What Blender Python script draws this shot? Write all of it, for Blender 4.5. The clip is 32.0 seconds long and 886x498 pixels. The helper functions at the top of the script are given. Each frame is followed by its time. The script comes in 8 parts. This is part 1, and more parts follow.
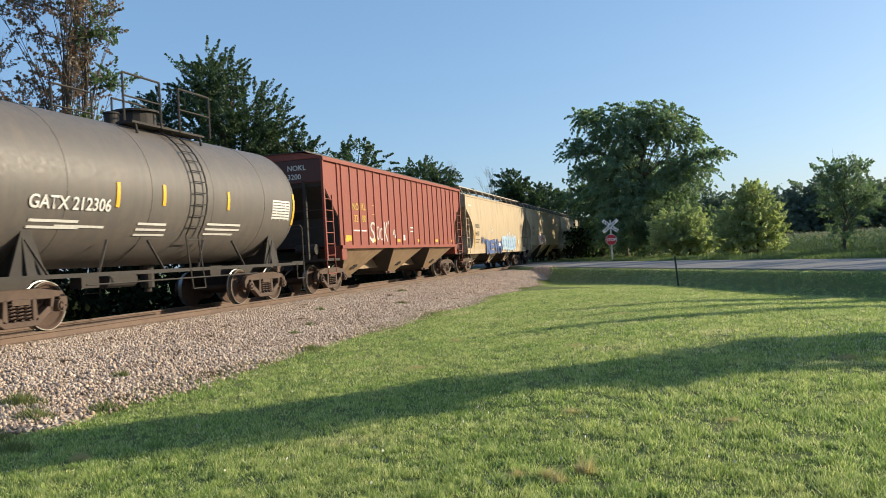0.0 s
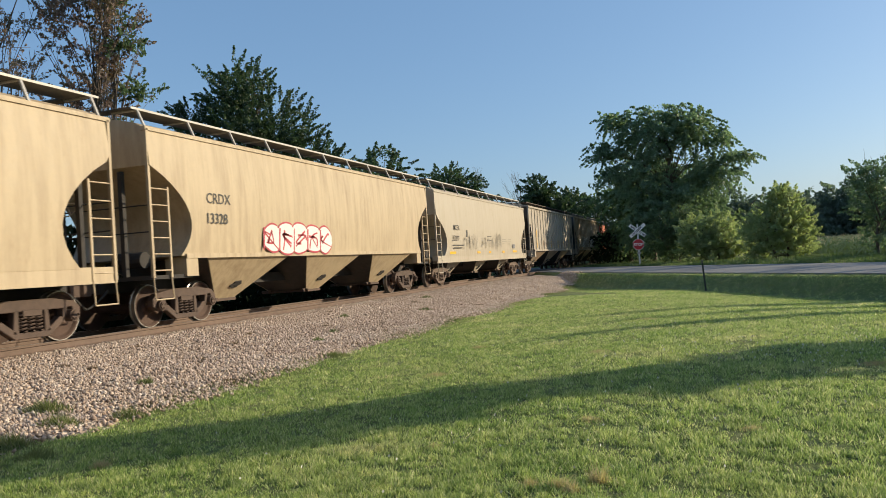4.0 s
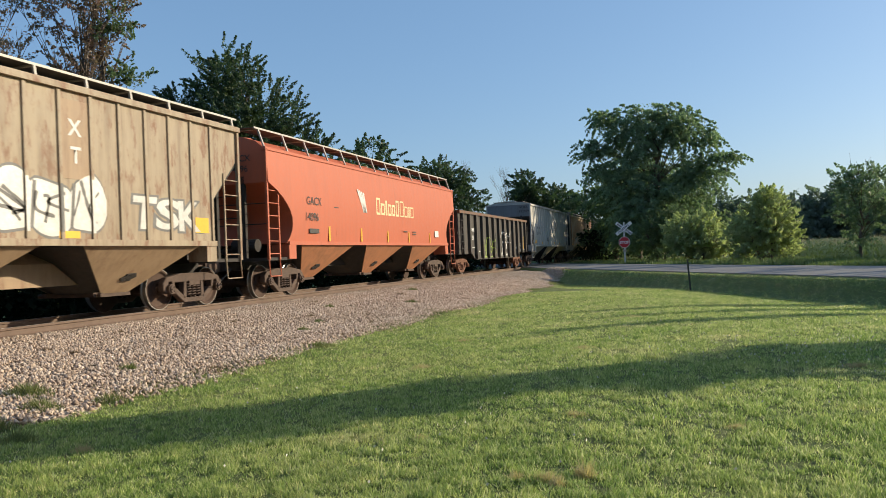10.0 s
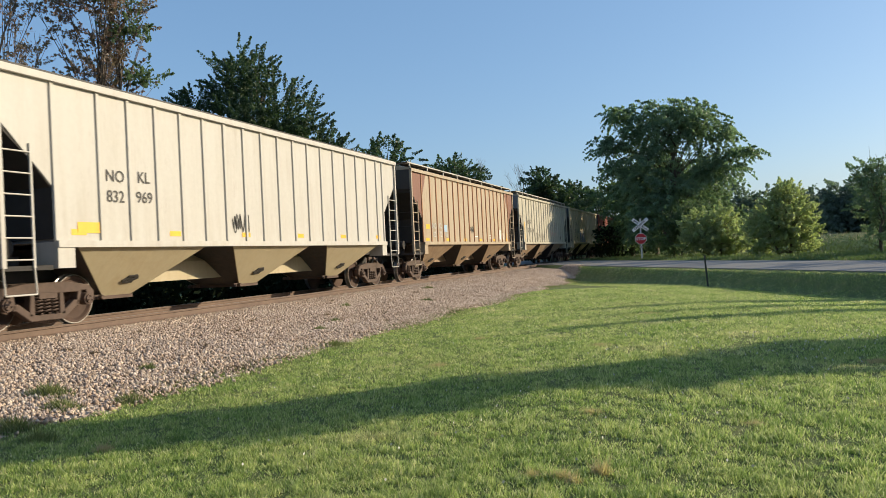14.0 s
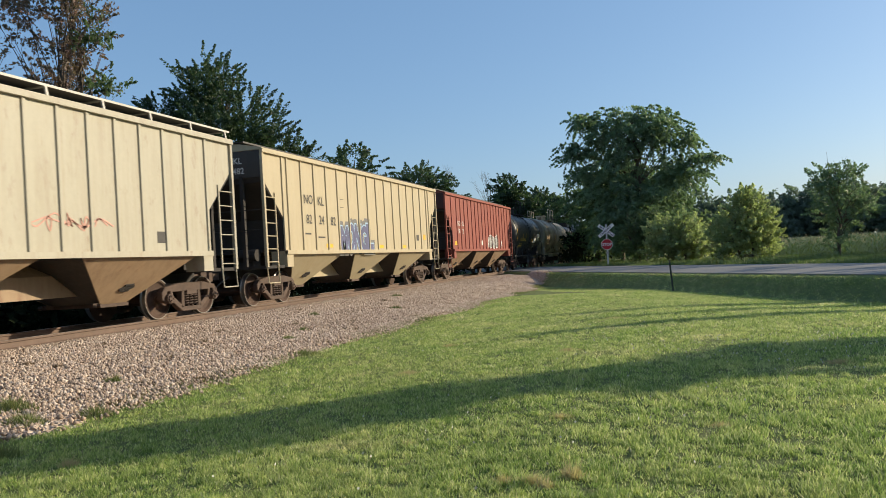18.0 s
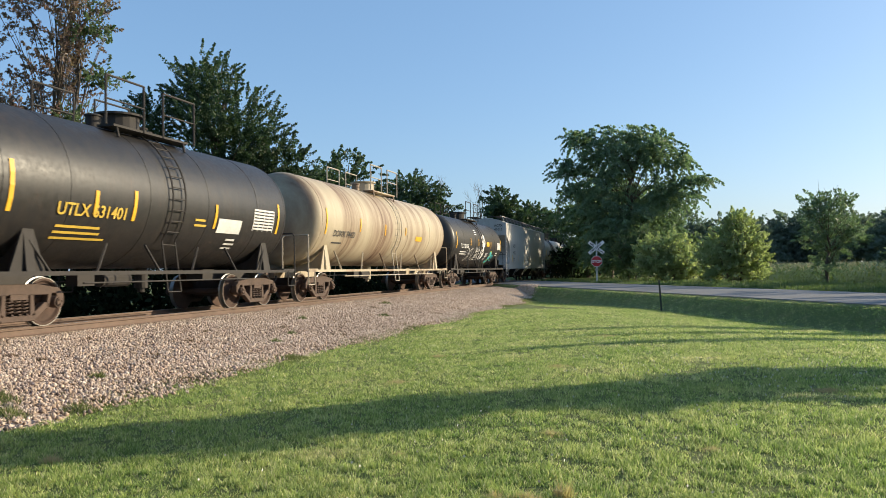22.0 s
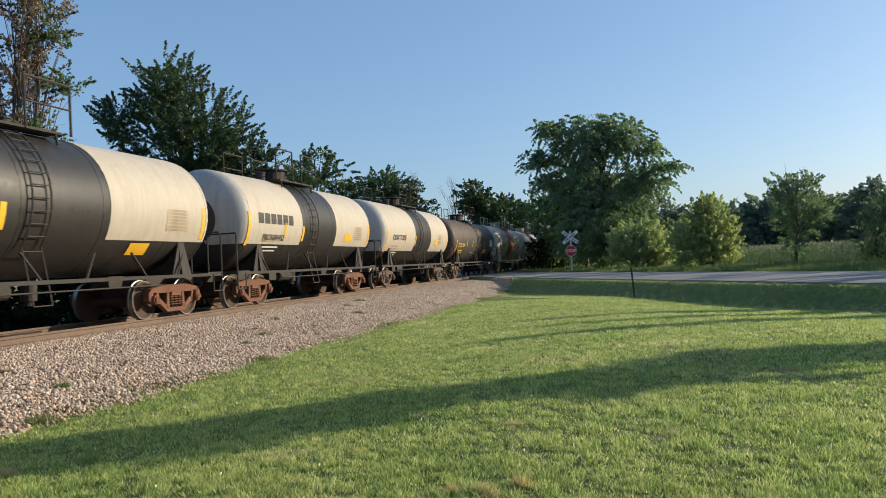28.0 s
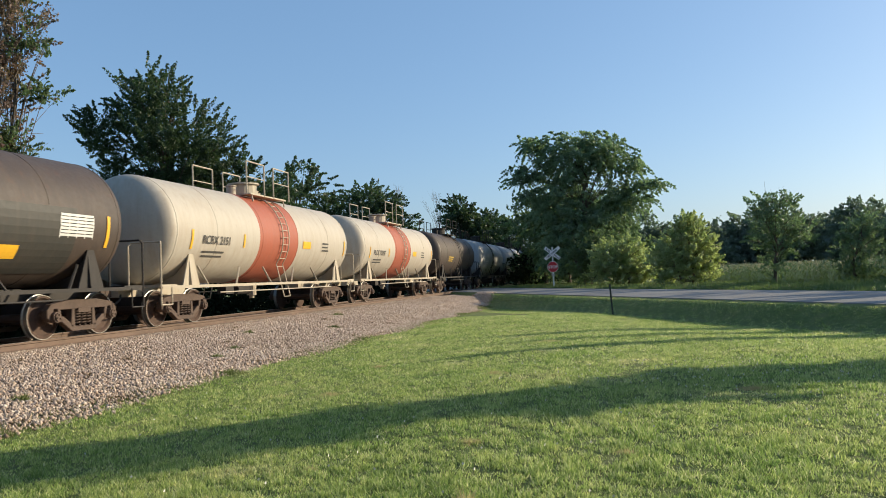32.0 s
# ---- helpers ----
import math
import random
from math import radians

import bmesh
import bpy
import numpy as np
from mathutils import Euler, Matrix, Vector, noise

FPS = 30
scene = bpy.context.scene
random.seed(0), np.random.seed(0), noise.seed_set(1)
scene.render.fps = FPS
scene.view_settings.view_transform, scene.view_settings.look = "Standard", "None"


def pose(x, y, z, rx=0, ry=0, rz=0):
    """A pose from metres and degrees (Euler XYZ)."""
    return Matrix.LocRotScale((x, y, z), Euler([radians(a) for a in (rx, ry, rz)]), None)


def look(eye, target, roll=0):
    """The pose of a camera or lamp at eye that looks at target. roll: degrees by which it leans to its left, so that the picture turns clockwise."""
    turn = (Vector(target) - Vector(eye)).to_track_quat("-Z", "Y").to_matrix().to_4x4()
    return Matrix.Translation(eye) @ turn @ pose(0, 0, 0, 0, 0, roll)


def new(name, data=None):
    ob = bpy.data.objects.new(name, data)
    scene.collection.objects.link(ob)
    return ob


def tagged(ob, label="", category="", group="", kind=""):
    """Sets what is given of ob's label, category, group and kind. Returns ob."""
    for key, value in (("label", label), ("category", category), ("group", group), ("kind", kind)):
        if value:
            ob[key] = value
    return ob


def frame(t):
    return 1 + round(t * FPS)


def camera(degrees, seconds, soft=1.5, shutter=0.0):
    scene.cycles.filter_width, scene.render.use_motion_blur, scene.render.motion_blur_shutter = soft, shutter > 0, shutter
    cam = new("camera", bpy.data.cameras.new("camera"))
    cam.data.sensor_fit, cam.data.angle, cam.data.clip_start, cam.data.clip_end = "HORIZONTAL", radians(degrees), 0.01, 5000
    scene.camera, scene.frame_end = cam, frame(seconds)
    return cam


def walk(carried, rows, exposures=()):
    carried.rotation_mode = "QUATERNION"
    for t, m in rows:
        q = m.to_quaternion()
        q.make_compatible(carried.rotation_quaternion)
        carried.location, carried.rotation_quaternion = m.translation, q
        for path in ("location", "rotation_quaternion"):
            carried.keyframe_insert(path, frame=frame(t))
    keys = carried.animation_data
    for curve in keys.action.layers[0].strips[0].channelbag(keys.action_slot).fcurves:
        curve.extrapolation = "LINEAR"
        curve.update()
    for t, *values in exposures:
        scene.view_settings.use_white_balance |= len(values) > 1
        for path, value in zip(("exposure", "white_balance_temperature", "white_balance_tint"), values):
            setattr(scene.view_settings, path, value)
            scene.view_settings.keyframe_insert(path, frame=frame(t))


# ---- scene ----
cam = camera(59.3, 32.0, soft=0.5, shutter=0.12)
EYE = 1.30
# seconds, eye x, y, z from the first stand, yaw, pitch, roll
PATH = [
    (0, 0.056, 0.025, -0.006, 16.80, 0.56, 3.35),
    (0.5, 0.044, -0.004, -0.000, 16.67, 0.89, 3.62),
    (1, 0.034, -0.022, -0.001, 17.04, 1.04, 3.62),
    (1.5, 0.068, 0.010, -0.002, 17.70, 0.99, 3.52),
    (2, 0.119, 0.066, 0.001, 18.35, 0.84, 3.48),
    (2.5, 0.142, 0.084, -0.006, 18.74, 0.76, 3.50),
    (3, 0.158, 0.081, -0.002, 18.92, 0.87, 3.60),
    (3.5, 0.159, 0.078, 0.000, 18.91, 1.02, 3.70),
    (5.5, 0.061, 0.002, 0.000, 18.48, 1.17, 3.49),
    (6, 0.078, 0.025, -0.007, 18.57, 1.04, 3.29),
    (6.5, 0.127, 0.074, -0.004, 18.72, 0.93, 3.00),
    (7, 0.138, 0.088, -0.003, 18.75, 0.99, 2.70),
    (7.5, 0.145, 0.083, 0.004, 18.63, 1.25, 2.44),
    (8, 0.147, 0.074, 0.002, 18.43, 1.60, 2.21),
    (8.5, 0.144, 0.068, 0.003, 18.20, 1.74, 2.05),
    (9, 0.127, 0.071, -0.001, 17.98, 1.49, 1.97),
    (9.5, 0.113, 0.072, -0.007, 17.84, 1.03, 2.00),
    (10, 0.107, 0.067, -0.009, 17.76, 0.56, 2.28),
    (10.5, 0.088, 0.050, -0.004, 17.74, 0.25, 2.53),
    (11, 0.075, 0.024, -0.007, 17.85, 0.18, 2.70),
    (11.5, 0.096, 0.044, -0.002, 18.03, 0.19, 2.68),
    (12, 0.130, 0.072, 0.002, 18.25, 0.26, 2.52),
    (12.5, 0.140, 0.079, 0.002, 18.46, 0.35, 2.43),
    (13, 0.134, 0.073, -0.002, 18.66, 0.41, 2.49),
    (13.5, 0.116, 0.056, -0.006, 18.87, 0.42, 2.70),
    (15.5, 0.135, 0.067, -0.000, 18.83, 0.84, 2.89),
    (16, 0.126, 0.062, 0.004, 18.40, 0.98, 2.95),
    (16.5, 0.100, 0.041, 0.002, 17.75, 1.07, 3.17),
    (17, 0.081, 0.013, 0.000, 17.06, 1.09, 3.36),
    (17.5, 0.072, 0.004, -0.009, 16.60, 1.03, 3.43),
    (18, 0.115, 0.026, -0.001, 16.56, 0.88, 3.37),
    (18.5, 0.198, 0.086, 0.002, 16.95, 0.87, 3.30),
    (19, 0.240, 0.095, -0.004, 17.53, 1.01, 3.26),
    (19.5, 0.209, 0.088, -0.006, 18.02, 1.32, 3.18),
    (20, 0.145, 0.062, 0.011, 18.06, 1.59, 2.77),
    (20.5, 0.089, 0.046, 0.016, 17.70, 1.78, 1.95),
    (21, 0.066, 0.031, 0.014, 17.06, 1.76, 1.22),
    (21.5, 0.052, 0.036, 0.010, 16.35, 1.67, 0.76),
    (22, 0.041, 0.041, 0.011, 15.71, 1.55, 0.73),
    (22.5, 0.033, 0.042, 0.010, 15.26, 1.54, 0.90),
    (23, 0.034, 0.033, 0.008, 15.07, 1.59, 1.22),
    (23.5, 0.034, 0.027, 0.004, 15.21, 1.61, 1.35),
    (24, 0.059, 0.038, 0.005, 15.57, 1.55, 1.45),
    (24.5, 0.155, 0.110, 0.012, 16.02, 1.50, 1.51),
    (25, 0.249, 0.151, 0.003, 16.36, 1.39, 1.53),
    (25.5, 0.268, 0.145, -0.005, 16.35, 1.30, 1.62),
    (27.5, 0.103, 0.070, -0.010, 14.19, 1.41, 2.89),
    (28, 0.188, 0.104, -0.004, 14.07, 1.13, 2.94),
    (28.5, 0.226, 0.105, -0.012, 14.08, 0.83, 2.77),
    (29, 0.280, 0.114, -0.018, 13.90, 0.76, 2.55),
    (29.5, 0.280, 0.101, -0.012, 13.58, 0.97, 2.47),
    (30, 0.182, 0.081, 0.002, 13.06, 1.39, 2.53),
    (30.5, 0.108, 0.055, -0.004, 12.65, 1.70, 2.52),
    (31, 0.148, 0.091, -0.006, 12.51, 1.86, 2.50),
    (31.5, 0.287, 0.171, -0.002, 12.61, 1.92, 2.46),
    (32, 0.379, 0.206, -0.006, 12.96, 2.15, 2.25),
]
walk(cam, [(t, pose(x, y, EYE + z, 90 + pitch, roll, yaw)) for t, x, y, z, yaw, pitch, roll in PATH],
     exposures=[(0.0, 0.36), (0.8, 0.22), (2.0, 0.15), (6.0, 0.06), (8.0, 0.15), (11.0, 0.17), (13.0, 0.24), (16.0, 0.14), (20.0, 0.16), (21.0, 0.26), (22.0, 0.40), (23.0, 0.28), (24.0, 0.22), (25.0, 0.30), (28.0, 0.20), (29.0, 0.26), (30.0, 0.22), (31.0, 0.26), (32.0, 0.24)])

# ---- sky and sun ----
SUN_AZ, SUN_EL = 60.0, 19.0   # degrees from +y towards +x, and above the horizon
world = bpy.data.worlds.new("sky")
scene.world = world
world.use_nodes = True
wn = world.node_tree.nodes
sky = wn.new("ShaderNodeTexSky")
sky.sky_type = 'NISHITA'
sky.sun_disc = False
sky.sun_elevation = radians(SUN_EL)
sky.sun_rotation = radians(SUN_AZ)
sky.altitude = 200
sky.air_density, sky.dust_density, sky.ozone_density = 1.0, 1.5, 2.4
tint = wn.new("ShaderNodeHueSaturation")
tint.inputs["Saturation"].default_value = 1.02
world.node_tree.links.new(sky.outputs[0], tint.inputs["Color"])
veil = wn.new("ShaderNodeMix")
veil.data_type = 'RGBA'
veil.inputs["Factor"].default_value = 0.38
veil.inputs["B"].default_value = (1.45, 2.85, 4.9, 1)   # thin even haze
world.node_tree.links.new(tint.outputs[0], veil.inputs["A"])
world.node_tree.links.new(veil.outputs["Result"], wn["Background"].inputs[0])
wn["Background"].inputs[1].default_value = 0.142
sun_data = bpy.data.lights.new("sun", 'SUN')
sun_data.energy, sun_data.angle, sun_data.color = 4.9, radians(0.6), (1.0, 0.855, 0.61)
sun = new("sun", sun_data)
to_sun = Vector((math.sin(radians(SUN_AZ)) * math.cos(radians(SUN_EL)), math.cos(radians(SUN_AZ)) * math.cos(radians(SUN_EL)), math.sin(radians(SUN_EL))))
sun.matrix_world = look(to_sun * 60 + Vector((0, 30, 0)), (0, 30, 0))

# ---- materials ----
RNG = np.random.default_rng(7)


def mat_base(name, rough=0.6, metal=0.0):
    m = bpy.data.materials.new(name)
    m.use_nodes = True
    nt = m.node_tree
    b = nt.nodes["Principled BSDF"]
    b.inputs["Roughness"].default_value = rough
    b.inputs["Metallic"].default_value = metal
    return m, nt, b


def node(nt, kind, **sets):
    n = nt.nodes.new(kind)
    for k, v in sets.items():
        n.inputs[k.replace("_", " ")].default_value = v
    return n


def coords(nt, kind="Object", scale=(1, 1, 1)):
    c = nt.nodes.new("ShaderNodeTexCoord")
    mp = nt.nodes.new("ShaderNodeMapping")
    mp.inputs["Scale"].default_value = scale
    nt.links.new(c.outputs[kind], mp.inputs[0])
    return mp.outputs[0]


def noise_tex(nt, vec, scale, detail=4, rough=0.6):
    n = node(nt, "ShaderNodeTexNoise", Scale=scale, Detail=detail, Roughness=rough)
    nt.links.new(vec, n.inputs["Vector"])
    return n.outputs["Fac"]


def ramp(nt, fac, stops):
    r = nt.nodes.new("ShaderNodeValToRGB")
    e = r.color_ramp.elements
    while len(e) < len(stops):
        e.new(0.5)
    for el, (p, c) in zip(e, stops):
        el.position, el.color = p, ((c, c, c, 1) if isinstance(c, (int, float)) else (*c, 1))
    nt.links.new(fac, r.inputs[0])
    return r.outputs[0]


def mixc(nt, fac, a, b, mode='MIX'):
    m = nt.nodes.new("ShaderNodeMix")
    m.data_type, m.blend_type = 'RGBA', mode
    for sock, v in ((m.inputs["Factor"], fac), (m.inputs["A"], a), (m.inputs["B"], b)):
        if isinstance(v, (int, float)):
            sock.default_value = v
        elif isinstance(v, tuple):
            sock.default_value = (*v, 1)
        else:
            nt.links.new(v, sock)
    return m.outputs["Result"]


def bump(nt, b, height, strength=0.3, dist=0.02):
    bp = node(nt, "ShaderNodeBump", Strength=strength, Distance=dist)
    nt.links.new(height, bp.inputs["Height"])
    nt.links.new(bp.outputs[0], b.inputs["Normal"])


def paint(name, col, grime=(0.16, 0.12, 0.085), rust=(0.17, 0.06, 0.025), dirt=0.45, rusty=0.15, rough=0.55):
    """Weathered paint on steel: vertical grime runs, blotches and rust spots."""
    m, nt, b = mat_base(name, rough)
    runs = noise_tex(nt, coords(nt, scale=(2.2, 2.2, 0.22)), 2.0, 6, 0.65)
    blot = noise_tex(nt, coords(nt), 0.55, 5, 0.6)
    fine = noise_tex(nt, coords(nt), 9.0, 5, 0.7)
    var = mixc(nt, 0.22, col, ramp(nt, fine, [(0.3, tuple(c * 0.72 for c in col)), (0.7, tuple(min(1, c * 1.18) for c in col))]))
    g = mixc(nt, 1.0, ramp(nt, runs, [(0.42, 0.0), (0.72, 1.0)]), ramp(nt, blot, [(0.3, 0.25), (0.75, 1.0)]), 'MULTIPLY')
    k = mixc(nt, 1.0, g, (dirt * 1.3,) * 3, 'MULTIPLY')
    c1 = mixc(nt, k, var, grime)
    spots = noise_tex(nt, coords(nt, scale=(1.6, 1.6, 0.6)), 2.6, 8, 0.72)
    r = mixc(nt, 1.0, ramp(nt, spots, [(0.60 - rusty * 0.35, 0.0), (0.72 - rusty * 0.3, 1.0)]), (min(1.0, rusty * 3.0),) * 3, 'MULTIPLY')
    c2 = mixc(nt, r, c1, rust)
    nt.links.new(c2, b.inputs["Base Color"])
    nt.links.new(ramp(nt, fine, [(0.2, rough - 0.1), (0.8, rough + 0.2)]), b.inputs["Roughness"])
    bump(nt, b, blot, 0.25, 0.03)
    return m


def ring_stained(name, col, grime, dirt=1.0):
    """Tank paint with broad brown washes that run down round the shell."""
    m, nt, b = mat_base(name, 0.6)
    broad = noise_tex(nt, coords(nt, scale=(0.05, 0.42, 0.05)), 1.0, 3, 0.55)
    runs = noise_tex(nt, coords(nt, scale=(0.22, 1.5, 0.22)), 1.5, 6, 0.62)
    fine = noise_tex(nt, coords(nt), 7.0, 5, 0.7)
    var = mixc(nt, 0.25, col, ramp(nt, fine, [(0.3, tuple(c * 0.75 for c in col)), (0.7, tuple(min(1, c * 1.15) for c in col))]))
    g = mixc(nt, 1.0, ramp(nt, broad, [(0.44, 0.10), (0.56, 1.0)]), ramp(nt, runs, [(0.36, 0.0), (0.66, dirt)]), 'MULTIPLY')
    c1 = mixc(nt, g, var, grime)
    c2 = mixc(nt, mixc(nt, 1.0, ramp(nt, runs, [(0.62, 0.0), (0.74, 0.8)]), ramp(nt, fine, [(0.4, 0.2), (0.6, 1.0)]), 'MULTIPLY'), c1, tuple(c * 0.6 for c in grime))
    nt.links.new(c2, b.inputs["Base Color"])
    bump(nt, b, fine, 0.15, 0.01)
    return m


def plain(name, col, rough=0.6, metal=0.0, var=0.25, scale=12.0, bmp=0.15):
    m, nt, b = mat_base(name, rough, metal)
    f = noise_tex(nt, coords(nt), scale, 5, 0.65)
    f2 = noise_tex(nt, coords(nt), scale * 0.17, 3, 0.5)
    c = mixc(nt, 0.5, ramp(nt, f, [(0.3, tuple(v * (1 - var) for v in col)), (0.7, tuple(min(1, v * (1 + var)) for v in col))]),
             ramp(nt, f2, [(0.3, tuple(v * (1 - var) for v in col)), (0.7, tuple(min(1, v * (1 + var)) for v in col))]))
    nt.links.new(c, b.inputs["Base Color"])
    bump(nt, b, f, bmp, 0.01)
    return m


def leafy(name, dark, light, trans=0.35, gloss=0.5, spec=0.5):
    m, nt, b = mat_base(name, gloss)
    b.inputs["Specular IOR Level"].default_value = spec
    geo = nt.nodes.new("ShaderNodeNewGeometry")
    big = noise_tex(nt, coords(nt), 0.45, 3, 0.5)
    c = mixc(nt, 0.6, ramp(nt, geo.outputs["Random Per Island"], [(0.0, dark), (1.0, light)]), ramp(nt, big, [(0.35, dark), (0.65, light)]))
    nt.links.new(c, b.inputs["Base Color"])
    t = nt.nodes.new("ShaderNodeBsdfTranslucent")
    nt.links.new(mixc(nt, 1.0, c, (1.25, 1.45, 0.85), 'MULTIPLY'), t.inputs[0])
    mx = nt.nodes.new("ShaderNodeMixShader")
    mx.inputs[0].default_value = trans
    out = nt.nodes["Material Output"]
    nt.links.new(b.outputs[0], mx.inputs[1])
    nt.links.new(t.outputs[0], mx.inputs[2])
    nt.links.new(mx.outputs[0], out.inputs[0])
    return m


STEEL_DIRT = plain("dusty_cast_steel", (0.088, 0.057, 0.043), 0.8, 0.0, 0.35, 8)
# also darkens hopper slope sheets and end parts for their shade
STEEL_DARK = plain("dark_underframe_and_shaded_end_steel", (0.035, 0.030, 0.027), 0.8, 0.0, 0.3, 6)
WHEEL_MAT = plain("brown_rusty_wheel_steel", (0.075, 0.044, 0.032), 0.85, 0.0, 0.4, 6)
TREAD_MAT = plain("polished_wheel_tread", (0.36, 0.34, 0.32), 0.42, 1.0, 0.1, 20, 0.02)
WHITE_BAR = plain("faded_white_lettering", (0.66, 0.65, 0.62), 0.7, 0, 0.15)
BLACK_TXT = plain("faded_black_lettering", (0.06, 0.055, 0.05), 0.7, 0, 0.25)
YELLOW = plain("yellow_reflective_decal", (0.78, 0.43, 0.03), 0.45, 0, 0.12)
YEL_TXT = plain("yellow_lettering", (0.62, 0.42, 0.06), 0.6, 0, 0.2)
RAIL_MAT = plain("rusty_brown_rail_steel", (0.15, 0.10, 0.075), 0.75, 0.1, 0.25, 5)
RAIL_TOP = plain("polished_rail_head", (0.42, 0.38, 0.35), 0.35, 1.0, 0.15, 6, 0.02)
TIE_MAT = plain("weathered_tie_wood", (0.10, 0.075, 0.055), 0.9, 0, 0.4, 9, 0.5)
GALV = plain("galvanized_running_board", (0.40, 0.38, 0.35), 0.6, 0.3, 0.2)
BARK = plain("grey_brown_bark", (0.12, 0.095, 0.07), 0.95, 0, 0.45, 14, 0.8)
SIGN_WHITE = plain("white_sign_sheet", (0.78, 0.78, 0.76), 0.45, 0, 0.05)
SIGN_RED = plain("red_sign_sheet", (0.52, 0.02, 0.03), 0.4, 0, 0.08)
SIGN_BLACK = plain("black_sign_letters", (0.02, 0.02, 0.02), 0.5, 0, 0.1)
POST_WHITE = plain("white_painted_post", (0.62, 0.62, 0.60), 0.7, 0, 0.15)


def grass_mat():
    m, nt, b = mat_base("mown_lawn_grass", 0.9)
    v = coords(nt)
    big, mid, fine = noise_tex(nt, v, 0.35, 4, 0.6), noise_tex(nt, v, 2.6, 5, 0.65), noise_tex(nt, v, 45.0, 4, 0.7)
    c = ramp(nt, mid, [(0.3, (0.075, 0.115, 0.026)), (0.52, (0.135, 0.175, 0.042)), (0.72, (0.27, 0.24, 0.11))])
    c = mixc(nt, 0.45, c, ramp(nt, big, [(0.35, (0.10, 0.15, 0.03)), (0.62, (0.17, 0.20, 0.052)), (0.8, (0.30, 0.26, 0.12))]))
    c = mixc(nt, 0.65, c, ramp(nt, fine, [(0.3, 0.15), (0.72, 1.7)]), 'MULTIPLY')
    nt.links.new(c, b.inputs["Base Color"])
    bump(nt, b, fine, 0.9, 0.04)
    return m


def blade_mat():
    m, nt, b = mat_base("grass_blade", 0.5)
    geo = nt.nodes.new("ShaderNodeNewGeometry")
    big, mid = noise_tex(nt, coords(nt), 0.7, 4, 0.6), noise_tex(nt, coords(nt), 5.0, 4, 0.65)
    c = mixc(nt, 0.45, ramp(nt, geo.outputs["Random Per Island"], [(0.0, (0.05, 0.10, 0.018)), (0.45, (0.29, 0.40, 0.075)), (0.80, (0.66, 0.70, 0.24)), (1.0, (0.90, 0.80, 0.50))]),
             ramp(nt, big, [(0.36, (0.20, 0.32, 0.075)), (0.58, (0.38, 0.44, 0.15)), (0.70, (0.66, 0.58, 0.33))]))
    c = mixc(nt, 0.6, c, ramp(nt, mid, [(0.32, (0.42, 0.52, 0.42)), (0.50, (1.0, 1.0, 1.0)), (0.70, (1.5, 1.32, 1.4))]), 'MULTIPLY')
    nt.links.new(c, b.inputs["Base Color"])
    t = nt.nodes.new("ShaderNodeBsdfTranslucent")
    nt.links.new(mixc(nt, 1.0, c, (1.45, 1.5, 1.7), 'MULTIPLY'), t.inputs[0])
    mx = nt.nodes.new("ShaderNodeMixShader")
    mx.inputs[0].default_value = 0.42
    nt.links.new(b.outputs[0], mx.inputs[1])
    nt.links.new(t.outputs[0], mx.inputs[2])
    nt.links.new(mx.outputs[0], nt.nodes["Material Output"].inputs[0])
    return m


def gravel_mat(name, island):
    m, nt, b = mat_base(name, 0.9)
    v = coords(nt)
    if island:
        fac = nt.nodes.new("ShaderNodeNewGeometry").outputs["Random Per Island"]
    else:
        vo = node(nt, "ShaderNodeTexVoronoi", Scale=22.0)
        nt.links.new(v, vo.inputs["Vector"])
        sep = nt.nodes.new("ShaderNodeSeparateColor")
        nt.links.new(vo.outputs["Color"], sep.inputs[0])
        fac = sep.outputs[0]
        bump(nt, b, vo.outputs["Distance"], 1.0, 0.05)
    c = ramp(nt, fac, [(0.0, (0.13, 0.095, 0.07)), (0.3, (0.40, 0.29, 0.21)), (0.7, (0.63, 0.49, 0.375)), (1.0, (0.86, 0.73, 0.61))])
    big = noise_tex(nt, v, 0.6, 4, 0.6)
    c = mixc(nt, 0.4, c, ramp(nt, big, [(0.3, (0.33, 0.225, 0.155)), (0.7, (0.53, 0.42, 0.33))]))
    nt.links.new(c, b.inputs["Base Color"])
    return m


def road_mat():
    m, nt, b = mat_base("worn_grey_asphalt", 0.85)
    v = coords(nt)
    f, g = noise_tex(nt, v, 60, 4, 0.7), noise_tex(nt, v, 0.5, 4, 0.6)
    c = mixc(nt, 0.5, ramp(nt, f, [(0.3, (0.12, 0.113, 0.108)), (0.7, (0.27, 0.255, 0.24))]), ramp(nt, g, [(0.3, (0.14, 0.134, 0.128)), (0.7, (0.26, 0.25, 0.238))]))
    nt.links.new(c, b.inputs["Base Color"])
    bump(nt, b, f, 0.4, 0.01)
    return m


GRASS, BLADE, GRAVEL, STONES, ROAD = grass_mat(), blade_mat(), gravel_mat("ballast_bed", False), gravel_mat("ballast_stone", True), road_mat()
LEAF_GREEN = leafy("broad_green_leaves", (0.075, 0.115, 0.062), (0.175, 0.225, 0.125), 0.5)
LEAF_CROSS = leafy("drooping_blue_green_leaves", (0.115, 0.170, 0.115), (0.245, 0.315, 0.21), 0.5, 0.44)
LEAF_DEEP = leafy("deep_green_leaves", (0.036, 0.064, 0.034), (0.084, 0.128, 0.064), 0.4, 0.48)
LEAF_YELLOW = leafy("pale_yellow_green_leaves", (0.28, 0.32, 0.17), (0.52, 0.53, 0.32), 0.5)
LEAF_RED = leafy("russet_withered_leaves", (0.11, 0.10, 0.075), (0.30, 0.17, 0.15), 0.4, 0.48)
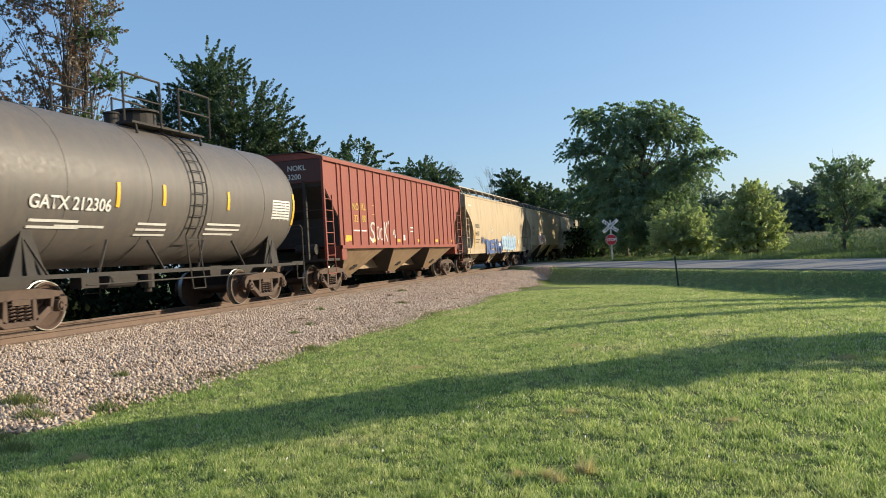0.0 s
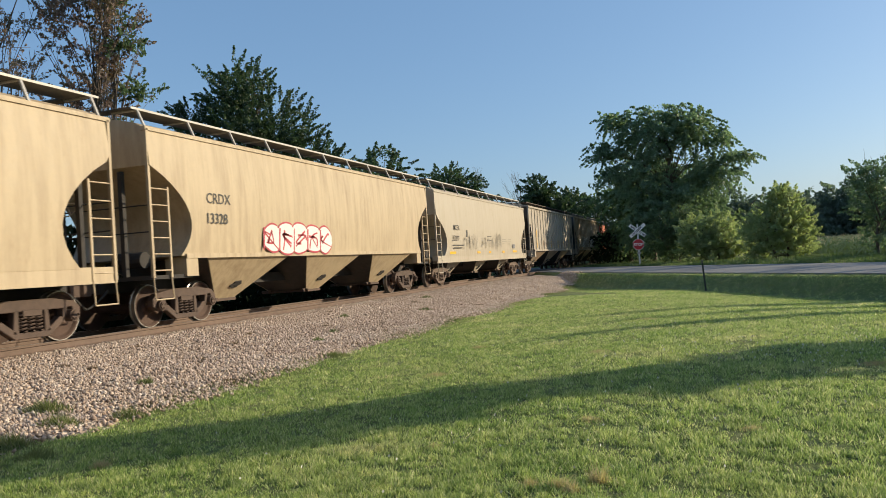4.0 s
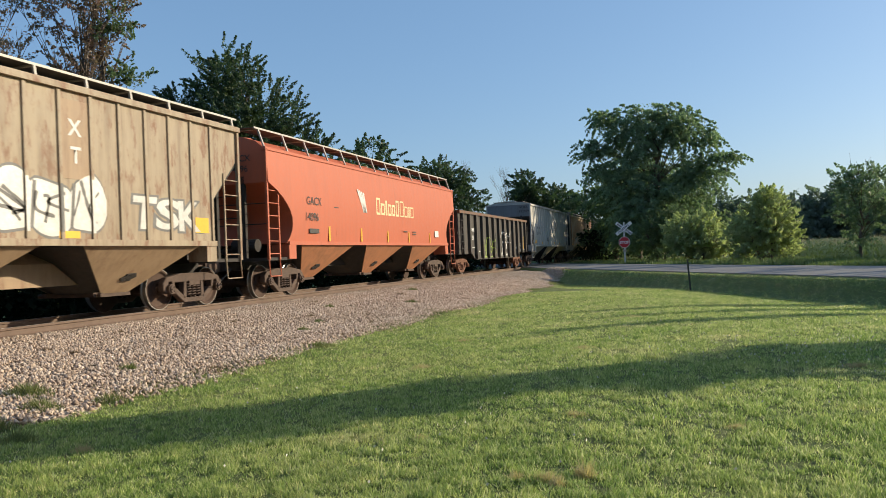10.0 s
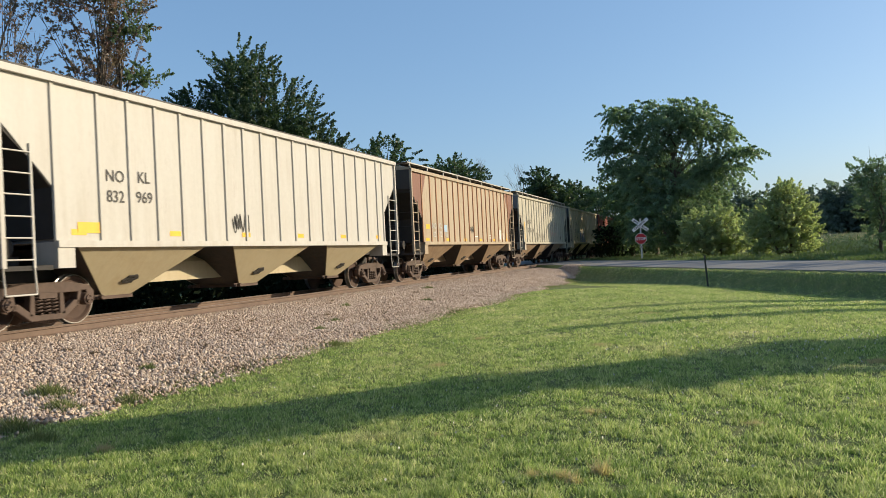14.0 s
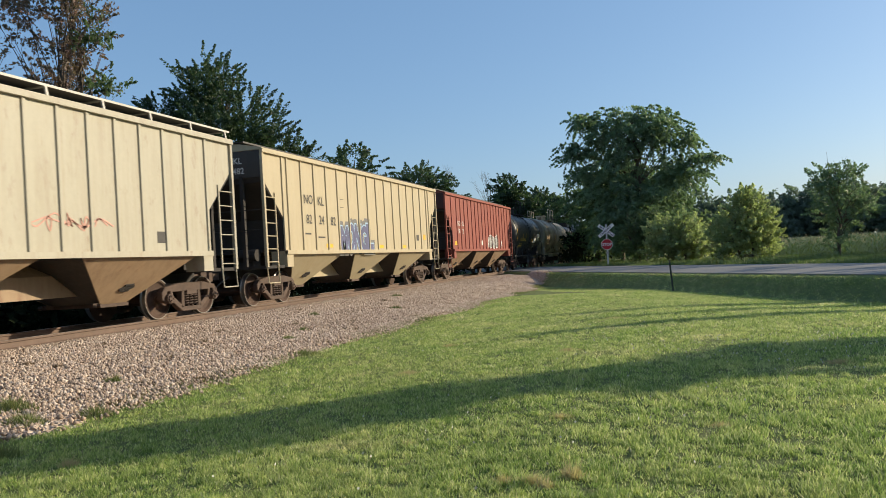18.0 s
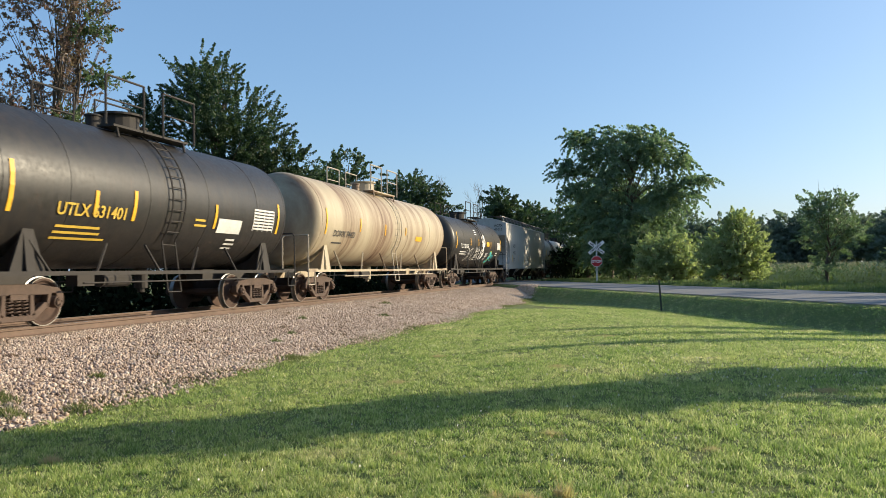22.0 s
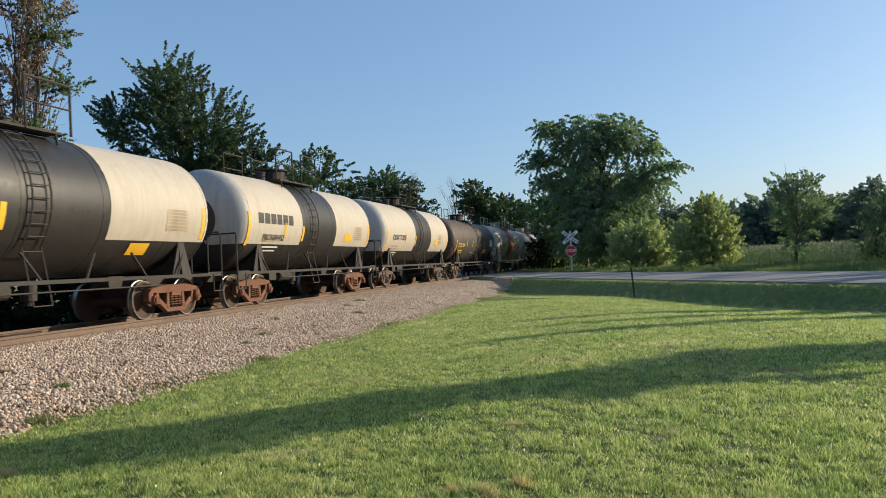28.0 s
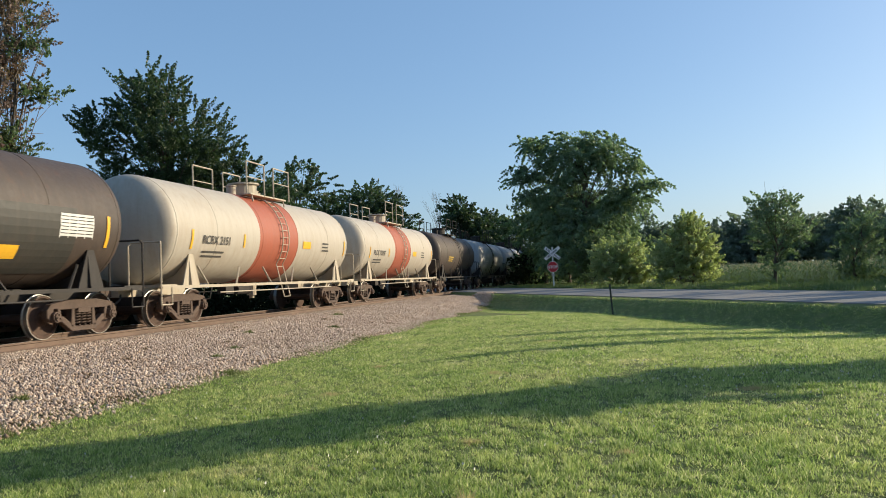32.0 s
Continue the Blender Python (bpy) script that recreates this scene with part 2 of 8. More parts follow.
# paler and bluer than near leaves, to carry the haze of distance
LEAF_FAR = leafy("haze_paled_woodland_leaves", (0.120, 0.155, 0.145), (0.185, 0.225, 0.19), 0.5, 0.6)
VERGE = leafy("dull_verge_grass", (0.075, 0.115, 0.04), (0.17, 0.215, 0.085), 0.35, 0.6)
# near-black green holds the shade beneath and beside the train
LEAF_SHADE = leafy("shade_darkened_undergrowth_leaves", (0.010, 0.016, 0.008), (0.022, 0.032, 0.014), 0.10, 0.9, 0.08)
CORN = leafy("tall_corn_leaves", (0.06, 0.10, 0.035), (0.16, 0.215, 0.07), 0.35)
STRAW = leafy("dry_straw_grass", (0.42, 0.31, 0.19), (0.66, 0.55, 0.38), 0.4, 0.7)
WEED = leafy("dusty_ballast_weeds", (0.10, 0.13, 0.05), (0.26, 0.27, 0.12), 0.4, 0.6)
WEED_BROWN = leafy("withered_brown_weeds", (0.10, 0.065, 0.04), (0.26, 0.17, 0.10), 0.3, 0.7)
TASSEL = plain("straw_corn_tassels", (0.60, 0.52, 0.30), 0.9)


# ---- mesh helpers ----
def link(name, me, mats, parent=None, label=""):
    ob = new(name, me)
    for m in (mats if isinstance(mats, (list, tuple)) else [mats]):
        if len(me.materials) < (len(mats) if isinstance(mats, (list, tuple)) else 1):
            me.materials.append(m)
    if parent:
        ob.parent = parent
    if label:
        ob["label"] = label
    return ob


def part(name, bm, material, parent, label="", smooth=False):
    me = bpy.data.meshes.new(name)
    bm.to_mesh(me)
    bm.free()
    if smooth:
        me.shade_smooth()
    return link(name, me, material, parent, label)


def shared(name, me, mat, parent, at=(0, 0, 0), label="", rz=0):
    """An object of its own on a mesh that others use too, with its own paint."""
    ob = new(name, me)
    if not me.materials:
        me.materials.append(mat)
    if me.materials[0] != mat:
        ob.material_slots[0].link = 'OBJECT'
        ob.material_slots[0].material = mat
    ob.parent = parent
    ob.location = at
    ob.rotation_euler = (0, 0, rz)
    if label:
        ob["label"] = label
    return ob


def box(bm, x0, x1, y0, y1, z0, z1):
    v = [bm.verts.new((x, y, z)) for z in (z0, z1) for y in (y0, y1) for x in (x0, x1)]
    for f in ((0, 2, 3, 1), (4, 5, 7, 6), (0, 1, 5, 4), (2, 6, 7, 3), (0, 4, 6, 2), (1, 3, 7, 5)):
        bm.faces.new([v[i] for i in f])
    return v


def tube(bm, p0, p1, r0, r1=None, seg=8):
    p0, p1 = Vector(p0), Vector(p1)
    r1 = r0 if r1 is None else r1
    d = (p1 - p0).normalized()
    a = d.orthogonal().normalized()
    b = d.cross(a)
    rings = []
    for p, r in ((p0, r0), (p1, r1)):
        rings.append([bm.verts.new(p + (a * math.cos(2 * math.pi * k / seg) + b * math.sin(2 * math.pi * k / seg)) * r) for k in range(seg)])
    for k in range(seg):
        bm.faces.new((rings[0][k], rings[0][(k + 1) % seg], rings[1][(k + 1) % seg], rings[1][k]))
    bm.faces.new(rings[0][::-1])
    bm.faces.new(rings[1])


def pipe(bm, pts, r, seg=6):
    for a, b in zip(pts, pts[1:]):
        tube(bm, a, b, r, seg=seg)


def prism(bm, pts, axis, a, b):
    """A polygon, given in the two other axes, drawn out along an axis from a to b."""
    def at(p, v):
        return {"x": (v, p[0], p[1]), "y": (p[0], v, p[1]), "z": (p[0], p[1], v)}[axis]
    lo, hi = [bm.verts.new(at(p, a)) for p in pts], [bm.verts.new(at(p, b)) for p in pts]
    n = len(pts)
    for k in range(n):
        bm.faces.new((lo[k], lo[(k + 1) % n], hi[(k + 1) % n], hi[k]))
    bm.faces.new(lo[::-1])
    bm.faces.new(hi)
    bmesh.ops.recalc_face_normals(bm, faces=bm.faces[:])


def lathe(bm, profile, axis="y", seg=32, cx=0.0, cz=0.0, caps=True):
    """Turns (position, radius) rows about an axis along y (or x)."""
    rings = []
    for p, r in profile:
        ring = []
        for k in range(seg):
            a = 2 * math.pi * k / seg
            u, v = r * math.cos(a), r * math.sin(a)
            ring.append(bm.verts.new((cx + u, p, cz + v) if axis == "y" else (p, u, v)))
        rings.append(ring)
    for r0, r1 in zip(rings, rings[1:]):
        for k in range(seg):
            bm.faces.new((r0[k], r1[k], r1[(k + 1) % seg], r0[(k + 1) % seg]))
    if caps:
        bm.faces.new(rings[0])
        bm.faces.new(rings[-1][::-1])
    bmesh.ops.recalc_face_normals(bm, faces=bm.faces[:])


def quads_mesh(name, verts, n):
    """A mesh of loose polygons with n corners each, from an array of corners."""
    me = bpy.data.meshes.new(name)
    count = len(verts) // n
    me.vertices.add(len(verts))
    me.vertices.foreach_set("co", np.ascontiguousarray(verts, np.float32).ravel())
    me.loops.add(len(verts))
    me.loops.foreach_set("vertex_index", np.arange(len(verts), dtype=np.int32))
    me.polygons.add(count)
    me.polygons.foreach_set("loop_start", np.arange(0, len(verts), n, dtype=np.int32))
    me.update(calc_edges=True)
    return me


def tri_mesh(name, verts, faces):
    me = bpy.data.meshes.new(name)
    me.vertices.add(len(verts))
    me.vertices.foreach_set("co", np.ascontiguousarray(verts, np.float32).ravel())
    me.loops.add(faces.size)
    me.loops.foreach_set("vertex_index", np.ascontiguousarray(faces, np.int32).ravel())
    me.polygons.add(len(faces))
    me.polygons.foreach_set("loop_start", np.arange(0, faces.size, faces.shape[1], dtype=np.int32))
    me.update(calc_edges=True)
    return me


FONT_MESHES = {}


def text_mesh(body, size, bold=0.0):
    key = (body, size, bold)
    if key not in FONT_MESHES:
        cu = bpy.data.curves.new("lettering", 'FONT')
        cu.body, cu.size, cu.offset, cu.resolution_u = body, size, bold, 3
        ob = bpy.data.objects.new("lettering", cu)
        scene.collection.objects.link(ob)
        bpy.context.view_layer.update()
        me = bpy.data.meshes.new_from_object(ob.evaluated_get(bpy.context.evaluated_depsgraph_get()))
        bpy.data.objects.remove(ob)
        FONT_MESHES[key] = me
    return FONT_MESHES[key]


# ---- ground ----
TRACK_X, RAIL_Z = -12.10, 0.35
ROAD_N = Vector((0.8917, 0.4525))   # across the road, away from the first stand
ROAD_C, ROAD_HALF = 17.1, 2.9


def smooth(a, b, v):
    t = np.clip((v - a) / (b - a), 0, 1)
    return t * t * (3 - 2 * t)


def ground_z(x, y):
    x, y = np.asarray(x, float), np.asarray(y, float)
    lawn = 0.03 - 0.15 * smooth(0, -6.5, x) + 0.05 * np.sin(x * 0.35 + 1) * np.sin(y * 0.22) - 0.10 * smooth(10, 22, y)
    lawn = lawn + (-0.35 - lawn) * smooth(-15, -19, x)
    c = x * ROAD_N.x + y * ROAD_N.y - ROAD_C
    lawn = lawn - 0.15 * smooth(-9, -4.4, c)
    far = 0.325 + 0.012 * np.clip(c - 16, 0, 260) - 0.85 * smooth(11, 17, c) * smooth(0, 7, x)
    return lawn + (far - lawn) * smooth(-ROAD_HALF - 1.35, -ROAD_HALF + 0.02, c) * smooth(-60, -14, x)


def spaced(lo, hi, core0, core1, step, grow=1.22):
    core = list(np.arange(core0, core1 + 1e-6, step))
    s, v, up = step, core1, []
    while v < hi:
        s *= grow
        v += s
        up.append(v)
    s, v, dn = step, core0, []
    while v > lo:
        s *= grow
        v -= s
        dn.append(v)
    return np.array(dn[::-1] + core + up)


def build_ground():
    xs, ys = spaced(-1500, 1500, -18, 14, 0.3), spaced(-300, 2500, 2, 50, 0.3)
    gx, gy = np.meshgrid(xs, ys)
    z = ground_z(gx, gy)
    v = np.stack([gx, gy, z], -1).reshape(-1, 3)
    nx, ny = len(xs), len(ys)
    i = (np.arange(ny - 1)[:, None] * nx + np.arange(nx - 1)[None]).ravel()
    me = tri_mesh("ground", v, np.stack([i, i + 1, i + nx + 1, i + nx], -1))
    me.shade_smooth()
    return tagged(link("ground", me, GRASS), "mown green lawn and rough grass, sunlit with long tree shadows", "ground", kind="structure")


build_ground()


def build_road():
    n, d = ROAD_N, Vector((-ROAD_N.y, ROAD_N.x))
    bm = bmesh.new()
    prof = [(-ROAD_HALF - 0.12, -0.1), (-ROAD_HALF, 0.335), (0, 0.37), (ROAD_HALF, 0.335), (ROAD_HALF + 0.35, 0.24)]
    rows = []
    for s in np.linspace(-160, 160, 161):
        rows.append([bm.verts.new((*(n * (ROAD_C + c) + d * (s + 40)), z)) for c, z in prof])
    for a, b in zip(rows, rows[1:]):
        for k in range(len(prof) - 1):
            bm.faces.new((a[k], a[k + 1], b[k + 1], b[k]))
    bmesh.ops.recalc_face_normals(bm, faces=bm.faces[:])
    ob = part("road", bm, ROAD, None)
    return tagged(ob, "worn grey asphalt country road crossing the rails", "road", kind="structure")


build_road()


def ballast_z(x, y=0.0):
    """Height of the ballast bed across the track."""
    x = np.asarray(x, float)
    px = [-19.0, -17.0, -14.6, -13.9, -10.3, -8.7, -7.0, -5.8, -4.6]
    pz = [-0.42, -0.30, 0.10, 0.16, 0.16, 0.09, -0.04, -0.16, -0.7]
    return np.interp(x, px, pz) - 0.24 * smooth(20, 32, np.asarray(y, float)) * smooth(-8.4, -6.8, x)


def build_ballast():
    xs, ys = np.linspace(-19.0, -4.8, 50), np.concatenate([np.arange(-30, 55, 0.5), np.arange(55, 420, 4.0)])
    gx, gy = np.meshgrid(xs, ys)
    w = 0.35 * np.sin(gy * 0.9) * np.sin(gy * 0.37 + 1) + 0.15 * np.sin(gy * 3.1)
    edge = np.where(gx > -8, (gx + 8) / 2.6, 0)
    z = ballast_z(gx - w * edge - edge * np.clip((gy - 22) * -0.07, -1.4, 0), gy) + RNG.normal(0, 0.006, gx.shape)
    v = np.stack([gx, gy, z], -1).reshape(-1, 3)
    nx, ny = len(xs), len(ys)
    i = (np.arange(ny - 1)[:, None] * nx + np.arange(nx - 1)[None]).ravel()
    ob = link("ballast", tri_mesh("ballast", v, np.stack([i, i + 1, i + nx + 1, i + nx], -1)), GRAVEL)
    return tagged(ob, "pinkish grey crushed stone ballast bed under the rails", "ballast", kind="structure")


build_ballast()


def build_rails():
    prof = [(-0.07, 0), (0.07, 0), (0.07, 0.012), (0.012, 0.03), (0.009, 0.12), (0.036, 0.132), (0.036, 0.165), (0.03, 0.172), (-0.03, 0.172), (-0.036, 0.165), (-0.036, 0.132), (-0.009, 0.12), (-0.012, 0.03), (-0.07, 0.012)]
    for s in (-1, 1):
        bm = bmesh.new()
        prism(bm, [(TRACK_X + s * 0.755 + x, RAIL_Z - 0.174 + z) for x, z in prof], "y", -40, 420)
        rail = tagged(part("rail", bm, RAIL_MAT, None), "rusty brown steel rail spiked to timber ties", "rail", "rails of the track", kind="structure")
        bm = bmesh.new()
        box(bm, TRACK_X + s * 0.755 - 0.026, TRACK_X + s * 0.755 + 0.026, -40, 420, RAIL_Z - 0.003, RAIL_Z)
        part("rail_head", bm, RAIL_TOP, rail, "polished running surface")
    bm = bmesh.new()
    box(bm, -1.30, 1.30, -0.11, 0.11, -0.16, 0)
    bmesh.ops.bevel(bm, geom=bm.edges[:], offset=0.012, segments=1, affect='EDGES')
    me = bpy.data.meshes.new("railroad_tie")
    bm.to_mesh(me)
    bm.free()
    me.materials.append(TIE_MAT)
    r = random.Random(3)
    for k in range(110):
        ob = new("railroad_tie", me)
        ob.matrix_world = pose(TRACK_X + r.uniform(-0.05, 0.05), 4 + k * 0.50 + r.uniform(-0.03, 0.03), RAIL_Z - 0.176, 0, 0, r.uniform(-1.2, 1.2))
        tagged(ob, "weathered dark timber railroad tie set in ballast", "tie", "ties under the rails", kind="structure")


build_rails()

# ---- train: trucks ----
SPEED = 11.057
WB, WHEEL_R = 1.78, 0.457


def mesh_of(name, build, smooth_it=False):
    bm = bmesh.new()
    build(bm)
    me = bpy.data.meshes.new(name)
    bm.to_mesh(me)
    bm.free()
    if smooth_it:
        me.shade_smooth()
    return me


def wheelset_shape(bm):
    tube(bm, (-1.02, 0, 0), (1.02, 0, 0), 0.085, seg=12)
    for s in (-1, 1):
        c = s * 0.755
        prof = [(c - s * 0.085, 0.10), (c - s * 0.085, 0.395), (c - s * 0.07, 0.482), (c - s * 0.035, 0.485), (c - s * 0.03, 0.462), (c + s * 0.065, WHEEL_R), (c + s * 0.065, 0.405), (c + s * 0.02, 0.37),
                (c + s * 0.0, 0.30), (c + s * 0.01, 0.19), (c + s * 0.06, 0.15), (c + s * 0.06, 0.10)]
        lathe(bm, prof, "x", 28)


def cap_shape(bm):
    for s in (1,):
        tube(bm, (s * 1.0, 0, 0), (s * 1.17, 0, 0), 0.115, seg=14)
        tube(bm, (s * 1.17, 0, 0), (s * 1.20, 0, 0), 0.085, seg=12)
        for k in range(3):
            a = k * 2.094
            tube(bm, (s * 1.20, 0.05 * math.cos(a), 0.05 * math.sin(a)), (s * 1.222, 0.05 * math.cos(a), 0.05 * math.sin(a)), 0.018, seg=6)


def tread_shape(bm):
    for s in (1,):
        c = s * 0.755
        lathe(bm, [(c - s * 0.06, 0.455), (c - s * 0.06, 0.4865), (c - s * 0.036, 0.4865), (c - s * 0.028, 0.4645), (c + s * 0.067, WHEEL_R + 0.0022), (c + s * 0.0668, 0.446), (c + s * 0.045, 0.440)], "x", 36, caps=False)


def side_frame_shape(bm):
    """A cast truck side: bowed top, tension members, pedestals and a window for the springs."""
    w = 0.075
    def slab(pts):
        prism(bm, pts, "x", -w, w)
    slab([(-1.10, 0.60), (-1.10, 0.44), (-0.98, 0.36), (-0.90, 0.62), (-0.80, 0.62), (-0.72, 0.34), (-0.66, 0.34), (-0.70, 0.60), (0.70, 0.60), (0.66, 0.34), (0.72, 0.34), (0.80, 0.62), (0.90, 0.62), (0.98, 0.36), (1.10, 0.44), (1.10, 0.60), (0.98, 0.72), (0.45, 0.80), (-0.45, 0.80), (-0.98, 0.72)])
    slab([(-0.74, 0.44), (-0.70, 0.36), (-0.36, 0.13), (0.36, 0.13), (0.70, 0.36), (0.74, 0.44), (0.62, 0.46), (0.30, 0.24), (-0.30, 0.24), (-0.62, 0.46)])
    slab([(-0.40, 0.22), (-0.27, 0.22), (-0.27, 0.63), (-0.36, 0.63)])
    slab([(0.27, 0.22), (0.40, 0.22), (0.36, 0.63), (0.27, 0.63)])
    bmesh.ops.bevel(bm, geom=[e for e in bm.edges if abs(e.verts[0].co.x - e.verts[1].co.x) < 1e-4], offset=0.012, segments=1, affect='EDGES')


def spring_shape(bm):
    """One coil spring."""
    rings, turns, seg = [], 5, 10
    for k in range(turns * seg + 1):
        a, z = 2 * math.pi * k / seg, 0.25 + 0.30 * k / (turns * seg)
        rings.append([bm.verts.new(((0.078 + 0.017 * math.cos(j * 1.5708)) * math.cos(a), (0.078 + 0.017 * math.cos(j * 1.5708)) * math.sin(a), z + 0.017 * math.sin(j * 1.5708))) for j in range(4)])
    for r0, r1 in zip(rings, rings[1:]):
        for j in range(4):
            bm.faces.new((r0[j], r1[j], r1[(j + 1) % 4], r0[(j + 1) % 4]))


def bolster_shape(bm):
    prism(bm, [(-1.12, 0.52), (1.12, 0.52), (1.12, 0.62), (0.4, 0.80), (-0.4, 0.80), (-1.12, 0.62)], "y", -0.20, 0.20)
    tube(bm, (0, 0, 0.78), (0, 0, 0.88), 0.2, seg=16)
    for s in (-1, 1):
        box(bm, -0.85, 0.85, s * 0.40 - 0.05, s * 0.40 + 0.05, 0.30, 0.42)
        for x in (-0.76, 0.76):
            box(bm, x - 0.06, x + 0.06, s * 0.46 - 0.05, s * 0.46 + 0.02, 0.28, 0.60)


M_WHEELS, M_CAPS, M_TREAD = mesh_of("wheelset", wheelset_shape), mesh_of("bearing_cap", cap_shape), mesh_of("wheel_tread", tread_shape)
M_SIDE, M_SPRING, M_BOLSTER = mesh_of("side_frame", side_frame_shape), mesh_of("spring", spring_shape), mesh_of("truck", bolster_shape)
for me in (M_WHEELS, M_CAPS, M_TREAD):
    me.polygons.foreach_set("use_smooth", np.ones(len(me.polygons), bool))
M_WHEELS.set_sharp_from_angle(angle=0.6)
M_TREAD.set_sharp_from_angle(angle=0.6)
M_CAPS.set_sharp_from_angle(angle=0.6)
WHEELSETS, FAR_WHEELS = [], []


def add_truck(car, y, steel):
    t = shared("truck", M_BOLSTER, steel, car, (0, y, 0), "cast steel freight truck with two wheelsets")
    for s in (-1, 1):
        shared("side_frame", M_SIDE, steel, t, (s * 1.02, 0, 0))
        for oy in (-0.17, 0.0, 0.17):
            shared("spring", M_SPRING, steel, t, (s * 1.03, oy, 0))
        for name, me, mat in (("wheelset", M_WHEELS, WHEEL_MAT), ("bearing_cap", M_CAPS, steel), ("wheel_tread", M_TREAD, TREAD_MAT)):
            for side in ((0,) if name == "wheelset" else (0, math.pi)):
                w = shared(name, me, mat, t)
                w.matrix_parent_inverse = Matrix.Translation((0, s * WB / 2, WHEEL_R + 0.001)) @ Matrix.Rotation(side, 4, "Z")
                (WHEELSETS if side == 0 else FAR_WHEELS).append(w)
    return t


M_TRUNG = mesh_of("rung", lambda b: tube(b, (0, -0.24, 0), (0, 0.24, 0), 0.014, seg=5))
M_RUNG = mesh_of("rung", lambda b: tube(b, (0, -0.30, 0), (0, 0.30, 0), 0.015, seg=6))


def coupler(car, y0, y1):
    s = 1 if y1 > y0 else -1
    bm = bmesh.new()
    box(bm, -0.09, 0.09, min(y0, y1 - s * 0.22), max(y0, y1 - s * 0.22), 0.80, 0.98)
    prism(bm, [(-0.16, y1 - s * 0.26), (0.16, y1 - s * 0.26), (0.19, y1 - s * 0.04), (0.05, y1 + s * 0.05), (-0.02, y1 - s * 0.06), (-0.17, y1 + s * 0.04)], "z", 0.76, 1.02)
    part("coupler", bm, STEEL_DIRT, car, "dusty cast knuckle coupler")
    bm = bmesh.new()
    pipe(bm, [(0.35, y0, 0.85), (0.36, y1 - s * 0.35, 0.72), (0.30, y1 - s * 0.05, 0.52), (0.28, y1, 0.50)], 0.025)
    part("brake_hose", bm, STEEL_DARK, car, "black rubber air hose")


RIBS = {}


def letters(car, name, body, size, x, y, z, mat, bold=0.0, label=""):
    """Flat lettering on the side that faces +x; y is where the text begins. Between ribs it is centred in its panel."""
    me = text_mesh(body, size, bold)
    if car.name in RIBS and len(body) < 4:
        wide = max(v.co.x for v in me.vertices)
        at, pitch = RIBS[car.name][:2]
        y = at + (round((y + wide / 2 - at) / pitch - 0.5) + 0.5) * pitch - wide / 2
    ob = new(name, me)
    if not me.materials:
        me.materials.append(mat)
    ob.material_slots[0].link = 'OBJECT'
    ob.material_slots[0].material = mat
    ob.parent = car
    ob.matrix_basis = Matrix.Translation((x, y, z)) @ pose(0, 0, 0, 90, 0, 90)
    if label:
        ob["label"] = label
    return ob


def bars(car, rows, x, mat, name="stencil_line"):
    """Rows of small lettering too fine to read, as bars: y0, y1, z, height."""
    for y0, y1, z, h in rows:
        bm = bmesh.new()
        box(bm, x, x + 0.004, y0, y1, z, z + h)
        part(name, bm, mat, car)


def ribbon(pts, width, rnd, x):
    """A flat painted stroke along pts (y, z) on the plane x."""
    out = []
    for k in range(len(pts)):
        a, b = pts[max(0, k - 1)], pts[min(len(pts) - 1, k + 1)]
        dy, dz = b[0] - a[0], b[1] - a[1]
        n = math.hypot(dy, dz) or 1
        w = width * (0.75 + 0.5 * rnd.random())
        out.append((pts[k], (-dz / n * w / 2, dy / n * w / 2)))
    return out


def curve_through(pts, n=7):
    """A smooth line through points."""
    out = []
    for k in range(len(pts) - 1):
        p0, p1, p2, p3 = pts[max(0, k - 1)], pts[k], pts[k + 1], pts[min(len(pts) - 1, k + 2)]
        for i in range(n):
            t = i / n
            out.append(tuple(0.5 * (2 * p1[m] + (p2[m] - p0[m]) * t + (2 * p0[m] - 5 * p1[m] + 4 * p2[m] - p3[m]) * t * t + (3 * p1[m] - p0[m] - 3 * p2[m] + p3[m]) * t ** 3) for m in (0, 1)))
    return out + [pts[-1]]


